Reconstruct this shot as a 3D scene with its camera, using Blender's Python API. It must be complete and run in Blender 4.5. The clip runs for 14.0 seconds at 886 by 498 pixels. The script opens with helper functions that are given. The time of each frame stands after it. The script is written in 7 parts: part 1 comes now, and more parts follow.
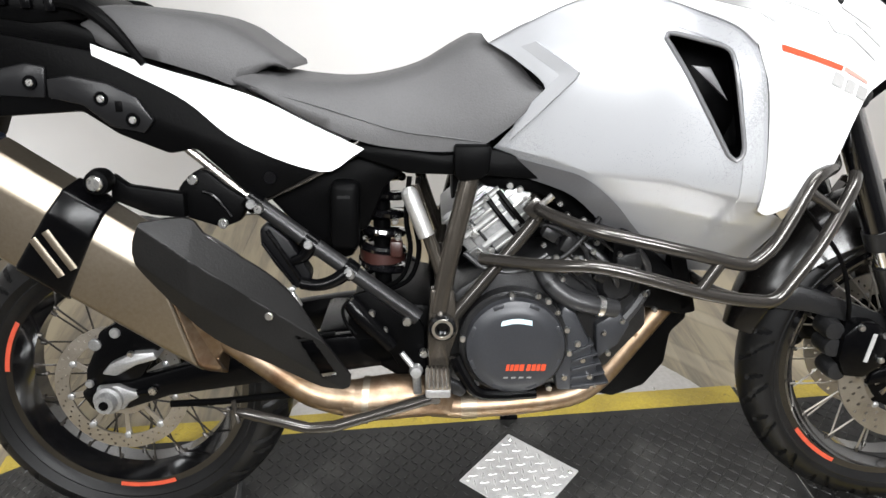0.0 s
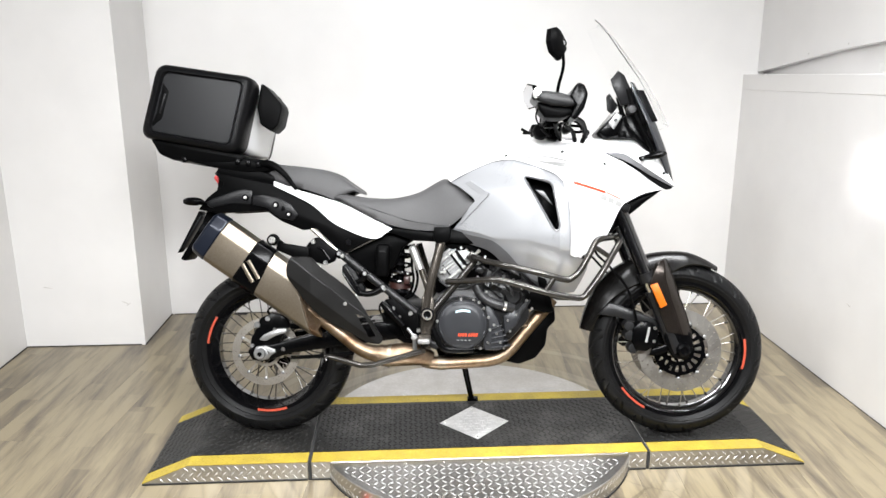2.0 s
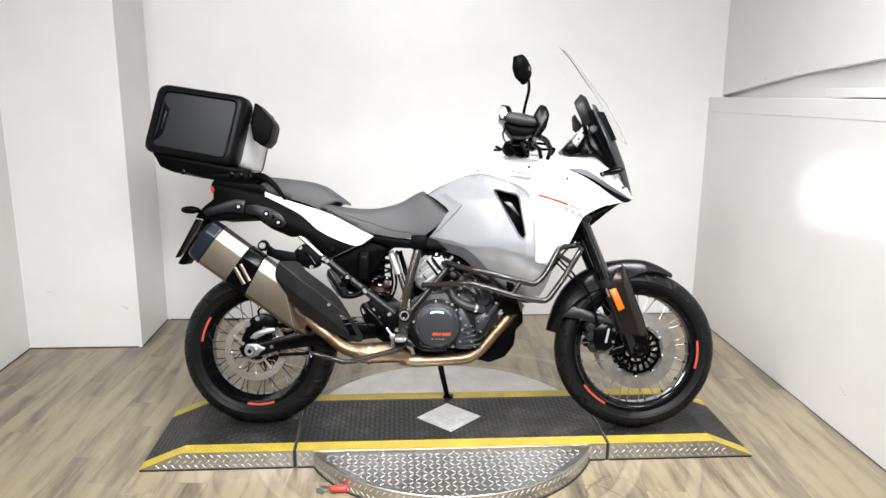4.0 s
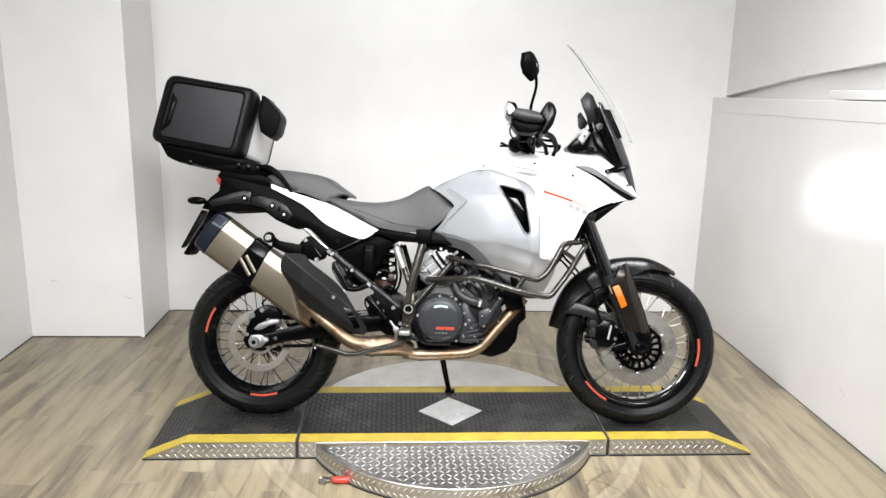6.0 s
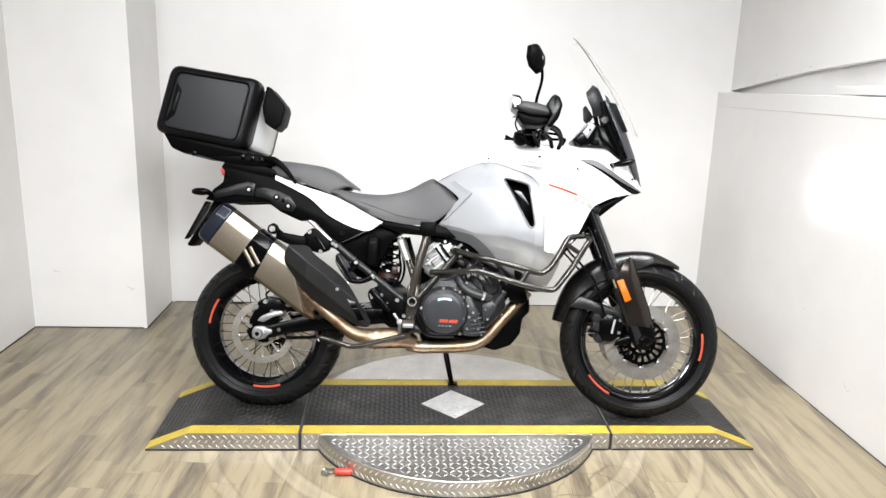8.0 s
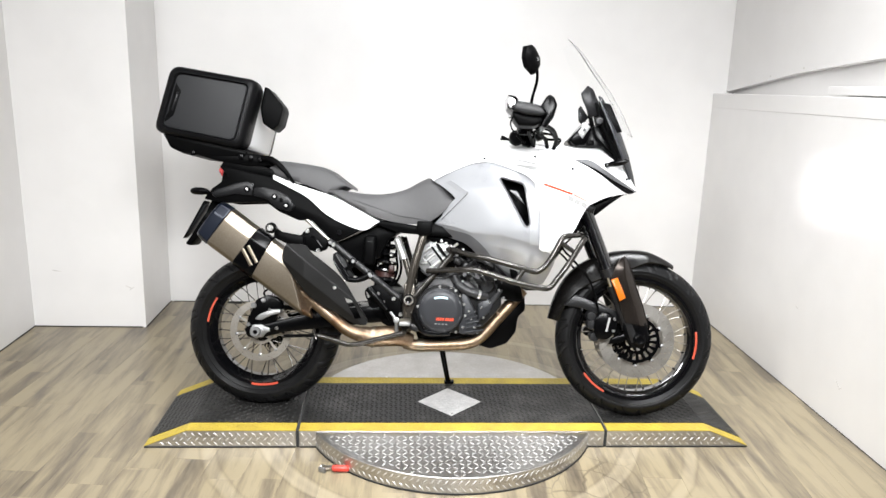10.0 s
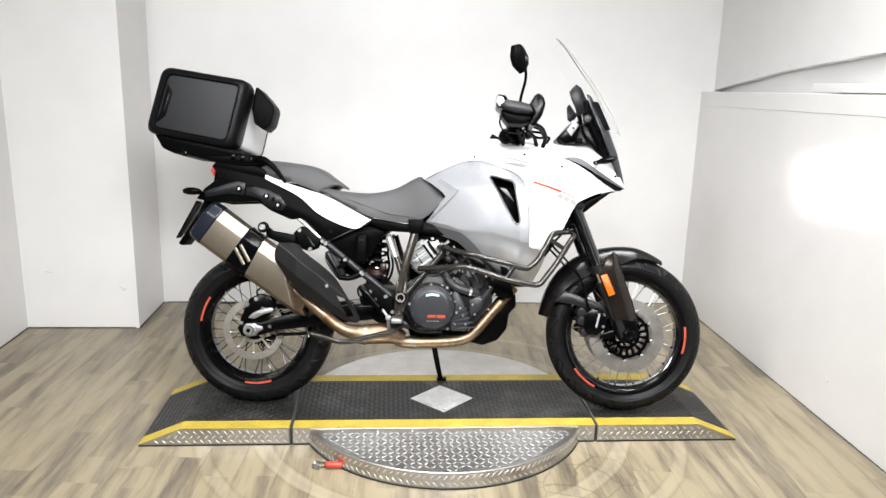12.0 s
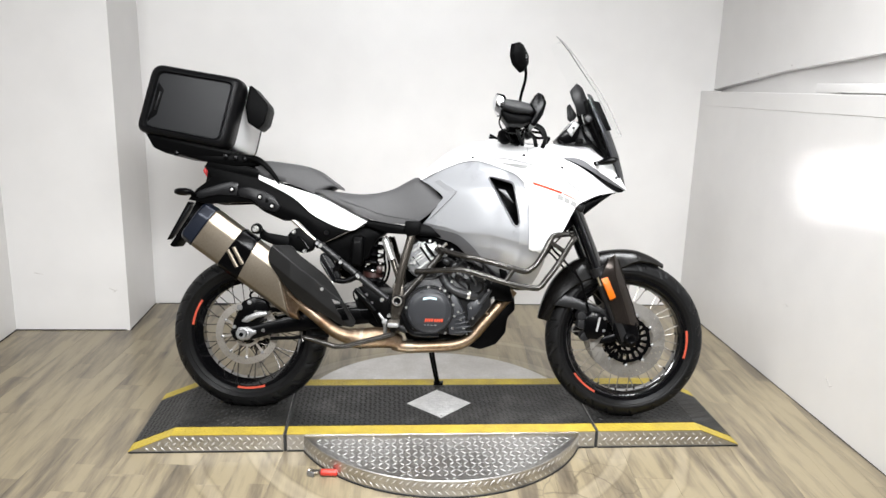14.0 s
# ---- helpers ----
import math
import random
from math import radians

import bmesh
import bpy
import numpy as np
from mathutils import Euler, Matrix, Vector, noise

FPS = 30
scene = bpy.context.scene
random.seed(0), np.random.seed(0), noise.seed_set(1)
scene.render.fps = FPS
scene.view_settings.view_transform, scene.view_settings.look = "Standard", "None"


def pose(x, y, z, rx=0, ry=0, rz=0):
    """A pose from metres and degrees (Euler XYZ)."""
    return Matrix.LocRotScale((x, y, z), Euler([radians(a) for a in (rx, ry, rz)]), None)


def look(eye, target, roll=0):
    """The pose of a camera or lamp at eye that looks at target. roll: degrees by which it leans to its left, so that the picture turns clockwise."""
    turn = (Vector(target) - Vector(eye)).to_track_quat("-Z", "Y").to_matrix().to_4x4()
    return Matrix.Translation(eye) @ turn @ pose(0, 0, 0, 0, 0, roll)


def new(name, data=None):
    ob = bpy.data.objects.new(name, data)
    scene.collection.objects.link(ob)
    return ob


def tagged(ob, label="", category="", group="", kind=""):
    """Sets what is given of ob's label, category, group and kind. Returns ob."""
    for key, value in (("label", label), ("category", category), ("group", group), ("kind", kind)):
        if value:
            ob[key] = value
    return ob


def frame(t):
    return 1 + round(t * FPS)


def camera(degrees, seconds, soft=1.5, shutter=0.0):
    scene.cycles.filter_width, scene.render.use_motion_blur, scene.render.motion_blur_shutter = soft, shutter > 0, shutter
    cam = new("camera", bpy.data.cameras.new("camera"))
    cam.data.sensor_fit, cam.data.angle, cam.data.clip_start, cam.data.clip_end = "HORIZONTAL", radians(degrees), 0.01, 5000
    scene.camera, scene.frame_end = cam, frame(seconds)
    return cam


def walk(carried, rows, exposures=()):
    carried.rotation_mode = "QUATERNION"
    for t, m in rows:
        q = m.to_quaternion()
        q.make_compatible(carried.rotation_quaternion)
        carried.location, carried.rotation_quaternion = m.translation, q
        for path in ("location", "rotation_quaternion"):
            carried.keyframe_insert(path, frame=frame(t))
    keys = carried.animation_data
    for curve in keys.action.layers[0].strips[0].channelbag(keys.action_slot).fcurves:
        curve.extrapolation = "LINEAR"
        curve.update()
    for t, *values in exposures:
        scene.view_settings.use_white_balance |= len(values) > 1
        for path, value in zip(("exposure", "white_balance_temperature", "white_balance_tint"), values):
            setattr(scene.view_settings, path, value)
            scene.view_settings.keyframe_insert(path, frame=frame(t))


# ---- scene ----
cam = camera(61.0, 14.0)
PATH = [
    (0, (-0.31, -1.24, 1.348), (-0.121, 0.511, 0.4), 0.1),
    (0.5, (-0.229, -1.656, 1.431), (-0.114, 0.176, 0.637), 0.1),
    (1, (-0.286, -2.058, 1.484), (-0.146, -0.188, 0.788), 0.7),
    (1.5, (-0.243, -2.439, 1.495), (-0.173, -0.534, 0.892), 0.6),
    (2, (-0.282, -2.75, 1.513), (-0.172, -0.817, 1.013), -0.1),
    (2.5, (-0.375, -2.985, 1.531), (-0.278, -1.04, 1.075), 1.0),
    (3, (-0.283, -3.026, 1.547), (-0.2, -1.074, 1.118), 0.8),
    (3.5, (-0.222, -3.005, 1.539), (-0.105, -1.06, 1.089), 0.2),
    (6, (-0.25, -3.022, 1.528), (-0.121, -1.081, 1.064), 1.4),
    (6.5, (-0.259, -3.021, 1.529), (-0.134, -1.081, 1.057), 1.8),
    (7, (-0.258, -3.023, 1.522), (-0.134, -1.083, 1.052), 1.8),
    (7.5, (-0.262, -3.019, 1.518), (-0.131, -1.08, 1.046), 1.7),
    (8, (-0.263, -3.018, 1.521), (-0.136, -1.081, 1.042), 1.8),
    (10.5, (-0.25, -3.074, 1.518), (-0.119, -1.135, 1.047), 1.8),
    (11, (-0.247, -3.095, 1.519), (-0.114, -1.155, 1.055), 1.5),
    (11.5, (-0.247, -3.096, 1.522), (-0.108, -1.159, 1.044), 1.7),
    (12, (-0.246, -3.083, 1.513), (-0.099, -1.146, 1.041), 1.5),
    (12.5, (-0.248, -3.056, 1.513), (-0.097, -1.118, 1.043), 1.6),
    (13, (-0.254, -3.031, 1.513), (-0.099, -1.094, 1.04), 1.9),
    (13.5, (-0.253, -3.021, 1.51), (-0.098, -1.083, 1.039), 1.9),
    (14, (-0.256, -3.015, 1.513), (-0.093, -1.079, 1.037), 1.7),
]
EXPOSURES = [(0, -0.1), (0.5, -0.08), (1, 0), (1.5, -0.02), (2, -0.06), (2.5, -0.12), (3.5, -0.2), (6, -0.22), (7, -0.16), (8, -0.06), (10.5, -0.07), (11.5, -0.12), (12.5, -0.2), (13.5, -0.27), (14, -0.27)]
walk(cam, [(t, look(eye, target, roll)) for t, eye, target, roll in PATH], EXPOSURES)

# ---------------------------------------------------------------- light
world = bpy.data.worlds.new("world")
scene.world = world
world.use_nodes = True
world.node_tree.nodes["Background"].inputs[0].default_value = (1.0, 0.96, 0.9, 1)
world.node_tree.nodes["Background"].inputs[1].default_value = 0.02


def area_lamp(name, at, aim, sx, sy, watts, colour, spread):
    data = bpy.data.lights.new(name, "AREA")
    data.shape, data.size, data.size_y, data.energy, data.color = "RECTANGLE", sx, sy, watts, colour
    data.spread = radians(spread)
    ob = new(name, data)
    ob.matrix_world = look(at, aim)
    return ob


LAMPS = [
    ("ceiling_light", (0.40, -0.65, 3.05), (0.30, -0.40, 0), 2.5, 0.5, 60, (0.985, 1.0, 1.015), 104),
    ("ceiling_light", (0.15, -3.5, 2.9), (-0.40, 0.75, 0.10), 2.2, 0.7, 104, (0.985, 1.0, 1.015), 96),
    ("ceiling_light", (-1.9, -2.6, 2.75), (1.2, 0.2, 0.7), 0.6, 1.2, 44, (0.99, 1.0, 1.01), 120),
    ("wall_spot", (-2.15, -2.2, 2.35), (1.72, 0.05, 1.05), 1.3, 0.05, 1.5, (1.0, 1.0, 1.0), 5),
]
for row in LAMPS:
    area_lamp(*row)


# ---------------------------------------------------------------- materials
def colour4(c):
    return (c[0], c[1], c[2], 1.0)


def material(name, base, rough=0.5, metal=0.0, vary=0.12, scale=8.0, fine=120.0, bump=0.05, coat=0.0, stretch=(1, 1, 1), other=None, rough_vary=0.1, spec=0.5):
    """A Principled material with cloudy and grainy variation of colour, roughness and relief."""
    m = bpy.data.materials.new(name)
    m.use_nodes = True
    nt = m.node_tree
    nodes, wire = nt.nodes, nt.links.new
    b = nodes["Principled BSDF"]
    b.inputs["Metallic"].default_value = metal
    b.inputs["Coat Weight"].default_value = coat
    b.inputs["Coat Roughness"].default_value = 0.06
    b.inputs["Specular IOR Level"].default_value = spec
    co = nodes.new("ShaderNodeTexCoord")
    mp = nodes.new("ShaderNodeMapping")
    mp.inputs["Scale"].default_value = stretch
    wire(co.outputs["Object"], mp.inputs["Vector"])
    big, small = nodes.new("ShaderNodeTexNoise"), nodes.new("ShaderNodeTexNoise")
    big.inputs["Scale"].default_value, big.inputs["Detail"].default_value = scale, 4
    small.inputs["Scale"].default_value, small.inputs["Detail"].default_value = fine, 3
    wire(mp.outputs[0], big.inputs["Vector"])
    wire(mp.outputs[0], small.inputs["Vector"])
    mean = nodes.new("ShaderNodeMath")
    mean.operation = "MULTIPLY_ADD"
    wire(small.outputs["Fac"], mean.inputs[0])
    mean.inputs[1].default_value = 0.4
    half = nodes.new("ShaderNodeMath")
    half.operation = "MULTIPLY"
    half.inputs[1].default_value = 0.6
    wire(big.outputs["Fac"], half.inputs[0])
    wire(half.outputs[0], mean.inputs[2])
    ramp = nodes.new("ShaderNodeValToRGB")
    lo = other if other else tuple(c * (1 - vary) for c in base)
    hi = base if other else tuple(min(1.0, c * (1 + vary)) for c in base)
    ramp.color_ramp.elements[0].position, ramp.color_ramp.elements[0].color = 0.32, colour4(lo)
    ramp.color_ramp.elements[1].position, ramp.color_ramp.elements[1].color = 0.68, colour4(hi)
    wire(mean.outputs[0], ramp.inputs["Fac"])
    wire(ramp.outputs["Color"], b.inputs["Base Color"])
    rr = nodes.new("ShaderNodeMapRange")
    rr.inputs["To Min"].default_value, rr.inputs["To Max"].default_value = max(0.02, rough - rough_vary), min(1.0, rough + rough_vary)
    wire(mean.outputs[0], rr.inputs["Value"])
    wire(rr.outputs["Result"], b.inputs["Roughness"])
    if bump:
        bp = nodes.new("ShaderNodeBump")
        bp.inputs["Strength"].default_value, bp.inputs["Distance"].default_value = bump, 0.004
        wire(small.outputs["Fac"], bp.inputs["Height"])
        wire(bp.outputs["Normal"], b.inputs["Normal"])
    return m


def worn(m, colour, scale, lo, hi, rough=None):
    """Lays ragged patches of another colour, and of another gloss, over a material."""
    nt = m.node_tree
    nodes, wire = nt.nodes, nt.links.new
    b = nodes["Principled BSDF"]
    co = nodes.new("ShaderNodeTexCoord")
    n = nodes.new("ShaderNodeTexNoise")
    n.inputs["Scale"].default_value, n.inputs["Detail"].default_value, n.inputs["Roughness"].default_value = scale, 8, 0.68
    wire(co.outputs["Object"], n.inputs["Vector"])
    r = nodes.new("ShaderNodeMapRange")
    r.inputs["From Min"].default_value, r.inputs["From Max"].default_value = lo, hi
    wire(n.outputs["Fac"], r.inputs["Value"])
    for socket, value in ((b.inputs["Base Color"], colour4(colour)), (b.inputs["Roughness"], rough)):
        if value is None:
            continue
        mix = nodes.new("ShaderNodeMix")
        if socket.name == "Base Color":
            mix.data_type = "RGBA"
            a, c, out = mix.inputs[6], mix.inputs[7], mix.outputs[2]
        else:
            a, c, out = mix.inputs[2], mix.inputs[3], mix.outputs[0]
        wire(socket.links[0].from_socket, a)
        c.default_value = value
        wire(r.outputs[0], mix.inputs[0])
        wire(out, socket)
    return m


def glass_material(name, tint, rough=0.02):
    m = bpy.data.materials.new(name)
    m.use_nodes = True
    b = m.node_tree.nodes["Principled BSDF"]
    b.inputs["Base Color"].default_value = colour4(tint)
    b.inputs["Transmission Weight"].default_value, b.inputs["Roughness"].default_value, b.inputs["IOR"].default_value = 1.0, rough, 1.035
    return m


def plank_material():
    """Printed vinyl planks: streaks along the board, each board of another tone, faint rings rubbed round the turntable."""
    m = bpy.data.materials.new("vinyl_plank")
    m.use_nodes = True
    nt = m.node_tree
    nodes, wire = nt.nodes, nt.links.new
    b = nodes["Principled BSDF"]
    geo, info = nodes.new("ShaderNodeNewGeometry"), nodes.new("ShaderNodeObjectInfo")
    mp = nodes.new("ShaderNodeMapping")
    mp.inputs["Scale"].default_value = (19.0, 1.7, 1.0)
    mp.inputs["Rotation"].default_value = (0, 0, radians(5.5))
    shift = nodes.new("ShaderNodeVectorMath")
    shift.operation = "SCALE"
    shift.inputs["Scale"].default_value = 37.0
    comb = nodes.new("ShaderNodeCombineXYZ")
    wire(info.outputs["Random"], comb.inputs[0])
    wire(info.outputs["Random"], comb.inputs[1])
    wire(comb.outputs[0], shift.inputs[0])
    wire(geo.outputs["Position"], mp.inputs["Vector"])
    wire(shift.outputs[0], mp.inputs["Location"])
    n1, n2 = nodes.new("ShaderNodeTexNoise"), nodes.new("ShaderNodeTexNoise")
    n1.inputs["Scale"].default_value, n1.inputs["Detail"].default_value, n1.inputs["Distortion"].default_value = 1.0, 8, 0.15
    n2.inputs["Scale"].default_value, n2.inputs["Detail"].default_value = 7.0, 4
    wire(mp.outputs[0], n1.inputs["Vector"])
    wire(mp.outputs[0], n2.inputs["Vector"])
    add = nodes.new("ShaderNodeMath")
    add.operation = "MULTIPLY_ADD"
    wire(n2.outputs["Fac"], add.inputs[0])
    add.inputs[1].default_value = 0.26
    wire(n1.outputs["Fac"], add.inputs[2])
    patch = nodes.new("ShaderNodeTexNoise")
    patch.inputs["Scale"].default_value, patch.inputs["Detail"].default_value = 0.22, 2
    wire(mp.outputs[0], patch.inputs["Vector"])
    both_n = nodes.new("ShaderNodeMath")
    both_n.operation = "MULTIPLY_ADD"
    wire(patch.outputs["Fac"], both_n.inputs[0])
    both_n.inputs[1].default_value = 0.20
    wire(add.outputs[0], both_n.inputs[2])
    less = nodes.new("ShaderNodeMath")
    less.operation = "SUBTRACT"
    less.inputs[1].default_value = 0.10
    wire(both_n.outputs[0], less.inputs[0])
    flat = nodes.new("ShaderNodeMapping")
    flat.inputs["Rotation"].default_value = (0, 0, radians(5.5))
    wire(geo.outputs["Position"], flat.inputs["Vector"])
    sep = nodes.new("ShaderNodeSeparateXYZ")
    wire(flat.outputs[0], sep.inputs[0])

    def maths(op, a, k):
        n = nodes.new("ShaderNodeMath")
        n.operation = op
        wire(a, n.inputs[0])
        if isinstance(k, (int, float)):
            n.inputs[1].default_value = k
        elif k is not None:
            wire(k, n.inputs[1])
        return n.outputs[0]

    strip = maths("FLOOR", maths("MULTIPLY", sep.outputs["X"], 13.16), None)
    jump = nodes.new("ShaderNodeTexWhiteNoise")
    jump.noise_dimensions = "1D"
    wire(strip, jump.inputs["W"])
    piece = maths("FLOOR", maths("ADD", maths("MULTIPLY", sep.outputs["Y"], 2.1), maths("MULTIPLY", jump.outputs["Value"], 9.0)), None)
    cell = nodes.new("ShaderNodeCombineXYZ")
    wire(strip, cell.inputs[0])
    wire(piece, cell.inputs[1])
    shade = nodes.new("ShaderNodeTexWhiteNoise")
    wire(cell.outputs[0], shade.inputs["Vector"])
    mixed = maths("ADD", less.outputs[0], maths("MULTIPLY", maths("SUBTRACT", shade.outputs["Value"], 0.5), 0.17))
    tone = nodes.new("ShaderNodeMath")
    tone.operation = "MULTIPLY_ADD"
    wire(info.outputs["Random"], tone.inputs[0])
    tone.inputs[1].default_value = 0.06
    wire(mixed, tone.inputs[2])
    ramp = nodes.new("ShaderNodeValToRGB")
    stops = [(0.36, (0.064, 0.051, 0.037)), (0.47, (0.120, 0.098, 0.069)), (0.60, (0.190, 0.156, 0.103)), (0.76, (0.275, 0.228, 0.146))]
    ramp.color_ramp.elements[0].position, ramp.color_ramp.elements[0].color = stops[0][0], colour4(stops[0][1])
    ramp.color_ramp.elements[1].position, ramp.color_ramp.elements[1].color = stops[3][0], colour4(stops[3][1])
    for p, c in stops[1:3]:
        e = ramp.color_ramp.elements.new(p)
        e.color = colour4(c)
    wire(tone.outputs[0], ramp.inputs["Fac"])
    # rings rubbed into the boards by the turning ramps, and lifted, cracked print beside the turntable
    length = nodes.new("ShaderNodeVectorMath")
    length.operation = "LENGTH"
    wire(geo.outputs["Position"], length.inputs[0])
    n3 = nodes.new("ShaderNodeTexNoise")
    n3.inputs["Scale"].default_value, n3.inputs["Detail"].default_value = 5.0, 3
    wire(geo.outputs["Position"], n3.inputs["Vector"])
    wob = maths("ADD", maths("MULTIPLY", n3.outputs["Fac"], 0.03), length.outputs["Value"])

    def band_ramp(rows, value):
        r = nodes.new("ShaderNodeValToRGB")
        r.color_ramp.elements[0].position, r.color_ramp.elements[0].color = 0.0, (0, 0, 0, 1)
        r.color_ramp.elements[1].position, r.color_ramp.elements[1].color = 1.0, (0, 0, 0, 1)
        for p, g in rows:
            e = r.color_ramp.elements.new(p)
            e.color = (g, g, g, 1)
        wire(value, r.inputs["Fac"])
        return r.outputs["Color"]

    shrunk = maths("MULTIPLY", wob, 0.8)
    pale = band_ramp([(0.612, 0.0), (0.624, 0.7), (0.645, 0.45), (0.662, 0.7), (0.672, 0.0), (0.806, 0.0), (0.818, 0.5), (0.842, 0.5), (0.852, 0.0)], shrunk)
    dark = band_ramp([(0.606, 0.0), (0.611, 0.55), (0.616, 0.0), (0.668, 0.0), (0.673, 0.5), (0.679, 0.0), (0.800, 0.0), (0.805, 0.5), (0.812, 0.0), (0.850, 0.0), (0.855, 0.6), (0.862, 0.0)], shrunk)
    crack_at = nodes.new("ShaderNodeVectorMath")
    crack_at.operation = "MULTIPLY_ADD"
    wire(n3.outputs["Color"], crack_at.inputs[0])
    crack_at.inputs[1].default_value = (0.10, 0.10, 0.0)
    wire(geo.outputs["Position"], crack_at.inputs[2])
    cells = nodes.new("ShaderNodeTexVoronoi")
    cells.feature = "DISTANCE_TO_EDGE"
    cells.inputs["Scale"].default_value = 5.2
    wire(crack_at.outputs[0], cells.inputs["Vector"])
    thin = nodes.new("ShaderNodeMapRange")
    thin.inputs["From Min"].default_value, thin.inputs["From Max"].default_value = 0.006, 0.022
    thin.inputs["To Min"].default_value, thin.inputs["To Max"].default_value = 1.0, 0.0
    wire(cells.outputs["Distance"], thin.inputs["Value"])
    spot = nodes.new("ShaderNodeVectorMath")
    spot.operation = "DISTANCE"
    wire(geo.outputs["Position"], spot.inputs[0])
    spot.inputs[1].default_value = (0.52, -0.56, 0.0)
    near = nodes.new("ShaderNodeMapRange")
    near.inputs["From Min"].default_value, near.inputs["From Max"].default_value = 0.16, 0.26
    near.inputs["To Min"].default_value, near.inputs["To Max"].default_value = 0.5, 0.0
    wire(spot.outputs["Value"], near.inputs["Value"])
    cracks = maths("MULTIPLY", thin.outputs["Result"], near.outputs["Result"])
    last = ramp.outputs["Color"]
    for amount, tone_c in ((maths("MULTIPLY", pale, n3.outputs["Fac"]), (0.40, 0.345, 0.25, 1)), (maths("MULTIPLY", dark, n3.outputs["Fac"]), (0.09, 0.072, 0.05, 1)), (cracks, (0.06, 0.047, 0.032, 1))):
        mix = nodes.new("ShaderNodeMix")
        mix.data_type = "RGBA"
        wire(amount, mix.inputs["Factor"])
        wire(last, mix.inputs["A"])
        mix.inputs["B"].default_value = tone_c
        last = mix.outputs["Result"]
    wire(last, b.inputs["Base Color"])
    b.inputs["Roughness"].default_value = 0.31
    b.inputs["Specular IOR Level"].default_value = 0.6
    bp = nodes.new("ShaderNodeBump")
    bp.inputs["Strength"].default_value, bp.inputs["Distance"].default_value = 0.10, 0.002
    wire(n2.outputs["Fac"], bp.inputs["Height"])
    wire(bp.outputs["Normal"], b.inputs["Normal"])
    return m


WALL = material("white_wall_paint", (0.735, 0.722, 0.712), 0.36, vary=0.045, scale=1.1, fine=5.0, bump=0.0, rough_vary=0.08)
# ceiling out of view, darkened to cut the light it would bounce back
CEIL = material("darkened_ceiling", (0.14, 0.135, 0.13), 0.8, vary=0.05, scale=2, fine=80)
# for walls out of view: dark so that black parts reflect little
UNSEEN_WALL = material("darkened_unseen_wall", (0.10, 0.095, 0.09), 0.7, vary=0.2, scale=2, fine=60)
PLANK = plank_material()
ALU = material("diamond_plate_aluminium", (0.62, 0.61, 0.60), 0.36, 1.0, vary=0.15, scale=9, fine=90, bump=0.05, other=(0.42, 0.405, 0.385))
worn(ALU, (0.44, 0.425, 0.40), 7, 0.40, 0.85, 0.38)
DECK = material("black_tread_rubber", (0.014, 0.0135, 0.0125), 0.44, vary=0.3, scale=3.2, fine=60, bump=0.25, other=(0.0065, 0.0065, 0.0065), spec=0.35)
worn(DECK, (0.031, 0.030, 0.028), 5.5, 0.52, 0.68, 0.36)
worn(DECK, (0.16, 0.155, 0.15), 38, 0.69, 0.74)
YELLOW = material("yellow_safety_paint", (0.48, 0.36, 0.042), 0.5, vary=0.1, scale=11, fine=140, bump=0.1, other=(0.30, 0.22, 0.032))
worn(YELLOW, (0.05, 0.045, 0.03), 24, 0.62, 0.74)
RUBBER = material("tyre_rubber", (0.0052, 0.0052, 0.0054), 0.40, vary=0.5, scale=7, fine=120, bump=0.10, spec=0.15)
BLACK = material("black_plastic", (0.0014, 0.0014, 0.0015), 0.40, vary=0.25, scale=12, fine=240, bump=0.10, spec=0.032)
BLACK_SATIN = material("black_satin_paint", (0.0014, 0.0014, 0.0016), 0.21, vary=0.2, scale=10, fine=180, bump=0.03, spec=0.10)
BLACK_GLOSS = material("black_anodised_rim", (0.002, 0.002, 0.0024), 0.14, 0.0, vary=0.2, scale=10, fine=150, bump=0.0, spec=0.9, coat=0.8, rough_vary=0.04)
CASE = material("textured_black_case_plastic", (0.003, 0.003, 0.0034), 0.38, vary=0.15, scale=9, fine=420, bump=0.12, spec=0.11)
CASE_LID = material("smooth_dark_case_panel", (0.004, 0.0043, 0.0052), 0.30, vary=0.1, scale=5, fine=420, bump=0.05, spec=0.15)
SEAT = material("grey_seat_vinyl", (0.062, 0.061, 0.062), 0.50, vary=0.12, scale=10, fine=300, bump=0.2, spec=0.2)
SEAT_SIDE = material("dark_seat_side_vinyl", (0.040, 0.040, 0.041), 0.45, vary=0.15, scale=10, fine=260, bump=0.3)
WHITE = material("white_body_lacquer", (0.72, 0.72, 0.72), 0.22, vary=0.02, scale=5, fine=200, bump=0.0, coat=0.4, rough_vary=0.04)
SILVER = material("pale_silver_body_lacquer", (0.305, 0.310, 0.323), 0.28, 0.30, vary=0.03, scale=6, fine=700, bump=0.0, coat=0.4, rough_vary=0.03)
SILVER_LIGHT = material("light_silver_body_lacquer", (0.355, 0.360, 0.373), 0.28, 0.30, vary=0.03, scale=6, fine=700, bump=0.0, coat=0.4, rough_vary=0.03)
DARK_GREY = material("dark_grey_plastic", (0.007, 0.007, 0.0075), 0.30, vary=0.15, scale=10, fine=240, bump=0.05, spec=0.16)
GREY_TRIM = material("grey_body_trim", (0.33, 0.33, 0.34), 0.35, 0.2, vary=0.08, scale=8, fine=300, bump=0.02)
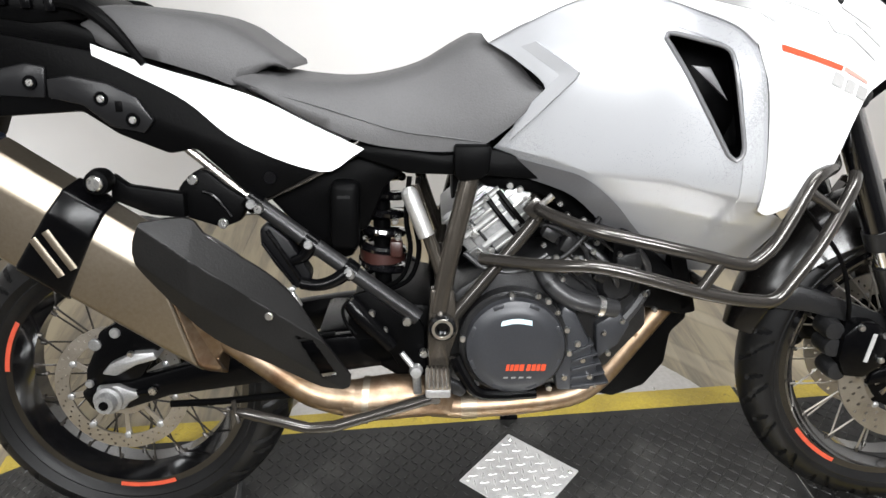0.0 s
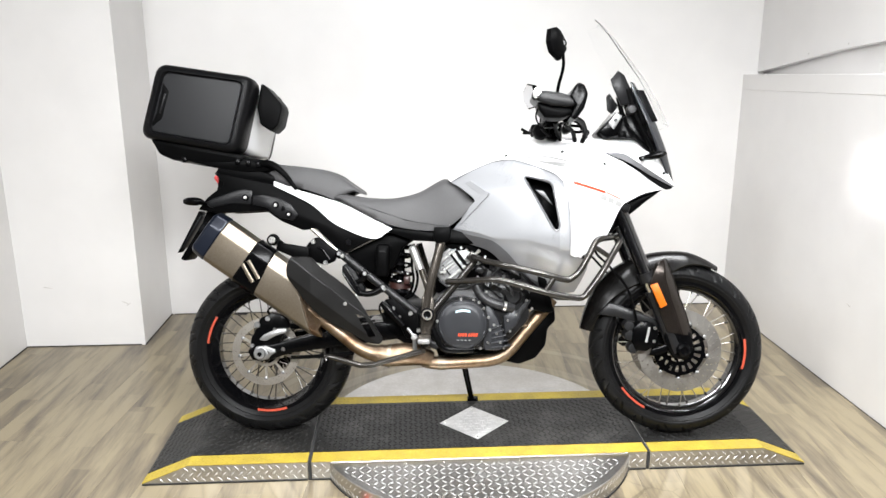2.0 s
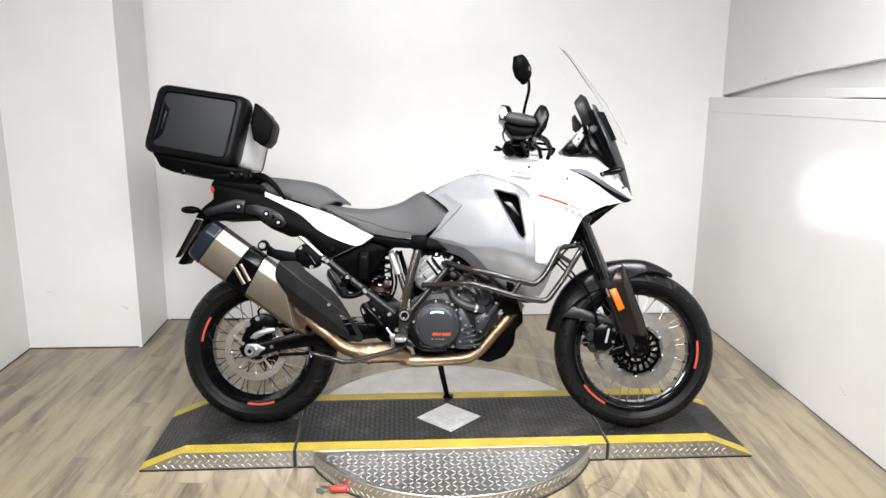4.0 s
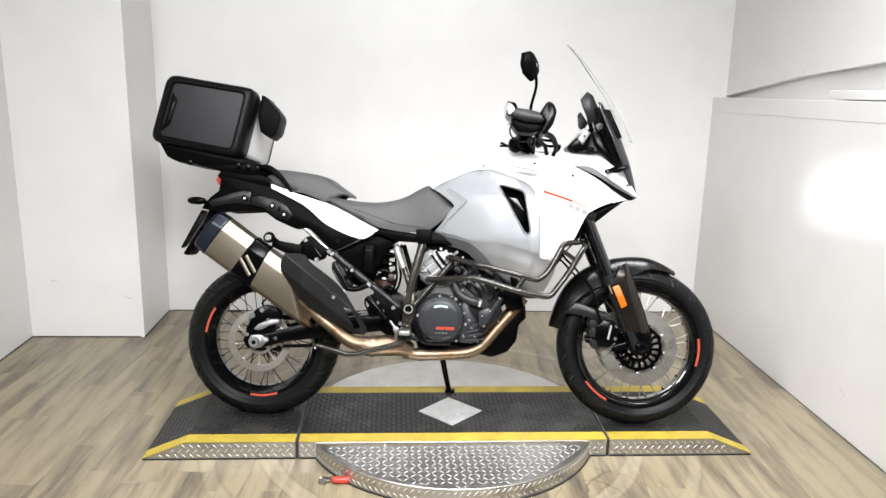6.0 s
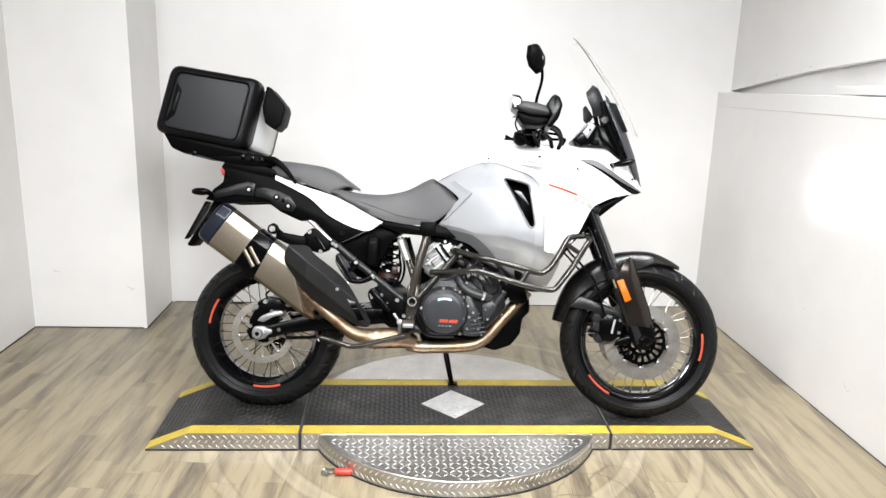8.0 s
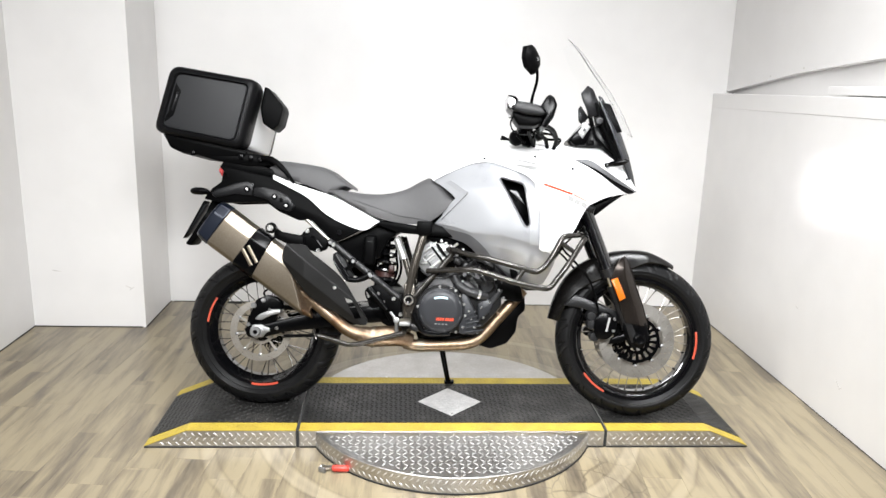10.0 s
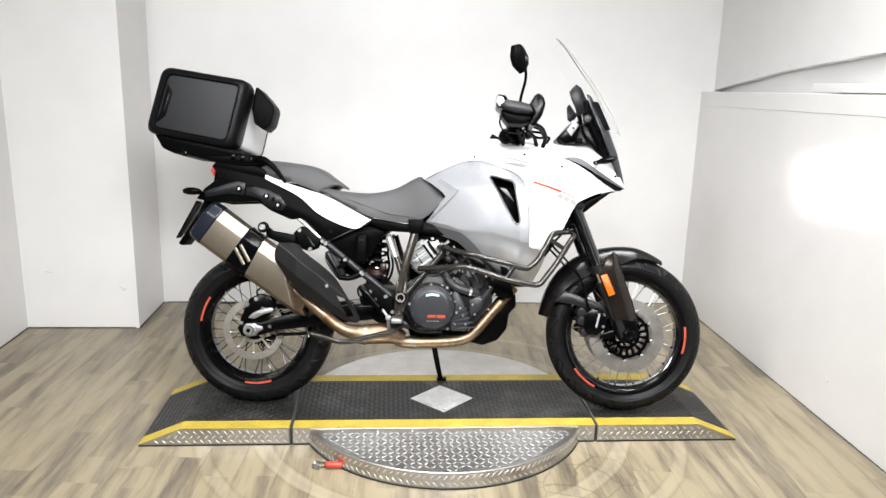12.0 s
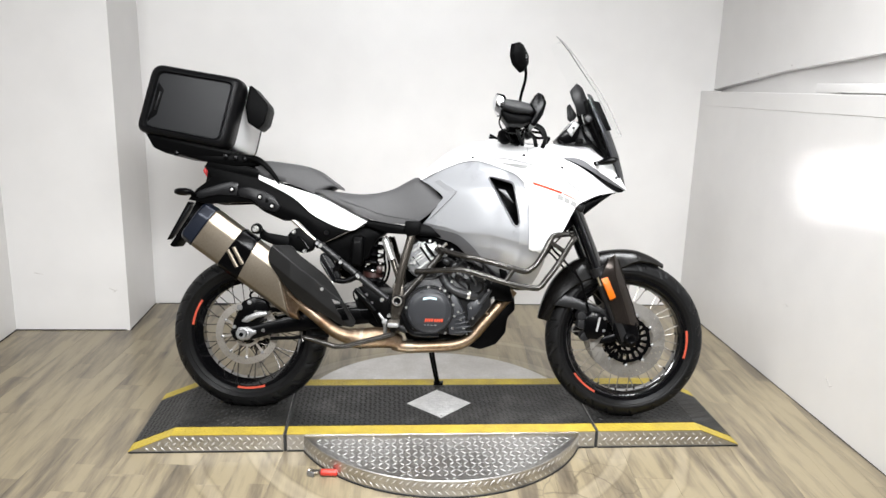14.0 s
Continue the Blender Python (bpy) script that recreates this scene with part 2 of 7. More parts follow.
STEEL = material("brushed_steel", (0.60, 0.56, 0.51), 0.30, 1.0, vary=0.12, scale=14, fine=200, bump=0.04, stretch=(1, 1, 1))
TITAN = material("brushed_muffler_steel", (0.285, 0.250, 0.205), 0.42, 1.0, vary=0.12, scale=5, fine=160, bump=0.02, rough_vary=0.06, other=(0.225, 0.185, 0.135))
HEATED = material("heat_tinted_pipe_steel", (0.30, 0.235, 0.175), 0.44, 1.0, vary=0.2, scale=7, fine=60, bump=0.0, other=(0.17, 0.11, 0.062), rough_vary=0.08)
worn(HEATED, (0.13, 0.075, 0.045), 11, 0.50, 0.70, 0.5)
BLUE_CAP = material("dark_blue_muffler_cap", (0.004, 0.0065, 0.014), 0.30, 0.4, vary=0.2, scale=14, fine=200)
FRAME = material("bronze_grey_frame_paint", (0.054, 0.047, 0.039), 0.24, 0.65, vary=0.12, scale=12, fine=200, bump=0.03, coat=0.15)
BAR = material("crash_bar_paint", (0.034, 0.031, 0.028), 0.23, 0.6, vary=0.15, scale=14, fine=220, bump=0.03, coat=0.2, spec=0.5)
CAST = material("cast_engine_grey", (0.27, 0.27, 0.27), 0.42, 0.7, vary=0.3, scale=16, fine=260, bump=0.25)
CAST_DARK = material("dark_engine_case", (0.012, 0.012, 0.0125), 0.32, 0.25, vary=0.4, scale=14, fine=260, bump=0.18, spec=0.3)
COVER = material("clutch_cover_black", (0.023, 0.024, 0.027), 0.36, 0.1, vary=0.12, scale=12, fine=320, bump=0.10, spec=0.3)
BOLT = material("zinc_bolt", (0.72, 0.71, 0.69), 0.28, 1.0, vary=0.15, scale=60, fine=300, bump=0.03)
CHROME = material("polished_steel", (0.72, 0.71, 0.70), 0.14, 1.0, vary=0.08, scale=30, fine=200, bump=0.01)
DISC = material("brake_disc_steel", (0.50, 0.48, 0.45), 0.36, 1.0, vary=0.12, scale=20, fine=400, bump=0.06, other=(0.36, 0.34, 0.31))
ORANGE = material("orange_print", (0.40, 0.042, 0.012), 0.4, vary=0.08, scale=20, fine=200, bump=0.0)
AMBER = material("amber_reflector", (0.52, 0.115, 0.005), 0.18, vary=0.1, scale=60, fine=900, bump=0.3, coat=0.5)
RED_LENS = material("red_tail_lens", (0.55, 0.05, 0.05), 0.15, vary=0.2, scale=60, fine=300, coat=0.6)
RED_RUBBER = material("red_plastic_handle", (0.50, 0.04, 0.025), 0.4, vary=0.2, scale=40, fine=200)
PALE_PRINT = material("pale_grey_print", (0.27, 0.267, 0.264), 0.4, vary=0.06, scale=20, fine=200, bump=0.0)
PALE_RED = material("faded_red_print", (0.42, 0.20, 0.17), 0.4, vary=0.06, scale=20, fine=200, bump=0.0)
BLUE_PRINT = material("pale_blue_print", (0.45, 0.62, 0.68), 0.4, vary=0.06, scale=20, fine=200, bump=0.0)
DARK_RED = material("dark_red_spring_part", (0.026, 0.008, 0.006), 0.4, vary=0.2, scale=40, fine=200)
CLEAR = glass_material("clear_screen", (0.985, 0.99, 0.99))
MIRROR_GLASS = material("mirror_silver", (0.85, 0.86, 0.88), 0.05, 1.0, vary=0.02, rough_vary=0.02, bump=0.0)
SPOKE_DARK = material("dark_spoke_steel", (0.06, 0.055, 0.05), 0.3, 0.8, vary=0.2, scale=30, fine=200, bump=0.0)
CAST_PALE = material("pale_cast_aluminium", (0.50, 0.50, 0.49), 0.38, 0.85, vary=0.15, scale=30, fine=260, bump=0.12)
SHIELD = material("heat_shield_plastic", (0.0062, 0.006, 0.0058), 0.36, vary=0.25, scale=12, fine=240, bump=0.10, spec=0.16)
UNDER_TRIM = material("charcoal_body_trim", (0.115, 0.115, 0.12), 0.34, 0.2, vary=0.12, scale=10, fine=300, bump=0.04, spec=0.4)
# brighter and less metallic than ALU: the tread's glint is in the colour
ALU_RIDGE = material("glint_bright_aluminium", (0.66, 0.655, 0.65), 0.5, 0.7, vary=0.15, scale=30, fine=90, bump=0.0)
DISC_WORN = material("worn_brown_brake_disc", (0.52, 0.49, 0.445), 0.40, 1.0, vary=0.12, scale=20, fine=400, bump=0.06, other=(0.38, 0.35, 0.31))
SPOKE = material("dull_spoke_steel", (0.34, 0.32, 0.29), 0.42, 0.9, vary=0.2, scale=30, fine=200, bump=0.0)
HOSE = material("dark_hose_rubber", (0.019, 0.019, 0.020), 0.38, vary=0.2, scale=20, fine=240, bump=0.06, spec=0.35)
RIM_RED = material("red_rim_sticker", (0.46, 0.065, 0.028), 0.45, vary=0.2, scale=60, fine=300, bump=0.0, other=(0.30, 0.04, 0.02))
DIRT = material("dark_joint", (0.02, 0.02, 0.02), 0.8)


# ---------------------------------------------------------------- mesh helpers
def part(name, bm, mat, parent=None, label="", sharp=35, flat=False):
    """Links a bmesh as one mesh object under a thing or a part."""
    bmesh.ops.recalc_face_normals(bm, faces=bm.faces[:])
    me = bpy.data.meshes.new(name)
    bm.to_mesh(me)
    bm.free()
    me.materials.append(mat)
    if not flat:
        me.polygons.foreach_set("use_smooth", [True] * len(me.polygons))
        me.set_sharp_from_angle(angle=radians(sharp))
    ob = new(name, me)
    if parent:
        ob.parent = parent
    return tagged(ob, label)


def again(name, ob, m, parent=None):
    """Another object on the same mesh, placed by m in its parent's space."""
    o = new(name, ob.data)
    o.parent = parent if parent else ob.parent
    o.matrix_basis = m
    return o


def bevelled(bm, offset, segments=2, angle=25):
    if offset > 0:
        edges = [e for e in bm.edges if len(e.link_faces) == 2 and e.calc_face_angle(0) > radians(angle)]
        bmesh.ops.bevel(bm, geom=edges, offset=offset, segments=segments, affect="EDGES", clamp_overlap=True, profile=0.5)
    return bm


def box(size, at=(0, 0, 0), bevel=0.0, turn=None, segments=2):
    bm = bmesh.new()
    bmesh.ops.create_cube(bm, size=1)
    bmesh.ops.scale(bm, vec=size, verts=bm.verts)
    bevelled(bm, bevel, segments)
    m = Matrix.Translation(at) @ (turn.to_4x4() if turn else Matrix.Identity(4))
    bmesh.ops.transform(bm, matrix=m, verts=bm.verts)
    return bm


def prism(pts, v0, v1, bevel=0.0, segments=2):
    """A polygon in the side view (u, w), thick from v0 to v1."""
    bm = bmesh.new()
    a = [bm.verts.new((u, v0, w)) for u, w in pts]
    b = [bm.verts.new((u, v1, w)) for u, w in pts]
    bm.faces.new(a)
    bm.faces.new(b[::-1])
    for i in range(len(pts)):
        j = (i + 1) % len(pts)
        bm.faces.new((a[j], a[i], b[i], b[j]))
    bmesh.ops.recalc_face_normals(bm, faces=bm.faces[:])
    bevelled(bm, bevel, segments)
    return bm


def spline(pts, steps):
    """A Catmull-Rom curve through the points."""
    p = [Vector(q) for q in pts]
    if len(p) < 3 or steps < 2:
        return p
    p = [2 * p[0] - p[1]] + p + [2 * p[-1] - p[-2]]
    out = []
    for i in range(1, len(p) - 2):
        for k in range(steps):
            t = k / steps
            a, b, c, d = p[i - 1], p[i], p[i + 1], p[i + 2]
            out.append(0.5 * (2 * b + (c - a) * t + (2 * a - 5 * b + 4 * c - d) * t * t + (3 * b - a - 3 * c + d) * t ** 3))
    return out + [p[-2]]


def tube(pts, r, n=12, steps=6, bm=None):
    """A round tube along a smooth line; r is one radius or one for each given point."""
    line = spline(pts, steps)
    if isinstance(r, (int, float)):
        radii = [r] * len(line)
    else:
        radii = [float(q) for q in np.interp(np.linspace(0, len(r) - 1, len(line)), range(len(r)), r)]
    bm = bm or bmesh.new()
    rings, side = [], None
    for i, p in enumerate(line):
        ahead = (line[min(i + 1, len(line) - 1)] - line[max(i - 1, 0)]).normalized()
        if side is None:
            side = ahead.orthogonal().normalized()
        side = (side - ahead * side.dot(ahead)).normalized()
        up = ahead.cross(side)
        rings.append([bm.verts.new(p + radii[i] * (math.cos(a) * side + math.sin(a) * up)) for a in (2 * math.pi * k / n for k in range(n))])
    for a, b in zip(rings, rings[1:]):
        for k in range(n):
            bm.faces.new((a[k], a[(k + 1) % n], b[(k + 1) % n], b[k]))
    bm.faces.new(rings[0][::-1])
    bm.faces.new(rings[-1])
    return bm


def lathe(profile, at=(0, 0, 0), n=48, closed=False, bm=None):
    """Points (radius, v) turned round an axis along v through at."""
    bm = bm or bmesh.new()
    rings = []
    for k in range(n):
        a = 2 * math.pi * k / n
        rings.append([bm.verts.new((at[0] + r * math.cos(a), at[1] + v, at[2] + r * math.sin(a))) for r, v in profile])
    count = len(profile)
    for k in range(n):
        a, b = rings[k], rings[(k + 1) % n]
        for i in range(count if closed else count - 1):
            j = (i + 1) % count
            bm.faces.new((a[i], a[j], b[j], b[i]))
    if not closed:
        for i in (0, count - 1):
            if profile[i][0] > 1e-4:
                bm.faces.new([r[i] for r in rings])
    bmesh.ops.remove_doubles(bm, verts=bm.verts[:], dist=1e-6)
    return bm


def loft(rings, caps=True):
    bm = bmesh.new()
    made = [[bm.verts.new(p) for p in ring] for ring in rings]
    n = len(made[0])
    for a, b in zip(made, made[1:]):
        for k in range(n):
            bm.faces.new((a[k], a[(k + 1) % n], b[(k + 1) % n], b[k]))
    if caps:
        bm.faces.new(made[0][::-1])
        bm.faces.new(made[-1])
    return bm


def resample(pts, n):
    p = np.array([tuple(q) for q in pts], float)
    d = np.r_[0, np.cumsum(np.linalg.norm(np.diff(p, axis=0), axis=1))]
    return [np.array([np.interp(s, d, p[:, k]) for k in range(p.shape[1])]) for s in np.linspace(0, d[-1], n)]


def coons(bottom, top, left, right, out, n=24, m=12, thick=0.004, hole=None, flip=False, smooth=True):
    """A body panel: four edges in the side view (u, w), pushed out sideways to v = out(u, w), and a few millimetres thick.
    bottom and top run rearward to forward, left and right upwards. hole: a polygon cut through it."""
    step = 5 if smooth else 1
    lines = [resample(spline([(u, w, 0) for u, w in e], step), k) for e, k in ((bottom, n), (top, n), (left, m), (right, m))]
    b, t, l, r = lines
    bm = bmesh.new()
    sign = -1 if flip else 1
    outer, inner = [], []
    for i in range(n):
        s = i / (n - 1)
        ro, ri = [], []
        for j in range(m):
            q = j / (m - 1)
            p = (1 - q) * b[i] + q * t[i] + (1 - s) * l[j] + s * r[j]
            p = p - ((1 - s) * (1 - q) * b[0] + s * (1 - q) * b[-1] + (1 - s) * q * t[0] + s * q * t[-1])
            v = out(p[0], p[1])
            ro.append(bm.verts.new((p[0], sign * v, p[1])))
            ri.append(bm.verts.new((p[0], sign * (v + thick), p[1])))
        outer.append(ro)
        inner.append(ri)
    gone = set()
    for i in range(n - 1):
        for j in range(m - 1):
            c = [(outer[i][j].co[k] + outer[i + 1][j + 1].co[k]) / 2 for k in (0, 2)]
            if hole and inside(c, hole):
                gone.add((i, j))
                continue
            bm.faces.new((outer[i][j], outer[i + 1][j], outer[i + 1][j + 1], outer[i][j + 1]))
            bm.faces.new((inner[i][j], inner[i][j + 1], inner[i + 1][j + 1], inner[i + 1][j]))
    edge = [(i, 0) for i in range(n)] + [(n - 1, j) for j in range(1, m)] + [(i, m - 1) for i in range(n - 2, -1, -1)] + [(0, j) for j in range(m - 2, 0, -1)]
    for (a, c), (d, e) in zip(edge, edge[1:] + edge[:1]):
        bm.faces.new((outer[d][e], outer[a][c], inner[a][c], inner[d][e]))
    return bm


def inside(p, poly):
    x, y = p
    odd = False
    for (x0, y0), (x1, y1) in zip(poly, poly[1:] + poly[:1]):
        if (y0 > y) != (y1 > y) and x < (x1 - x0) * (y - y0) / (y1 - y0) + x0:
            odd = not odd
    return odd


def interp(x, rows):
    return float(np.interp(x, [r[0] for r in rows], [r[1] for r in rows]))


def join_bm(parts):
    """One bmesh out of several."""
    whole = bmesh.new()
    for b in parts:
        me = bpy.data.meshes.new("tmp")
        b.to_mesh(me)
        b.free()
        whole.from_mesh(me)
        bpy.data.meshes.remove(me)
    return whole


def lozenges(name, spots, long, wide, high, mat, parent):
    """Raised tread marks: spots are (place, along, across, out)."""
    verts, faces = [], []
    for p, a, c, o in spots:
        k = len(verts)
        verts += [p - a * long, p + c * wide, p + a * long, p - c * wide, p - a * long * 0.45 + o * high, p + a * long * 0.45 + o * high]
        faces += [(k, k + 1, k + 4), (k + 1, k + 5, k + 4), (k + 1, k + 2, k + 5), (k + 2, k + 3, k + 5), (k + 3, k + 4, k + 5), (k + 3, k, k + 4)]
    me = bpy.data.meshes.new(name)
    me.from_pydata([tuple(v) for v in verts], [], faces)
    me.materials.append(mat)
    ob = new(name, me)
    ob.parent = parent
    return tagged(ob, kind="stuff")


def structure(name, bm, mat, label, category, parent=None, flat=True):
    return tagged(part(name, bm, mat, parent, flat=flat), label, category, kind="structure")


# ---------------------------------------------------------------- the room
HIGH = 3.15
structure("floor", box((6.6, 6.9, 0.1), (0.2, -1.5, -0.056)), DIRT, "worn wood-look vinyl plank floor", "floor")
floor = bpy.data.objects["floor"]
structure("wall_back", box((6.6, 0.12, HIGH), (0.2, 1.63 + 0.06, HIGH / 2)), WALL, "plain white painted back wall", "wall")
structure("wall_left_pier", box((0.62, 0.49, HIGH), (-1.98, 1.14 + 0.245, HIGH / 2)), WALL, "white painted wall pier jutting out beside the back wall", "wall")
structure("wall_left", box((0.12, 2.34, HIGH), (-2.35, 1.14 - 1.17, HIGH / 2)), WALL, "plain white painted side wall", "wall")
# unseen side walls, added dark to hold back fill light
structure("wall_left_unseen", box((0.12, 3.40, HIGH), (-2.35, -1.2 - 1.70, HIGH / 2)), UNSEEN_WALL, "unseen side wall, kept dark to cut fill light", "wall")
structure("wall_right_unseen", box((0.10, 3.40, HIGH), (1.65, -1.2 - 1.70, HIGH / 2)), UNSEEN_WALL, "unseen side wall, kept dark to cut fill light", "wall")
TIP = 0.026  # the half wall's top rises a little towards the front
low = prism([(1.63, 0), (-4.6, 0), (-4.6, 1.312 + 6.23 * TIP), (1.63, 1.312)], 1.72, 1.84)
for v in low.verts:
    v.co = (v.co.y, v.co.x, v.co.z)
structure("wall_right_low", low, WALL, "white half-height wall with a capping ledge", "wall")
cap = prism([(1.63, 1.312), (-4.6, 1.312 + 6.23 * TIP), (-4.6, 1.400 + 6.23 * TIP), (1.63, 1.400)], 1.7183, 1.85, 0.003)
for v in cap.verts:
    v.co = (v.co.y, v.co.x, v.co.z)
structure("ledge", cap, WALL, "white painted ledge capping the half wall", "ledge")
structure("wall_right_recess", box((0.12, 6.23, HIGH), (1.91, 1.63 - 3.115, HIGH / 2)), WALL, "shaded white wall behind the half wall", "wall")
# unseen wall behind the camera, added dark for deeper black reflections
structure("wall_rear", box((6.6, 0.12, HIGH), (0.2, -4.66, HIGH / 2)), UNSEEN_WALL, "unseen wall behind the camera, kept dark to cut fill light", "wall")
# never in view; its dark colour lowers the ambient fill
structure("ceiling", box((6.6, 6.6, 0.1), (0.2, -1.5, HIGH + 0.05)), CEIL, "flat unseen ceiling, darkened to cut fill light", "ceiling")
# the sloping underside of a stair above the half wall
bm = bmesh.new()
ring = [(1.628, 1.412), (1.628, HIGH - 0.01), (-4.55, HIGH - 0.01), (-4.55, 2.08), (0.80, 1.535)]
va = [bm.verts.new((1.800, y, z)) for y, z in ring]
vb = [bm.verts.new((1.842, y, z)) for y, z in ring]
bm.faces.new(va)
bm.faces.new(vb[::-1])
for i in range(5):
    bm.faces.new((va[i], vb[i], vb[(i + 1) % 5], va[(i + 1) % 5]))
structure("stair_bulkhead", bm, WALL, "white sloping stair bulkhead above the half wall", "wall")

SCUFF = material("grey_wall_scuff", (0.56, 0.54, 0.52), 0.6, vary=0.3, scale=40, fine=200, bump=0.0)
pier, stair, low_wall = bpy.data.objects["wall_left_pier"], bpy.data.objects["stair_bulkhead"], bpy.data.objects["wall_right_low"]
for x, z, long, deg in ((-1.752, 0.240, 0.040, 25), (-1.735, 0.232, 0.025, -35), (-2.14, 0.33, 0.05, 10)):
    part("scuff", box((long, 0.0016, 0.004), (x, 1.1395, z), 0.0, Matrix.Rotation(radians(deg), 3, "Y")), SCUFF, pier, "grey scuff", flat=True)
for y, z, long, deg in ((-0.058, 0.20, 0.035, 40), (-0.085, 0.185, 0.02, -30), (0.35, 0.42, 0.03, 15)):
    part("scuff", box((0.0016, long, 0.003), (1.7195, y, z), 0.0, Matrix.Rotation(radians(deg), 3, "X")), SCUFF, low_wall, "grey scuff", flat=True)
for y, z in ((1.085, 1.515), (0.745, 1.560)):
    part("screw", box((0.004, 0.009, 0.007), (1.7995, y, z), 0.001), SCUFF, stair, flat=True)

# dark joints where the walls meet the floor
for name, size, at in (("floor_joint", (0.003, 2.8, 0.003), (1.7185, 0.23, 0.0015)), ("floor_joint", (3.37, 0.003, 0.004), (0.035, 1.6285, 0.002)), ("floor_joint", (0.60, 0.004, 0.005), (-1.99, 1.138, 0.0025)), ("floor_joint", (0.004, 0.49, 0.005), (-1.668, 1.385, 0.0025)), ("floor_joint", (0.004, 2.3, 0.005), (-2.288, 0.0, 0.0025))):
    structure(name, box(size, at), DIRT, "thin dark joint along the foot of the wall", "joint")
# floor boards, laid along the depth of the room
random.seed(4)
BOARD_W, BOARD_L = 0.152, 1.22
board = part("floor_plank", bevelled(box((BOARD_W - 0.0003, BOARD_L - 0.0003, 0.006), (0, 0, -0.003)), 0.0004, 1), PLANK, floor, flat=True)
first = True
lay = pose(0, 0, 0, 0, 0, -5.5)
for i in range(-20, 19):
    x = BOARD_W * (i + 0.5)
    y = -5.2 - random.random() * BOARD_L
    while y < 2.2:
        m = lay @ pose(x, y + BOARD_L / 2, 0)
        c = m.translation
        y += BOARD_L
        if c.x < -2.42 or c.x > 1.82 or c.y < -4.0 or c.y > 2.2:
            continue
        if first:
            board.matrix_basis = m
            first = False
        else:
            again("floor_plank", board, m)

# ---------------------------------------------------------------- the turntable stand
DECK_Z, HALF_W, SEAM, END, BEND = 0.074, 0.262, 0.630, 1.237, 1.068


def tread_rows(x0, x1, y0, y1, pitch, keep):
    """Crossed lozenges on a level plate."""
    out, n = [], 0
    ny, nx = int((y1 - y0) / pitch), int((x1 - x0) / pitch)
    for j in range(ny):
        for i in range(nx):
            x, y = x0 + (i + 0.5) * pitch, y0 + (j + 0.5) * pitch
            if keep(x, y):
                out.append((x, y, (i + j) % 2))
    return out


turntable = tagged(new("turntable"), "round turntable of worn bright aluminium diamond plate", "turntable")
foot_ring = lathe([(0.600, 0.0005), (0.618, 0.0005), (0.618, 0.006), (0.600, 0.006)], n=96, closed=True)
for v in foot_ring.verts:
    v.co = (v.co[0], v.co[2], v.co[1])
part("rubber_rim", foot_ring, DIRT, turntable, "black rubber foot ring", flat=True)
part("disc", lathe([(0.0, 0), (0.612, 0), (0.615, 0.003), (0.615, 0.066), (0.612, 0.069), (0.0, 0.069)], n=96), ALU, turntable).matrix_basis = pose(0, 0, 0, 90, 0, 0)
disc_ob = [o for o in turntable.children if o.name.startswith("disc")][0]
disc_ob.matrix_basis = Matrix.Identity(4)
for v in disc_ob.data.vertices:
    v.co = (v.co[0], v.co[2], v.co[1])
disc_ob.data.flip_normals()
up, dx, dy = Vector((0, 0, 1)), Vector((1, 0, 0)), Vector((0, 1, 0))
d1, d2 = (dx + dy).normalized(), (dx - dy).normalized()
spots = []
for x, y, k in tread_rows(-0.61, 0.61, -0.61, 0.61, 0.0265, lambda x, y: x * x + y * y < 0.598 ** 2 and y < -HALF_W - 0.02):
    a, c = (d1, d2) if k else (d2, d1)
    spots.append((Vector((x, y, 0.069)), a, c, up))
for row in range(2):
    for k in range(150):
        t = 2 * math.pi * (k + 0.5 * row) / 150
        o = Vector((math.cos(t), math.sin(t), 0))
        s = Vector((-o.y, o.x, 0))
        a = (s + up).normalized() if row else (s - up).normalized()
        spots.append((o * 0.615 + up * (0.02 + 0.03 * row), a, (s - up).normalized() if row else (s + up).normalized(), o))
lozenges("raised_tread", spots, 0.0140, 0.0033, 0.0014, ALU_RIDGE, turntable)
for s in (-1, 1):
    for k in range(7):
        rivet = lathe([(0.0, 0.0022), (0.0035, 0.0018), (0.0055, 0), (0.0055, -0.002)], n=12)
        for v in rivet.verts:
            v.co = (-0.42 + 0.14 * k + v.co[0], s * (HALF_W + 0.022) + v.co[2], 0.069 + v.co[1])
        part("rivet", rivet, BOLT, turntable)


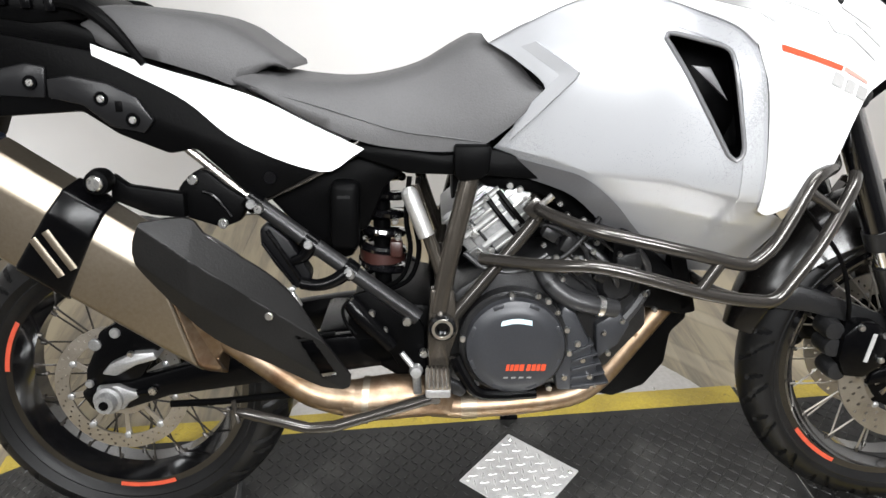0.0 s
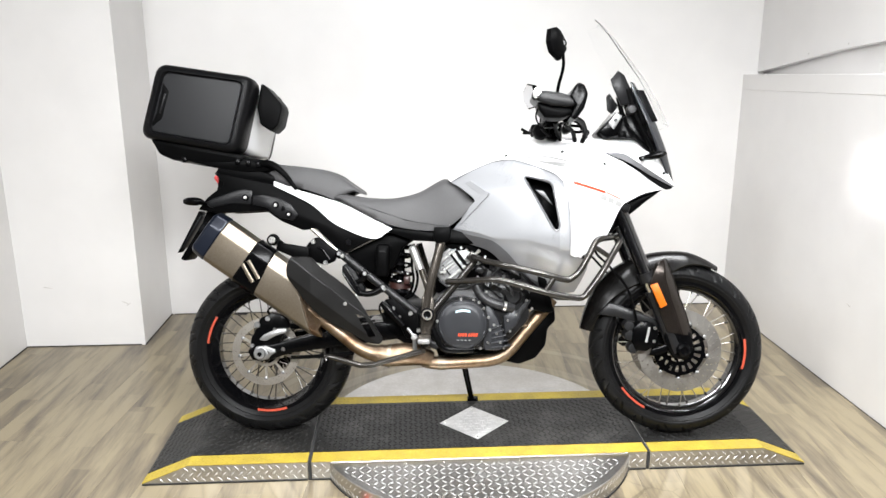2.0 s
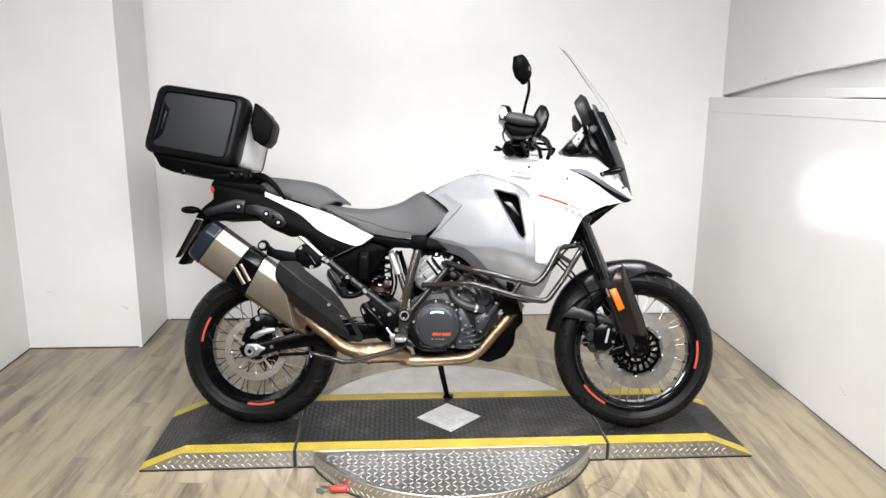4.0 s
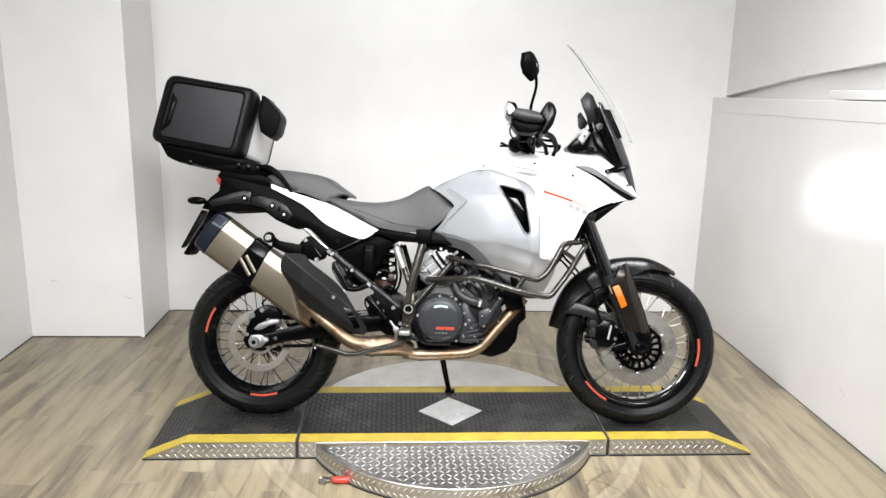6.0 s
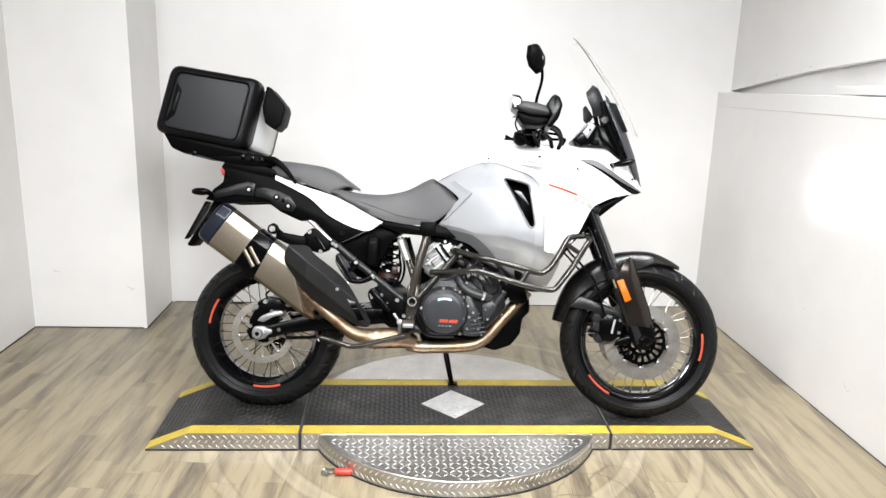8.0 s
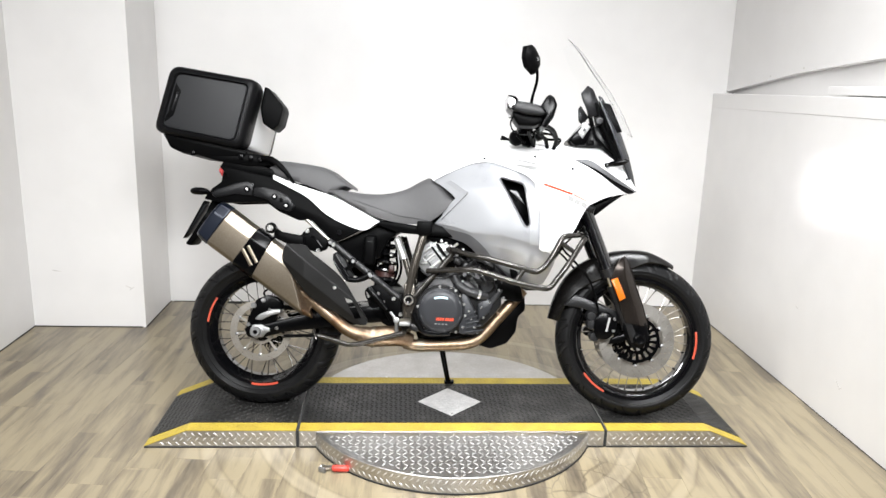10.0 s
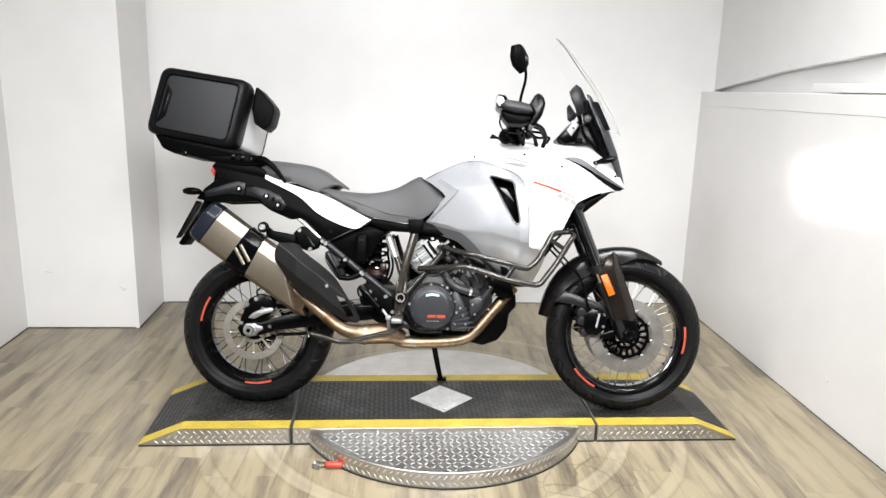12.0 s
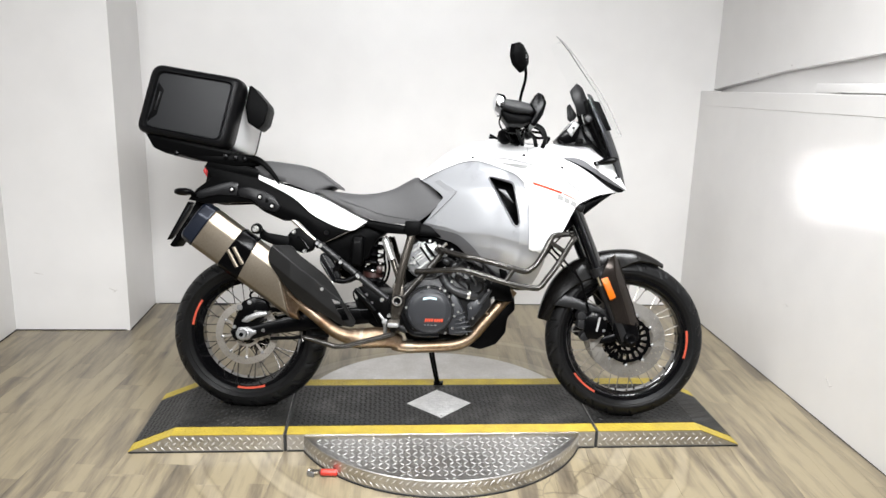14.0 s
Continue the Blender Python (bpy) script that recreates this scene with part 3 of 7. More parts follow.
def ramp_piece(name, x0, x1, end_side, label):
    """One length of the raised track; end_side -1 or 1 slopes down to the floor at that end."""
    thing = tagged(new(name), label, "ramp", group="turntable track")
    if end_side == 0:
        side = [(x0, 0), (x1, 0), (x1, DECK_Z), (x0, DECK_Z)]
    elif end_side < 0:
        side = [(x0, 0), (x1, 0), (x1, DECK_Z), (-BEND, DECK_Z), (x0, 0.006)]
    else:
        side = [(x0, 0), (x1, 0), (x1, 0.006), (BEND, DECK_Z), (x0, DECK_Z)]
    part("body", prism(side, -HALF_W, HALF_W, 0.0015, 1), ALU, thing, "bright diamond-plate sides", flat=True)

    for s in (-1, 1):
        part("rubber_edge", box((x1 - x0 - 0.004, 0.004, 0.006), ((x0 + x1) / 2, s * (HALF_W + 0.001), 0.0032)), DIRT, thing, "black rubber foot strip", flat=True)

    def top_z(x):
        return DECK_Z if abs(x) < BEND else DECK_Z - (DECK_Z - 0.006) * (abs(x) - BEND) / (END - BEND)

    xs = sorted({x0 + 0.001, x1 - 0.001} | ({-BEND} if end_side < 0 else {BEND} if end_side > 0 else set()))

    def strip(y0, y1, lift):
        bm = bmesh.new()
        cols = [[bm.verts.new((x, y, top_z(x) + h)) for y, h in ((y0, 0.0005), (y0, lift), (y1, lift), (y1, 0.0005))] for x in xs]
        for a, b in zip(cols, cols[1:]):
            for k in range(4):
                bm.faces.new((a[k], b[k], b[(k + 1) % 4], a[(k + 1) % 4]))
        bm.faces.new(cols[0])
        bm.faces.new(cols[-1][::-1])
        return bm

    part("tread_mat", strip(-HALF_W + 0.066, HALF_W - 0.066, 0.004), DECK, thing, "black rubber tread", flat=True)
    for s in (-1, 1):
        lo, hi = sorted((s * (HALF_W + 0.0025), s * (HALF_W - 0.064)))
        part("edge_stripe", strip(lo, hi, 0.003), YELLOW, thing, "yellow painted safety stripe", flat=True)
    marks = []
    for x, y, k in tread_rows(x0 + 0.004, x1 - 0.004, -HALF_W + 0.068, HALF_W - 0.068, 0.0208, lambda x, y: not (abs(x) + abs(y) < 0.15)):
        a, c = (d1, d2) if k else (d2, d1)
        tip = 0.0 if abs(x) < BEND else math.copysign((DECK_Z - 0.006) / (END - BEND), -x)
        bend = Matrix(((1, 0, 0), (0, 1, 0), (tip, 0, 1)))
        marks.append((Vector((x, y, top_z(x) + 0.0038)), bend @ a, bend @ c, up))
    lozenges("raised_tread", marks, 0.0128, 0.0032, 0.0024, DECK, thing)
    marks = []
    for s in (-1, 1):
        o = dy * s
        for k in range(int((x1 - x0) / 0.030)):
            for row in range(3):
                x = x0 + 0.013 + 0.030 * k + 0.015 * (row % 2)
                zz = 0.016 + 0.021 * row
                if zz + 0.010 < top_z(x) and x < x1 - 0.012 and not (end_side == 0 and abs(x) < 0.55):
                    q = (dx + up).normalized() if row % 2 else (dx - up).normalized()
                    r = (dx - up).normalized() if row % 2 else (dx + up).normalized()
                    marks.append((Vector((x, s * HALF_W, zz)), q, r, o))
    lozenges("side_raised_tread", marks, 0.0125, 0.0030, 0.0016, ALU_RIDGE, thing)
    marks = []
    for y0 in (-HALF_W + 0.001, HALF_W - 0.065):
        for x, y, k in tread_rows(x0 + 0.004, x1 - 0.004, y0, y0 + 0.064, 0.0185, lambda x, y: True):
            a, c = (d1, d2) if k else (d2, d1)
            tip = 0.0 if abs(x) < BEND else math.copysign((DECK_Z - 0.006) / (END - BEND), -x)
            bend = Matrix(((1, 0, 0), (0, 1, 0), (tip, 0, 1)))
            marks.append((Vector((x, y, top_z(x) + 0.0028)), bend @ a, bend @ c, up))
    lozenges("stripe_raised_tread", marks, 0.0105, 0.0034, 0.0013, YELLOW, thing)
    return thing


ramp_piece("ramp_end", -END, -SEAM - 0.006, -1, "end ramp of the stand with black tread and yellow edges")
track = ramp_piece("center_track", -SEAM + 0.006, SEAM - 0.006, 0, "middle track of the stand with black tread and yellow edges")
ramp_piece("ramp_end", SEAM + 0.006, END, 1, "end ramp of the stand with black tread and yellow edges")
# bright square plate let into the middle of the track, set cornerwise
diamond = part("diamond_plate", bevelled(box((0.196, 0.196, 0.004), (0, 0, DECK_Z + 0.0045), turn=Matrix.Rotation(radians(45), 3, "Z")), 0.001, 1), ALU_RIDGE, track, "bright worn diamond-plate square", flat=True)
marks = []
for x, y, k in tread_rows(-0.14, 0.14, -0.14, 0.14, 0.0230, lambda x, y: abs(x) + abs(y) < 0.124):
    a, c = (dx, dy) if k else (dy, dx)
    marks.append((Vector((x, y, DECK_Z + 0.0065)), a, c, up))
lozenges("plate_raised_tread", marks, 0.0125, 0.0036, 0.0018, ALU_RIDGE, track)
for x, y in ((0.118, 0), (-0.118, 0), (0, 0.118), (0, -0.118)):
    b = lathe([(0.0, 0.003), (0.004, 0.0025), (0.006, 0), (0.006, -0.002)], n=12)
    for v in b.verts:
        v.co = (x + v.co[0], y + v.co[2], DECK_Z + 0.0068 + v.co[1])
    part("screw", b, BOLT, track)
# dark rubber joints between the lengths of the track
for s in (-1, 1):
    structure("joint", box((0.011, 2 * HALF_W - 0.002, DECK_Z - 0.002), (s * SEAM, 0, DECK_Z / 2)), DIRT, "dark gap between two lengths of the track", "joint")

# ---------------------------------------------------------------- the motorcycle
# Its own space: u forward from the rear wheel's foot, v to its left, w up. It leans on its side stand.
yaw, lean = radians(5.0), radians(12.0)
fwd = Vector((math.cos(yaw), -math.sin(yaw), 0))
lat0 = Vector((math.sin(yaw), math.cos(yaw), 0))
lat = lat0 * math.cos(lean) - up * math.sin(lean)
top_way = up * math.cos(lean) + lat0 * math.sin(lean)
BIKE = Matrix((
    (fwd.x, lat.x, top_way.x, -0.80),
    (fwd.y, lat.y, top_way.y, 0.012),
    (fwd.z, lat.z, top_way.z, 0.080),
    (0, 0, 0, 1)))
bike = tagged(new("motorcycle"), "white and silver adventure motorcycle leaning on its side stand", "motorcycle")
bike.matrix_world = BIKE

REAR, FRONT = (-0.008, 0.0, 0.315), (1.575, 0.0, 0.333)


def out_line(hu, hw):
    return lambda u, w: -interp(u, hu) * interp(w, hw)


# ---- wheels
def tyre(R, half, bead, seat_half, at, pitch):
    """A round-crowned tyre: long slanted grooves run over its shoulders, and a raised line circles each sidewall."""
    drop = 0.60 * (R - bead)
    wall = [(bead, seat_half), (bead + 0.004, seat_half + 0.006), (bead + 0.012, seat_half + 0.011), (bead + 0.0145, seat_half + 0.0135), (bead + 0.017, seat_half + 0.0125), (R - drop - 0.004, half * 0.995)]
    crown = []
    for k in range(29):
        a = radians(-80 + 160 * k / 28)
        crown.append((R - drop * (1 - math.cos(a)) / (1 - math.cos(radians(80))), half * math.sin(a)))
    full = [(r, -v) for r, v in wall] + crown + [(r, v) for r, v in wall[::-1]]
    bm = lathe(full + [(bead - 0.006, seat_half * 0.9), (bead - 0.006, -seat_half * 0.9)], at, 480, closed=True)
    for vert in bm.verts:
        d = vert.co - Vector(at)
        r = math.hypot(d.x, d.z)
        if r > R - drop:
            ang = math.atan2(d.z, d.x) * R / pitch
            y = abs(d.y) / half
            side = 0.5 if d.y > 0 else 0.0
            cut = (ang + side + 0.62 * y * y) % 1.0
            short = (ang + side + 0.52 + 0.30 * y) % 1.0
            if (cut < 0.085 and 0.12 < y < 0.965) or (short < 0.07 and 0.55 < y < 0.93):
                f = (r - 0.0055) / r
                vert.co.x, vert.co.z, vert.co.y = at[0] + d.x * f, at[2] + d.z * f, at[1] + d.y * 0.965
    return bm


def ring_plate(r0, r1, v0, v1, at, n, rows, holes):
    """A flat ring with holes left out of its mesh."""
    bm = bmesh.new()
    g = {}
    for side, v in ((0, v0), (1, v1)):
        for i in range(rows + 1):
            r = r0 + (r1 - r0) * i / rows
            for k in range(n):
                a = 2 * math.pi * k / n
                g[side, i, k] = bm.verts.new((at[0] + r * math.cos(a), v, at[2] + r * math.sin(a)))
    for i in range(rows):
        for k in range(n):
            if holes(i, k):
                continue
            k2 = (k + 1) % n
            bm.faces.new((g[0, i, k], g[0, i, k2], g[0, i + 1, k2], g[0, i + 1, k]))
            bm.faces.new((g[1, i, k], g[1, i + 1, k], g[1, i + 1, k2], g[1, i, k2]))
            for a, b, gone in (((i, k), (i, k2), i == 0 or holes(i - 1, k)), ((i + 1, k2), (i + 1, k), i == rows - 1 or holes(i + 1, k)),
                               ((i, k2), (i + 1, k2), holes(i, k2)), ((i + 1, k), (i, k), holes(i, (k - 1) % n))):
                if gone:
                    bm.faces.new((g[0, a[0], a[1]], g[1, a[0], a[1]], g[1, b[0], b[1]], g[0, b[0], b[1]]))
    return bm


def arc_strip(r0, r1, v, at, a0, a1, n=14, thick=0.0012):
    bm = bmesh.new()
    rows = []
    for k in range(n + 1):
        a = radians(a0 + (a1 - a0) * k / n)
        rows.append([bm.verts.new((at[0] + r * math.cos(a), vv, at[2] + r * math.sin(a))) for r, vv in ((r0, v), (r1, v), (r1, v + thick), (r0, v + thick))])
    for a, b in zip(rows, rows[1:]):
        for i in range(4):
            bm.faces.new((a[i], b[i], b[(i + 1) % 4], a[(i + 1) % 4]))
    bm.faces.new(rows[0])
    bm.faces.new(rows[-1][::-1])
    return bm


def bolt_head(at, r=0.006, h=0.005, n=10):
    return lathe([(0.0, -h), (r * 0.8, -h), (r, -h * 0.6), (r, 0.002)], at, n)


def wheel(name, at, R, half, rim_r, rim_half, disc_r, disc_v, spokes, stickers, label):
    hub = part(name, lathe([(0.0, -0.075), (0.022, -0.075), (0.03, -0.06), (0.034, -0.02), (0.034, 0.02), (0.03, 0.06), (0.022, 0.075), (0.0, 0.075)], at, 32), BLACK_SATIN, bike, label)
    part("tyre", tyre(R, half, rim_r + 0.003, rim_half, at, 2 * math.pi * R / 20), RUBBER, hub, "black road tyre with slanted grooves")
    prof = [(rim_r + 0.006, -rim_half), (rim_r + 0.006, -rim_half + 0.005), (rim_r - 0.004, -rim_half + 0.007), (rim_r - 0.012, -rim_half * 0.55), (rim_r - 0.026, -0.016),
            (rim_r - 0.026, 0.016), (rim_r - 0.012, rim_half * 0.55), (rim_r - 0.004, rim_half - 0.007), (rim_r + 0.006, rim_half - 0.005), (rim_r + 0.006, rim_half),
            (rim_r - 0.010, rim_half - 0.001), (rim_r - 0.022, rim_half * 0.6), (rim_r - 0.034, 0.020), (rim_r - 0.034, -0.020), (rim_r - 0.022, -rim_half * 0.6), (rim_r - 0.010, -rim_half + 0.001)]
    part("rim", lathe(prof, at, 96, closed=True), BLACK_GLOSS, hub, "glossy black spoked rim")
    for a0, a1 in stickers:
        part("rim_sticker", arc_strip(rim_r - 0.006, rim_r + 0.003, -rim_half - 0.0014, at, a0, a1), RIM_RED, hub, "red-orange rim sticker")
    # spokes, crossed in pairs from the hub flanges to the rim
    one = part("spoke", tube([(0.052, 0, 0), (rim_r - 0.028, 0, 0)], 0.0021, 6, 1), SPOKE_DARK if name == "rear_wheel" else SPOKE, hub)
    made = False
    for k in range(spokes):
        side = -1 if k % 2 else 1
        a = 2 * math.pi * (k + 0.5) / spokes
        twist = 0.62 if (k // 2) % 2 else -0.62
        p = Vector((0.05 * math.cos(a + twist), side * 0.050, 0.05 * math.sin(a + twist)))
        q = Vector(((rim_r - 0.026) * math.cos(a), side * 0.018, (rim_r - 0.026) * math.sin(a)))
        x = (q - p).normalized()
        y = x.cross(Vector((0, 1, 0))).normalized()
        m = Matrix((x, y, x.cross(y))).transposed().to_4x4()
        m.translation = Vector(at) + q - x * (rim_r - 0.028)
        if made:
            again("spoke", one, m)
        else:
            one.matrix_basis, made = m, True
    nip = part("nipple", lathe([(0.0, -0.006), (0.0045, -0.006), (0.0045, 0.008), (0.0, 0.008)], (0, 0, 0), 8), SPOKE_DARK, hub)
    made = False
    for k in range(spokes):
        side = -1 if k % 2 else 1
        a = 2 * math.pi * (k + 0.5) / spokes
        m = Matrix.Translation(Vector(at) + Vector(((rim_r - 0.032) * math.cos(a), side * 0.018, (rim_r - 0.032) * math.sin(a)))) @ Matrix.Rotation(-a, 4, "Y") @ Matrix.Rotation(radians(90), 4, "Z")
        if made:
            again("nipple", nip, m)
        else:
            nip.matrix_basis, made = m, True
    for v in disc_v:
        wide = 0.028 if name == "rear_wheel" else 0.050
        band = ring_plate(disc_r - wide, disc_r, v - 0.0025, v + 0.0025, at, 180, 7, lambda i, k: i in (1, 3, 5) and (k + 2 * i) % 6 == 0)
        d = part("brake_disc", band, DISC_WORN if name == "rear_wheel" else DISC, hub, "perforated steel brake disc", flat=True)
        part("disc_carrier", ring_plate(0.046, disc_r - wide + 0.003, v + 0.002, v + 0.006, at, 108, 5, lambda i, k: (i > 0 and k % 12 not in (8, 9)) if name == "rear_wheel" else (i in (1, 2) and k % 6 in (0, 1, 2)) or (i == 4 and k % 12 not in (7, 8, 9))), DISC_WORN if name == "rear_wheel" else BLACK_SATIN, d, "disc carrier with nine arms", flat=True)
        s = -1 if v < 0 else 1
        for k in range(9):
            a = 2 * math.pi * (k - 0.26) / 9
            c = lathe([(0.0, -0.005), (0.004, -0.005), (0.0070, -0.003), (0.0070, 0.004)], (at[0] + (disc_r - wide + 0.001) * math.cos(a), v, at[2] + (disc_r - wide + 0.001) * math.sin(a)), 12)
            part("disc_button", c, CAST, d)
    return hub


rear_wheel = wheel("rear_wheel", REAR, 0.325, 0.086, 0.237, 0.060, 0.130, (-0.088,), 36, [(147, 174), (260, 288)], "rear wheel with a black spoked rim")
front_wheel = wheel("front_wheel", FRONT, 0.333, 0.058, 0.260, 0.042, 0.157, (-0.072, 0.072), 36, [(-17, 9), (216, 242)], "front wheel with a black spoked rim")

# ---- bodywork
HU = [(0.60, 0.10), (0.70, 0.125), (0.80, 0.185), (0.95, 0.25), (1.05, 0.275), (1.14, 0.272), (1.25, 0.225), (1.35, 0.165), (1.45, 0.105), (1.56, 0.045)]
HW = [(0.56, 0.66), (0.62, 0.77), (0.68, 0.885), (0.715, 0.955), (0.75, 0.99), (0.80, 1.0), (0.92, 0.975), (0.98, 0.90), (1.03, 0.80), (1.08, 0.62), (1.12, 0.38), (1.14, 0.18), (1.15, 0.0)]


def eased(rows):
    """The same curve, drawn smoothly through its rows."""
    return [(p[0], p[1]) for p in spline([(a, b, 0) for a, b in rows], 8)]


HU, HW = eased(HU), eased(HW)
body = out_line(HU, HW)


def lifted(fn, d):
    return lambda u, w: fn(u, w) - d


CREASE = [(0.70, 0.797), (0.80, 0.781), (0.863, 0.760), (0.92, 0.757), (0.982, 0.755), (1.114, 0.725), (1.178, 0.706), (1.30, 0.69)]


def creased(u, w):
    """The silver side panel: under a crease it turns in sharply."""
    c = interp(u, CREASE)
    if w >= c:
        return body(u, w)
    d = c - w
    return body(u, c) + 0.85 * d + 0.15 * max(0.0, d - 0.05)


SIL_TOP = [(0.700, 0.968), (0.76, 1.000), (0.852, 1.039), (0.933, 1.046), (1.03, 1.012), (1.075, 0.992), (1.102, 0.966)]
SIL_BOT = [(0.705, 0.783), (0.815, 0.758), (0.861, 0.741), (0.905, 0.700), (0.950, 0.640), (0.992, 0.592), (1.06, 0.560), (1.12, 0.552), (1.168, 0.556)]
SIL_REAR = [(0.705, 0.783), (0.750, 0.838), (0.792, 0.892), (0.745, 0.940), (0.700, 0.968)]
SIL_FRONT = [(1.168, 0.556), (1.190, 0.610), (1.200, 0.672), (1.140, 0.714), (1.130, 0.80), (1.120, 0.90), (1.102, 0.966)]
VENT = [(0.968, 0.976), (0.972, 0.983), (0.982, 0.983), (1.050, 0.965), (1.062, 0.957), (1.067, 0.942), (1.091, 0.812), (1.090, 0.797), (1.080, 0.790), (1.068, 0.797)]
VENT_IN = [(u + 0.10 * (1.045 - u), w + 0.10 * (0.90 - w)) for u, w in VENT]
for flip in (False, True):
    s = -1 if flip else 1
    side = part("side_fairing", coons(SIL_BOT, SIL_TOP, SIL_REAR, SIL_FRONT, creased, 64, 96, hole=VENT, flip=flip), SILVER, bike, "pale silver side fairing with a triangular vent", sharp=24)
    # the vent: raised lip and a dark duct behind the hole
    lip = [(u, s * body(u, w), w) for u, w in [tuple(p) for p in resample(VENT + VENT[:1], 60)]]
    part("vent_lip", tube(lip, 0.0038, 8, 1), UNDER_TRIM, side, "grey vent rim")
    part("panel_gap", tube([(u, s * (body(u, w) - 0.0040), w) for u, w in SIL_TOP], 0.0014, 6, 5), GREY_TRIM, side)
    duct = bmesh.new()
    r0 = [duct.verts.new((u, s * (body(u, w) + 0.002), w)) for u, w in VENT]
    r1 = [duct.verts.new((u + 0.02, s * (body(u, w) + 0.075), w)) for u, w in VENT_IN]
    for i in range(len(VENT)):
        j = (i + 1) % len(VENT)
        duct.faces.new((r0[i], r0[j], r1[j], r1[i]))
    duct.faces.new(r1)
    part("vent_duct", duct, BLACK, side, "black vent duct")
    fin = prism([(1.005, 0.935), (1.035, 0.932), (1.068, 0.880), (1.040, 0.905)], s * (body(1.03, 0.92) + 0.012), s * (body(1.03, 0.92) + 0.02), 0.002)
    part("vent_fin", fin, UNDER_TRIM, side)
    # raised knee panel behind the seat, ending in a chevron edge
    knee = bmesh.new()
    cols = []
    for (iu, iw), (ou, ow) in ((tuple(a), tuple(b)) for a, b in zip(resample([(0.752, 0.962), (0.812, 0.918), (0.748, 0.848)], 19), resample([(0.775, 0.970), (0.843, 0.921), (0.735, 0.806)], 19))):
        cols.append([knee.verts.new((iu, s * (body(iu, iw) - 0.0006), iw)), knee.verts.new((ou, s * (body(ou, ow) - 0.0065), ow)), knee.verts.new((ou + 0.004, s * (body(ou, ow) + 0.001), ow))])
    for a, b in zip(cols, cols[1:]):
        for k in range(2):
            knee.faces.new((a[k], b[k], b[k + 1], a[k + 1]))
    part("knee_panel", knee, SILVER, side, "raised chevron edge of the knee panel")
    part("tank_cover", coons(SIL_TOP, [(0.690, 0.985), (0.80, 1.079), (0.895, 1.128), (0.972, 1.142), (1.06, 1.146), (1.13, 1.142)], [(0.700, 0.968), (0.692, 0.978), (0.690, 0.985)],
                             [(1.102, 0.966), (1.112, 1.03), (1.124, 1.09), (1.13, 1.142)], lifted(body, 0.0048), 40, 18, flip=flip), WHITE, bike, "glossy white tank cover")
    cheek = part("front_fairing", coons([(1.131, 0.705), (1.160, 0.696), (1.245, 0.742), (1.319, 0.869), (1.353, 0.897), (1.431, 0.930), (1.530, 0.948)],
                                        [(1.13, 1.142), (1.242, 1.138), (1.35, 1.143), (1.413, 1.139), (1.463, 1.100), (1.552, 0.962)],
                                        [(1.131, 0.705), (1.130, 0.80), (1.121, 0.90), (1.103, 0.968), (1.113, 1.03), (1.125, 1.09), (1.13, 1.142)],
                                        [(1.530, 0.948), (1.552, 0.962)], lifted(body, 0.005), 44, 24, flip=flip), WHITE, bike, "glossy white front fairing")
    part("air_inlet", coons([(1.400, 1.008), (1.450, 0.975), (1.508, 0.945), (1.535, 0.948)], [(1.273, 1.074), (1.345, 1.073), (1.420, 1.028), (1.545, 0.958)], [(1.400, 1.008), (1.330, 1.048), (1.273, 1.074)],
                            [(1.535, 0.948), (1.545, 0.958)], lifted(body, 0.009), 16, 6, 0.004, flip=flip), BLACK_SATIN, cheek, "black air inlet")
    part("inlet_lip", coons([(1.273, 1.073), (1.365, 1.038), (1.445, 0.996), (1.541, 0.954)], [(1.273, 1.075), (1.345, 1.074), (1.420, 1.029), (1.545, 0.959)], [(1.273, 1.073), (1.273, 1.075)], [(1.541, 0.954), (1.545, 0.959)], lifted(body, 0.0135), 18, 4, 0.004, flip=flip), UNDER_TRIM, cheek, "grey upper lip of the inlet")
    part("stripe", coons([(1.140, 0.957), (1.20, 0.941), (1.258, 0.924)], [(1.140, 0.967), (1.20, 0.950), (1.262, 0.932)], [(1.140, 0.957), (1.140, 0.967)], [(1.258, 0.924), (1.262, 0.932)], lifted(body, 0.0068), 14, 3, 0.001, flip=flip), ORANGE, cheek, "orange stripe")
    part("stripe_tail", coons([(1.264, 0.924), (1.326, 0.900)], [(1.266, 0.931), (1.322, 0.907)], [(1.264, 0.924), (1.266, 0.931)], [(1.326, 0.900), (1.322, 0.907)], lifted(body, 0.0068), 8, 3, 0.001, flip=flip), PALE_RED, cheek, "faded red end of the stripe")
    part("edge_band", coons([(0.93, 1.012), (1.02, 0.980), (1.062, 0.958), (1.078, 0.91), (1.090, 0.80), (1.093, 0.72)], [(0.93, 1.038), (1.03, 1.004), (1.080, 0.978), (1.107, 0.92), (1.122, 0.80), (1.125, 0.72)],
                            [(0.93, 1.012), (0.93, 1.038)], [(1.093, 0.72), (1.125, 0.72)], lifted(creased, 0.0018), 50, 6, 0.003, flip=flip), SILVER_LIGHT, side, "pale edge band")
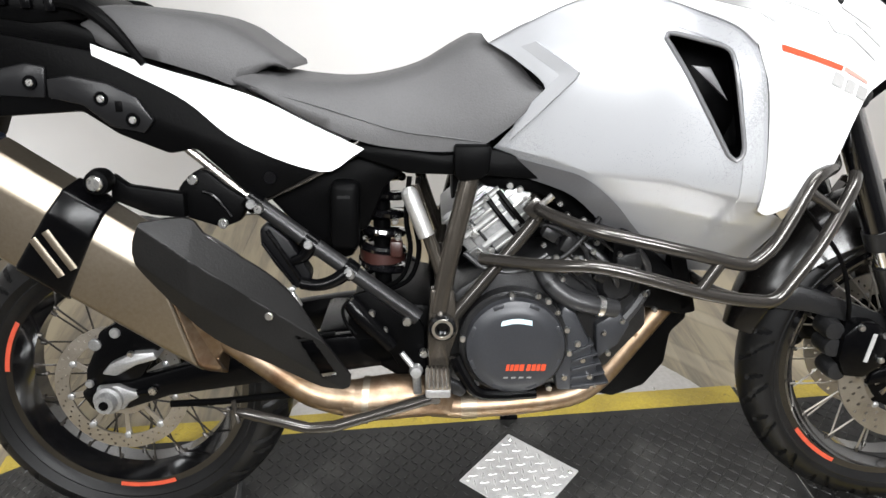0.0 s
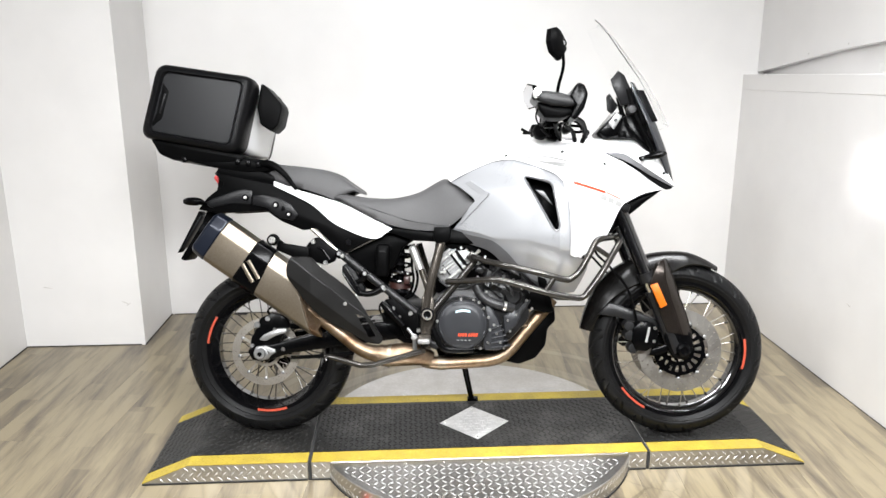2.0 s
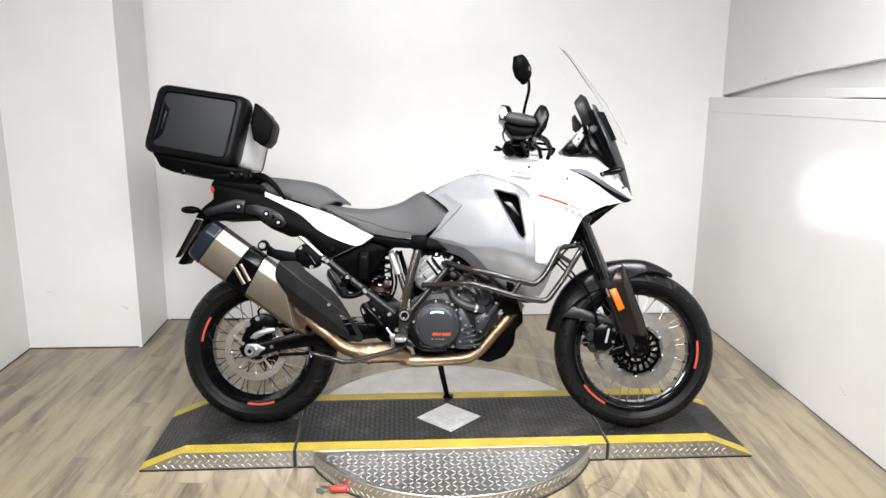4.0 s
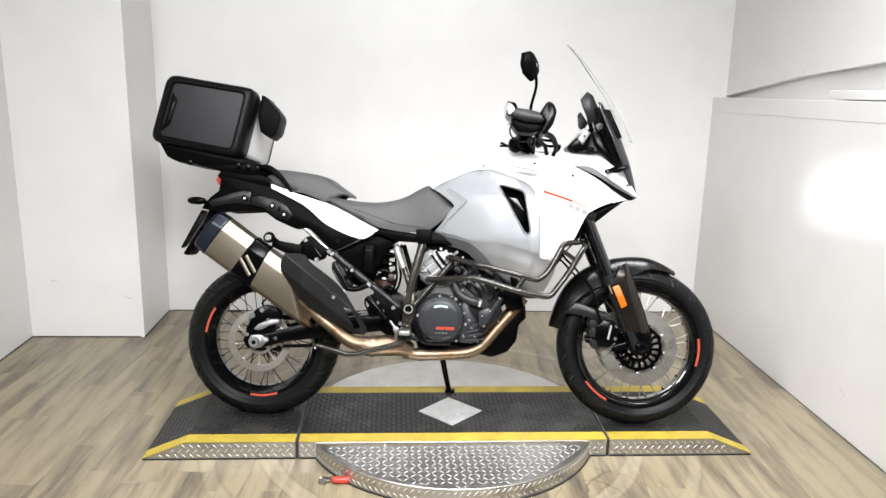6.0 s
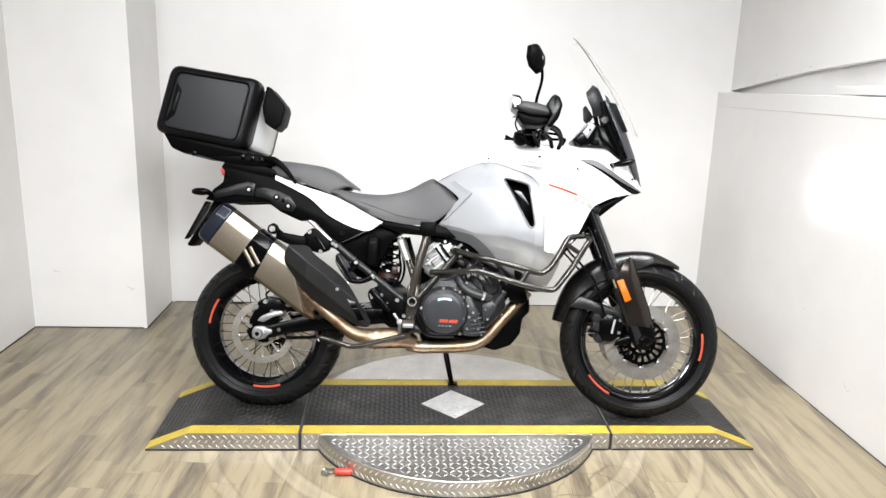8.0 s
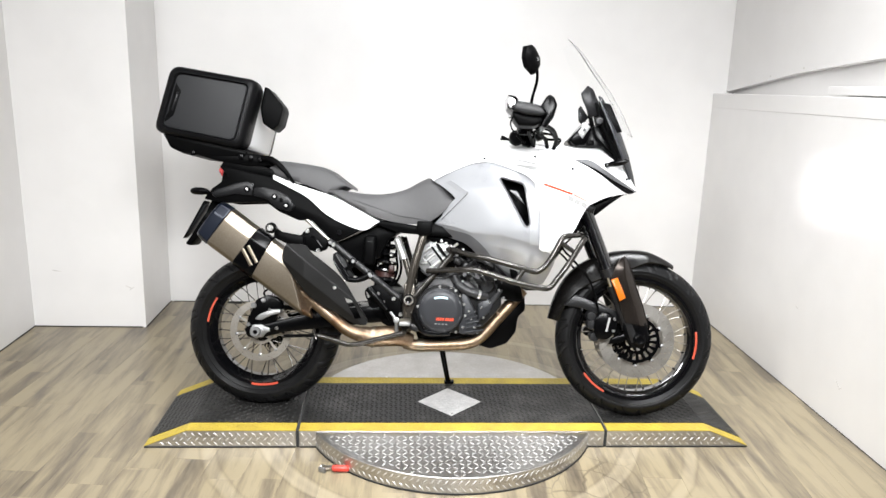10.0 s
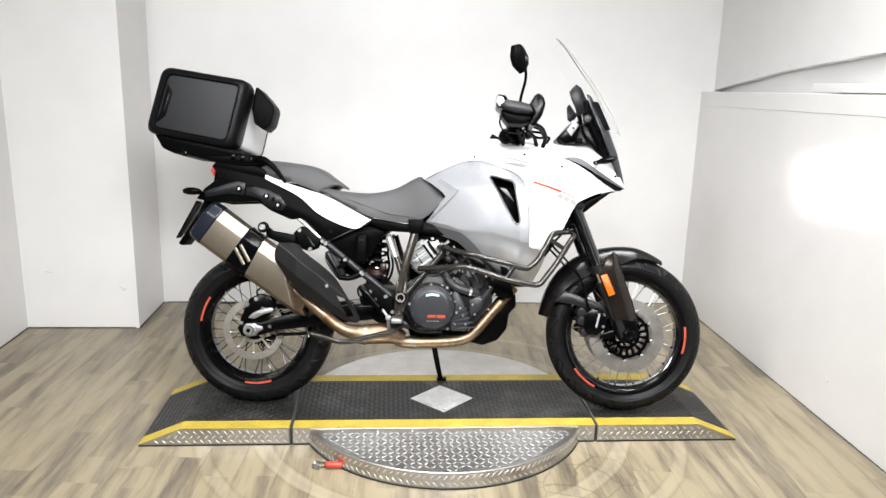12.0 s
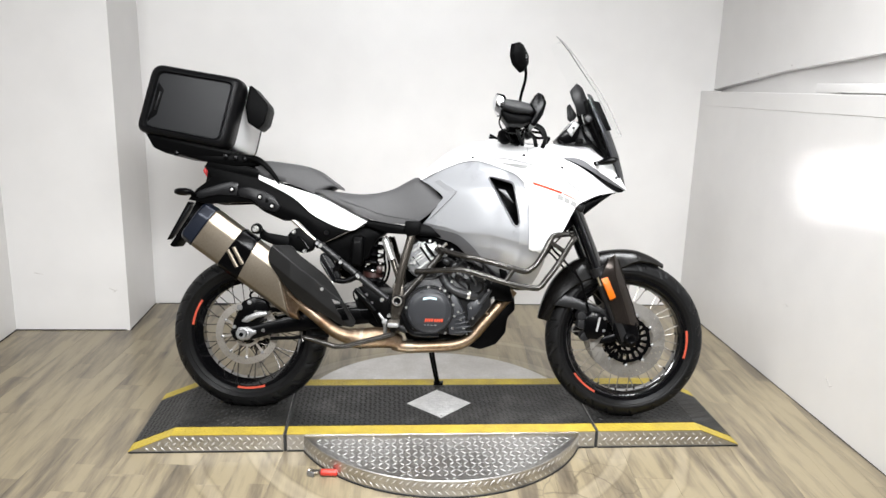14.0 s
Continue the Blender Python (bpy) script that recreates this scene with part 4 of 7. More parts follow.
    for name, pts in (("print", [(1.238, 0.905), (1.262, 0.896), (1.268, 0.914), (1.245, 0.925)]), ("print", [(1.268, 0.894), (1.290, 0.886), (1.296, 0.904), (1.274, 0.912)]), ("print", [(1.297, 0.883), (1.322, 0.873), (1.328, 0.892), (1.303, 0.901)]), ("print", [(1.108, 1.012), (1.132, 0.999), (1.165, 1.028), (1.112, 1.020)])):
        part(name, coons([pts[0], pts[1]], [pts[3], pts[2]], [pts[0], pts[3]], [pts[1], pts[2]], lifted(body, 0.0066), 10, 4, 0.001, flip=flip), PALE_PRINT, cheek, "pale grey graphic")
    for line, wide in (([(0.977, 1.052), (1.023, 1.061), (1.067, 1.053)], 0.005), ([(1.067, 1.053), (1.167, 1.030), (1.228, 1.010)], 0.006), ([(1.228, 1.008), (1.242, 0.987), (1.274, 0.982), (1.338, 0.940)], 0.006),
                       ([(1.105, 1.020), (1.150, 1.046), (1.185, 1.040)], 0.005), ([(1.262, 1.024), (1.331, 0.989)], 0.005), ([(1.290, 1.000), (1.352, 0.960)], 0.004)):
        part("graphic_line", coons([(u, w - wide / 2) for u, w in line], [(u, w + wide / 2) for u, w in line], [(line[0][0], line[0][1] - wide / 2), (line[0][0], line[0][1] + wide / 2)], [(line[-1][0], line[-1][1] - wide / 2), (line[-1][0], line[-1][1] + wide / 2)],
                                   lifted(body, 0.0068), 16, 3, 0.001, flip=flip, smooth=False), PALE_PRINT, cheek)
    part("print", coons([(1.022, 1.036), (1.101, 1.017)], [(1.022, 1.041), (1.121, 1.033)], [(1.022, 1.036), (1.022, 1.041)], [(1.101, 1.017), (1.121, 1.033)], lifted(body, 0.0068), 12, 4, 0.001, flip=flip), PALE_PRINT, cheek, "pale grey graphic")
    for u, w in ((0.905, 1.062), (1.108, 1.075), (1.262, 1.032), (1.505, 1.005)):
        b = bolt_head((u, body(u, w) - 0.005, w), 0.006, 0.003)
        for v in b.verts:
            v.co.y *= s
        part("fairing_screw", b, CAST_DARK, cheek)
    # grey lower edge of the side fairing
    part("lower_trim", coons([(0.700, 0.752), (0.800, 0.728), (0.850, 0.708), (0.900, 0.660), (0.945, 0.602), (1.00, 0.556), (1.06, 0.542)], [(0.700, 0.784), (0.815, 0.762), (0.861, 0.748), (0.915, 0.704), (0.960, 0.652), (1.005, 0.608), (1.06, 0.585)],
                             [(0.700, 0.752), (0.700, 0.784)], [(1.06, 0.542), (1.06, 0.585)], lambda u, w: creased(u, w) - 0.003, 40, 7, 0.006, flip=flip), UNDER_TRIM, side, "charcoal lower trim")
# dark filler between the panels: tank body and inner cowl
part("fuel_tank", loft([[Vector((u, h * math.cos(a), c + k * math.sin(a))) for a in (2 * math.pi * i / 20 for i in range(20))] for u, h, c, k in
                        ((0.70, 0.08, 0.87, 0.08), (0.80, 0.15, 0.89, 0.12), (0.95, 0.20, 0.86, 0.20), (1.08, 0.21, 0.86, 0.21), (1.20, 0.16, 0.92, 0.17), (1.35, 0.09, 0.99, 0.11), (1.46, 0.05, 1.0, 0.07))]), BLACK, bike, "dark inner tank and cowl")
part("headlight", prism([(1.44, 1.08), (1.472, 1.09), (1.545, 0.965), (1.50, 0.955), (1.42, 1.00)], -0.055, 0.055, 0.008), BLACK_SATIN, bike, "dark headlight")


# ---- seats
def seat_shape(rows, n=24):
    """rows: u, top, bottom, half width at the top, half width at the bottom."""
    rings = []
    line = resample([r for r in spline([(r[0], r[1], r[2]) for r in rows], 6)], 30)
    ht = [(r[0], r[3]) for r in rows]
    hb = [(r[0], r[4]) for r in rows]
    for u, t, b in line:
        a, c = interp(u, ht), interp(u, hb)
        half = [(c, b), (c + 0.004, b + 0.3 * (t - b)), (a + 0.3 * (c - a), b + 0.62 * (t - b)), (a * 0.97, b + 0.84 * (t - b)), (a * 0.80, b + 0.955 * (t - b)), (a * 0.4, b + 0.995 * (t - b)), (0, t)]
        ring = [Vector((u, -v, w)) for v, w in half] + [Vector((u, v, w)) for v, w in half[-2::-1]]
        rings.append(ring)
    return loft(rings)


seat = part("rider_seat", seat_shape([(0.258, 0.930, 0.905, 0.125, 0.13), (0.30, 0.922, 0.893, 0.135, 0.15), (0.38, 0.910, 0.850, 0.14, 0.16), (0.48, 0.908, 0.806, 0.135, 0.155), (0.575, 0.930, 0.788, 0.12, 0.14),
                                      (0.641, 0.967, 0.786, 0.112, 0.142), (0.685, 0.985, 0.795, 0.112, 0.150), (0.735, 0.958, 0.830, 0.120, 0.160), (0.790, 0.903, 0.884, 0.130, 0.168)]), SEAT, bike, "grey vinyl rider seat", sharp=80)
seam_pts = [(0.300, -0.1515, 0.896), (0.407, -0.1585, 0.8675), (0.54, -0.1520, 0.825), (0.62, -0.1445, 0.812), (0.687, -0.1515, 0.8035)]
part("seat_seam", tube(seam_pts, 0.0014, 6, 6), SEAT_SIDE, seat)
pillion = part("pillion_seat", seat_shape([(0.015, 1.028, 0.985, 0.10, 0.11), (0.06, 1.033, 0.962, 0.12, 0.135), (0.14, 1.026, 0.942, 0.13, 0.14), (0.225, 1.014, 0.916, 0.13, 0.14), (0.270, 0.998, 0.899, 0.125, 0.135), (0.302, 0.975, 0.918, 0.118, 0.128), (0.330, 0.955, 0.932, 0.112, 0.120), (0.356, 0.936, 0.924, 0.106, 0.110)]), SEAT, bike, "grey vinyl pillion seat", sharp=80)
part("seat_seam", tube([(0.074, -0.124, 0.985), (0.162, -0.130, 0.973), (0.227, -0.130, 0.952), (0.272, -0.130, 0.922)], 0.0014, 6, 6), SEAT_SIDE, pillion)
part("seat_base", prism([(0.480, 0.800), (0.62, 0.780), (0.71, 0.790), (0.80, 0.765), (0.80, 0.735), (0.70, 0.742), (0.56, 0.748), (0.46, 0.782)], -0.145, 0.145, 0.006), BLACK, bike, "black plastic seat base")

# ---- tail
for flip in (False, True):
    part("tail_panel", coons([(0.041, 0.950), (0.106, 0.920), (0.191, 0.876), (0.277, 0.806), (0.411, 0.754), (0.470, 0.782)], [(0.041, 0.968), (0.144, 0.932), (0.296, 0.886), (0.40, 0.835), (0.486, 0.792)],
                             [(0.041, 0.950), (0.041, 0.968)], [(0.470, 0.782), (0.486, 0.792)], lambda u, w: -0.148 - 0.012 * math.sin(max(0, min(1, (u - 0.04) / 0.45)) * math.pi), 30, 8, 0.005, flip=flip), WHITE, bike, "glossy white tail panel")
    rail = prism([(-0.189, 1.000), (0.035, 0.958), (0.187, 0.876), (0.274, 0.802), (0.408, 0.752), (0.312, 0.702), (0.276, 0.716), (0.196, 0.792), (0.149, 0.784), (0.066, 0.818), (0.009, 0.857), (-0.171, 0.846), (-0.249, 0.860), (-0.215, 0.905), (-0.150, 0.955)],
                 0.088 if flip else -0.140, 0.140 if flip else -0.088, 0.006)
    rail = part("tail_side_cover", rail, BLACK, bike, "matt black tail side cover")
    if not flip:
        pad = part("mount_pad", prism([(0.000, 0.918), (0.060, 0.905), (0.106, 0.882), (0.132, 0.842), (0.114, 0.820), (0.058, 0.832), (0.016, 0.868), (-0.04, 0.880), (-0.04, 0.912)], -0.149, -0.138, 0.004), DARK_GREY, rail, "dark grey luggage mount pad")
        part("pad_slot", box((0.012, 0.003, 0.018), (0.076, -0.149, 0.866), 0.001), BLACK, pad)
        pad = part("mount_pad", prism([(-0.218, 0.884), (-0.200, 0.898), (-0.111, 0.930), (-0.0725, 0.938), (-0.040, 0.932), (-0.046, 0.880), (-0.118, 0.884), (-0.20, 0.866)], -0.147, -0.138, 0.004), DARK_GREY, rail, "dark grey luggage mount pad")
        for u, w in ((-0.0664, 0.906), (0.0477, 0.879), (0.097, 0.8435)):
            part("bolt_well", lathe([(0.0075, -0.0035), (0.011, -0.0035), (0.0125, 0.0), (0.0075, 0.0)], (u, -0.149, w), 18, True), BLACK_SATIN, rail)
            part("tail_bolt", bolt_head((u, -0.149, w), 0.0068, 0.004), BOLT, rail)
        part("rubber_plug", lathe([(0.0, -0.005), (0.011, -0.005), (0.013, 0.0)], (0.320, -0.140, 0.742), 16), BLACK_GLOSS, rail)
part("under_tail", prism([(-0.185, 0.990), (0.20, 0.93), (0.30, 0.80), (0.20, 0.80), (0.0, 0.86), (-0.16, 0.86), (-0.20, 0.90)], -0.088, 0.088, 0.004), BLACK, bike)
part("tail_light", prism([(-0.205, 1.010), (-0.150, 0.985), (-0.185, 0.930), (-0.222, 0.985)], -0.05, 0.05, 0.008), RED_LENS, bike, "red tail light lens")
part("rear_mudguard", prism([(-0.215, 0.925), (-0.160, 0.945), (-0.225, 0.80), (-0.330, 0.660), (-0.352, 0.668), (-0.265, 0.81)], -0.055, 0.055, 0.006), BLACK, bike, "black rear mudguard and plate holder")
part("plate_bracket", prism([(-0.372, 0.690), (-0.362, 0.700), (-0.275, 0.850), (-0.285, 0.856)], -0.030, 0.030, 0.003), BLACK, bike)
part("number_plate", prism([(-0.356, 0.712), (-0.350, 0.709), (-0.274, 0.838), (-0.280, 0.842)], -0.026, 0.026, 0.002), DARK_GREY, bike, "dark plate seen edge on")
for s in (-1, 1):
    stem = part("rear_indicator", tube([(-0.18, s * 0.09, 0.875), (-0.21, s * 0.13, 0.880), (-0.235, s * 0.16, 0.886)], 0.008, 8, 4), BLACK, bike, "black rear indicator")
    head = loft([[Vector((u, s * 0.175 + 0.030 * k * math.cos(a), 0.890 + 0.016 * k * math.sin(a))) for a in (2 * math.pi * i / 14 for i in range(14))] for u, k in ((-0.290, 0.2), (-0.286, 0.6), (-0.272, 0.95), (-0.245, 1.0), (-0.225, 0.7), (-0.215, 0.3))])
    part("indicator_lens", head, BLACK_SATIN, stem)

# ---- muffler
axis0, axis1 = Vector((-0.190, -0.200, 0.772)), Vector((0.215, -0.165, 0.482))
along = (axis1 - axis0).normalized()
across = Vector((0, -1, 0)) - along * Vector((0, -1, 0)).dot(along)
across.normalize()
rise = across.cross(along).normalized()
if rise.z < 0:
    rise = -rise


def muffler_ring(t, kx=1.0, ky=1.0, shift=0.0, grow=0.0, shear=0.0):
    """Eight-sided section: x outward, y upward across the axis; shear slants the section back towards its top."""
    sec = [(-0.045, -0.076), (0.025, -0.086), (0.052, -0.068), (0.058, 0.042), (0.041, 0.086), (-0.020, 0.092), (-0.056, 0.055), (-0.060, -0.04)]
    c = axis0.lerp(axis1, t) + rise * shift
    return [c + across * (x * kx + math.copysign(grow, x)) + rise * (y * ky + math.copysign(grow, y)) - along * shear * y for x, y in sec]


def muffler_piece(rows):
    bm = loft([muffler_ring(*r) for r in rows])
    bmesh.ops.recalc_face_normals(bm, faces=bm.faces[:])
    return bevelled(bm, 0.006, 3, 20)


muffler = part("muffler", muffler_piece([(0.085,), (0.30,), (0.60, 1, 1, 0, 0, 0.5), (0.86, 1, 1, 0, 0, 1.15)]), TITAN, bike, "brushed steel faceted muffler", sharp=9)
part("muffler_cone", muffler_piece([(0.858, 0.985, 0.985, 0, 0, 1.15), (0.98, 0.64, 0.52, -0.026, 0, 0.9), (1.07, 0.44, 0.32, -0.030)]), HEATED, muffler, "heat-tinted muffler cone", sharp=9)
part("end_cap", muffler_piece([(-0.030, 0.80, 0.86), (-0.01, 0.94, 0.97), (0.088, 1.0, 1.0, 0, 0.002)]), BLUE_CAP, muffler, "dark blue-black muffler end cap", sharp=9)
part("outlet", tube([axis0 - along * 0.030, axis0 + along * 0.02], 0.030, 20, 1), BLACK, muffler)
band = part("muffler_strap", muffler_piece([(0.340, 1, 1, 0, 0.0035, 0.0), (0.42, 1, 1, 0, 0.0035, 0.06), (0.515, 1, 1, 0, 0.0035, 0.14)]), BLACK_SATIN, muffler, "black strap with two slanted slots")
for o in (-0.0125, 0.0125):
    d = (along * 0.90 - rise * 0.44).normalized()
    c = axis0.lerp(axis1, 0.425) + across * 0.0605 - rise * 0.012 + (along * 0.44 + rise * 0.90) * o
    slot = tube([c - d * 0.038, c + d * 0.038], 0.0070, 10, 1)
    for v in slot.verts:
        o = (v.co - c).dot(across)
        v.co -= across * o * 0.7
    part("strap_slot", slot, TITAN, band, "slot showing bare metal")
part("hanger_eye", lathe([(0.0, -0.02), (0.011, -0.02), (0.020, -0.018), (0.0225, 0.0), (0.020, 0.014), (0.0, 0.014)], (0.053, -0.205, 0.750), 24), BLACK, muffler)
part("hanger_bolt", bolt_head((0.053, -0.225, 0.750), 0.013, 0.008, 14), BOLT, muffler)
part("hanger_arm", prism([(0.060, 0.756), (0.085, 0.736), (0.178, 0.722), (0.178, 0.678), (0.118, 0.685), (0.055, 0.712)], -0.178, -0.155, 0.004), BLACK, bike, "black muffler hanger")
shield = coons([(0.112, 0.640), (0.126, 0.600), (0.223, 0.480), (0.317, 0.425), (0.396, 0.378), (0.440, 0.370)], [(0.128, 0.690), (0.192, 0.686), (0.226, 0.652), (0.334, 0.566), (0.397, 0.485), (0.455, 0.395)], [(0.112, 0.640), (0.116, 0.665), (0.128, 0.690)],
                [(0.440, 0.370), (0.452, 0.376), (0.455, 0.395)], lambda u, w: -0.258 + 0.045 * max(0, u - 0.2) / 0.25 + 0.95 * max(0, w + 0.78 * u - 0.785) + 0.35 * max(0, 0.715 - w - 0.78 * u), 110, 48, 0.007,
                hole=[(0.362, 0.480), (0.392, 0.470), (0.432, 0.398), (0.405, 0.395)])
part("heat_shield", shield, SHIELD, bike, "matt black heat shield")
part("shield_bolt", bolt_head((0.322, -0.236, 0.520), 0.007, 0.004), BOLT, bike)

# ---- exhaust pipes
part("tail_pipe", tube([(0.215, -0.165, 0.462), (0.255, -0.165, 0.432), (0.31, -0.165, 0.388), (0.365, -0.165, 0.346), (0.41, -0.16, 0.328), (0.45, -0.155, 0.322)], [0.026, 0.025, 0.025, 0.026, 0.030, 0.036], 20, 6), HEATED, bike, "heat-tinted exhaust pipe")
part("collector", tube([(0.43, -0.155, 0.315), (0.47, -0.15, 0.316), (0.53, -0.145, 0.320), (0.585, -0.14, 0.318), (0.63, -0.13, 0.300)], [0.036, 0.041, 0.043, 0.040, 0.030], 20, 6), HEATED, bike, "heat-tinted exhaust collector")
part("clamp_ring", lathe([(0.040, -0.006), (0.045, -0.006), (0.045, 0.006), (0.040, 0.006)], (0, 0, 0), 28, True), TITAN, bike).matrix_basis = Matrix.Translation((0.475, -0.15, 0.316)) @ Matrix.Rotation(radians(90), 4, "Z") @ Matrix.Rotation(radians(4), 4, "X")
part("header_pipe", tube([(0.60, -0.125, 0.292), (0.66, -0.115, 0.283), (0.78, -0.11, 0.288), (0.87, -0.10, 0.298), (0.925, -0.095, 0.330), (0.985, -0.085, 0.400), (1.05, -0.07, 0.475), (1.09, -0.06, 0.525)], 0.0245, 20, 7), HEATED, bike, "heat-tinted header pipe")
part("pipe_joint", tube([(0.655, -0.115, 0.2835), (0.685, -0.113, 0.284)], 0.0275, 20, 1), TITAN, bike)

# ---- frame, engine and running gear
def mirrored(bm):
    bmesh.ops.scale(bm, vec=(1, -1, 1), verts=bm.verts)
    bmesh.ops.reverse_faces(bm, faces=bm.faces[:])
    return bm


def both(name, build, mat, label=""):
    return [part(name, build(), mat, bike, label), part(name, mirrored(build()), mat, bike, label)]


def bolts(name, spots, v, parent, r=0.0062, h=0.006, mat=None):
    for u, w in spots:
        b = part(name, bolt_head((u, v, w), r, h), mat or BOLT, parent)
    return b


both("frame_tube", lambda: tube([(0.674, -0.150, 0.765), (0.655, -0.158, 0.69), (0.630, -0.166, 0.59), (0.614, -0.168, 0.50)], 0.0175, 18, 5), FRAME, "bronze-grey frame tube")
both("frame_plate", lambda: prism([(0.598, 0.545), (0.640, 0.545), (0.650, 0.47), (0.634, 0.42), (0.632, 0.345), (0.594, 0.345), (0.592, 0.45)], -0.178, -0.150, 0.006), FRAME, "bronze-grey footrest plate")
both("frame_brace", lambda: tube([(0.800, -0.150, 0.690), (0.770, -0.152, 0.645), (0.640, -0.166, 0.489)], 0.0125, 14, 3), BAR, "dark grey frame brace")
both("frame_link", lambda: tube([(0.568, -0.150, 0.728), (0.595, -0.158, 0.640), (0.622, -0.166, 0.560)], 0.0115, 12, 4), FRAME, "bronze-grey frame link")
both("frame_bracket", lambda: prism([(0.640, 0.752), (0.650, 0.738), (0.684, 0.742), (0.700, 0.752), (0.705, 0.800), (0.640, 0.800)], -0.176, -0.128, 0.006), BLACK, "black bracket over the frame tube")
part("fluid_reservoir", tube([(0.560, -0.166, 0.728), (0.562, -0.168, 0.720), (0.592, -0.174, 0.643)], [0.008, 0.0145, 0.0145], 16, 1), CAST_PALE, bike, "bright metal fluid reservoir")
both("subframe_tube", lambda: tube([(0.282, -0.136, 0.7025), (0.385, -0.142, 0.6235), (0.575, -0.148, 0.480)], 0.0148, 16, 1), CAST_DARK, "dark grey subframe tube")
for u, w in ((0.287, 0.6985), (0.383, 0.625), (0.452, 0.573)):
    both("subframe_lug", lambda: tube([(u - 0.010, -0.141, w + 0.0078), (u + 0.010, -0.142, w - 0.0078)], 0.0185, 16, 1), BLACK_SATIN, "black clamp round the tube")
    both("lug_bolt", lambda: bolt_head((u, -0.160, w), 0.0085, 0.006), CAST)
both("subframe_rod", lambda: tube([(0.172, -0.128, 0.796), (0.279, -0.132, 0.704)], 0.0075, 12, 1), STEEL, "bright steel subframe rod")
both("subframe_brace", lambda: tube([(0.300, -0.128, 0.698), (0.38, -0.130, 0.735), (0.475, -0.138, 0.785)], 0.005, 10, 3), BAR)
part("boss_ring", lathe([(0.014, -0.0235), (0.019, -0.0235), (0.019, -0.020), (0.014, -0.020)], (0.619, -0.180, 0.478), 24, True), STEEL, bike)
part("footrest_boss", lathe([(0.0, -0.012), (0.009, -0.012), (0.010, -0.022), (0.020, -0.022), (0.0245, -0.016), (0.0245, 0.02), (0.0, 0.02)], (0.619, -0.180, 0.478), 28), BLACK_GLOSS, bike, "black round footrest boss")
bolts("frame_bolt", [(0.555, 0.477), (0.585, 0.414), (0.455, 0.568), (0.300, 0.690)], -0.156, bike, 0.009, 0.008)
bolts("mount_bolt", [(0.491, 0.496), (0.513, 0.463), (0.460, 0.507)], -0.165, bike, 0.0075, 0.008)
part("mount_plate", prism([(0.455, 0.525), (0.49, 0.535), (0.56, 0.50), (0.588, 0.46), (0.588, 0.38), (0.54, 0.38), (0.50, 0.45)], -0.150, -0.135, 0.004), BLACK, bike)
part("brake_cylinder", tube([(0.452, -0.160, 0.518), (0.475, -0.165, 0.490), (0.528, -0.168, 0.432)], [0.015, 0.018, 0.013], 14, 3), BLACK_SATIN, bike, "black rear brake cylinder")
part("brake_hose", tube([(0.452, -0.162, 0.522), (0.440, -0.168, 0.505), (0.445, -0.17, 0.48), (0.462, -0.17, 0.458)], 0.0035, 8, 5), BLACK, bike)
part("pedal_joint", join_bm([lathe([(0.0, -0.014), (0.010, -0.012), (0.013, 0.0), (0.010, 0.010), (0.0, 0.012)], (0.571, -0.186, 0.392), 16), tube([(0.545, -0.180, 0.425), (0.571, -0.186, 0.392)], 0.0055, 8, 1), tube([(0.571, -0.186, 0.392), (0.573, -0.180, 0.345)], 0.008, 8, 1)]), CAST, bike, "pale cast brake pedal joint")
part("foot_lever", tube([(0.243, -0.205, 0.322), (0.262, -0.206, 0.320), (0.368, -0.208, 0.291), (0.378, -0.208, 0.2895), (0.420, -0.208, 0.2925), (0.432, -0.207, 0.2955), (0.605, -0.200, 0.345)], [0.006, 0.0105, 0.0105, 0.0105, 0.0105, 0.0105, 0.0105], 14, 1), BAR, bike, "dark steel centre-stand lever")
part("lever_tip", tube([(0.240, -0.205, 0.345), (0.243, -0.206, 0.322), (0.250, -0.215, 0.305)], 0.0045, 8, 3), BAR, bike)
for s in (-1, 1):
    peg = part("footrest", box((0.044, 0.080, 0.018), (0.610, s * 0.235, 0.390), 0.004), CAST, bike, "serrated cast footrest")
    for k in range(6):
        part("tooth", prism([(0.588 + 0.0074 * k, 0.398), (0.5954 + 0.0074 * k, 0.398), (0.5917 + 0.0074 * k, 0.406)], s * 0.235 - 0.041, s * 0.235 + 0.041), STEEL, peg)
    part("footrest_bracket", prism([(0.586, 0.388), (0.632, 0.388), (0.624, 0.358), (0.598, 0.352)], min(s * 0.17, s * 0.20), max(s * 0.17, s * 0.20), 0.004), CAST_DARK, peg)
    part("footrest_lug", prism([(0.632, 0.386), (0.650, 0.376), (0.662, 0.360), (0.652, 0.350), (0.636, 0.356), (0.620, 0.372)], min(s * 0.196, s * 0.212), max(s * 0.196, s * 0.212), 0.003), CAST_DARK, peg)
    part("footrest_pin", tube([(0.606, s * 0.19, 0.352), (0.606, s * 0.216, 0.346)], 0.009, 12, 1), BAR, peg)

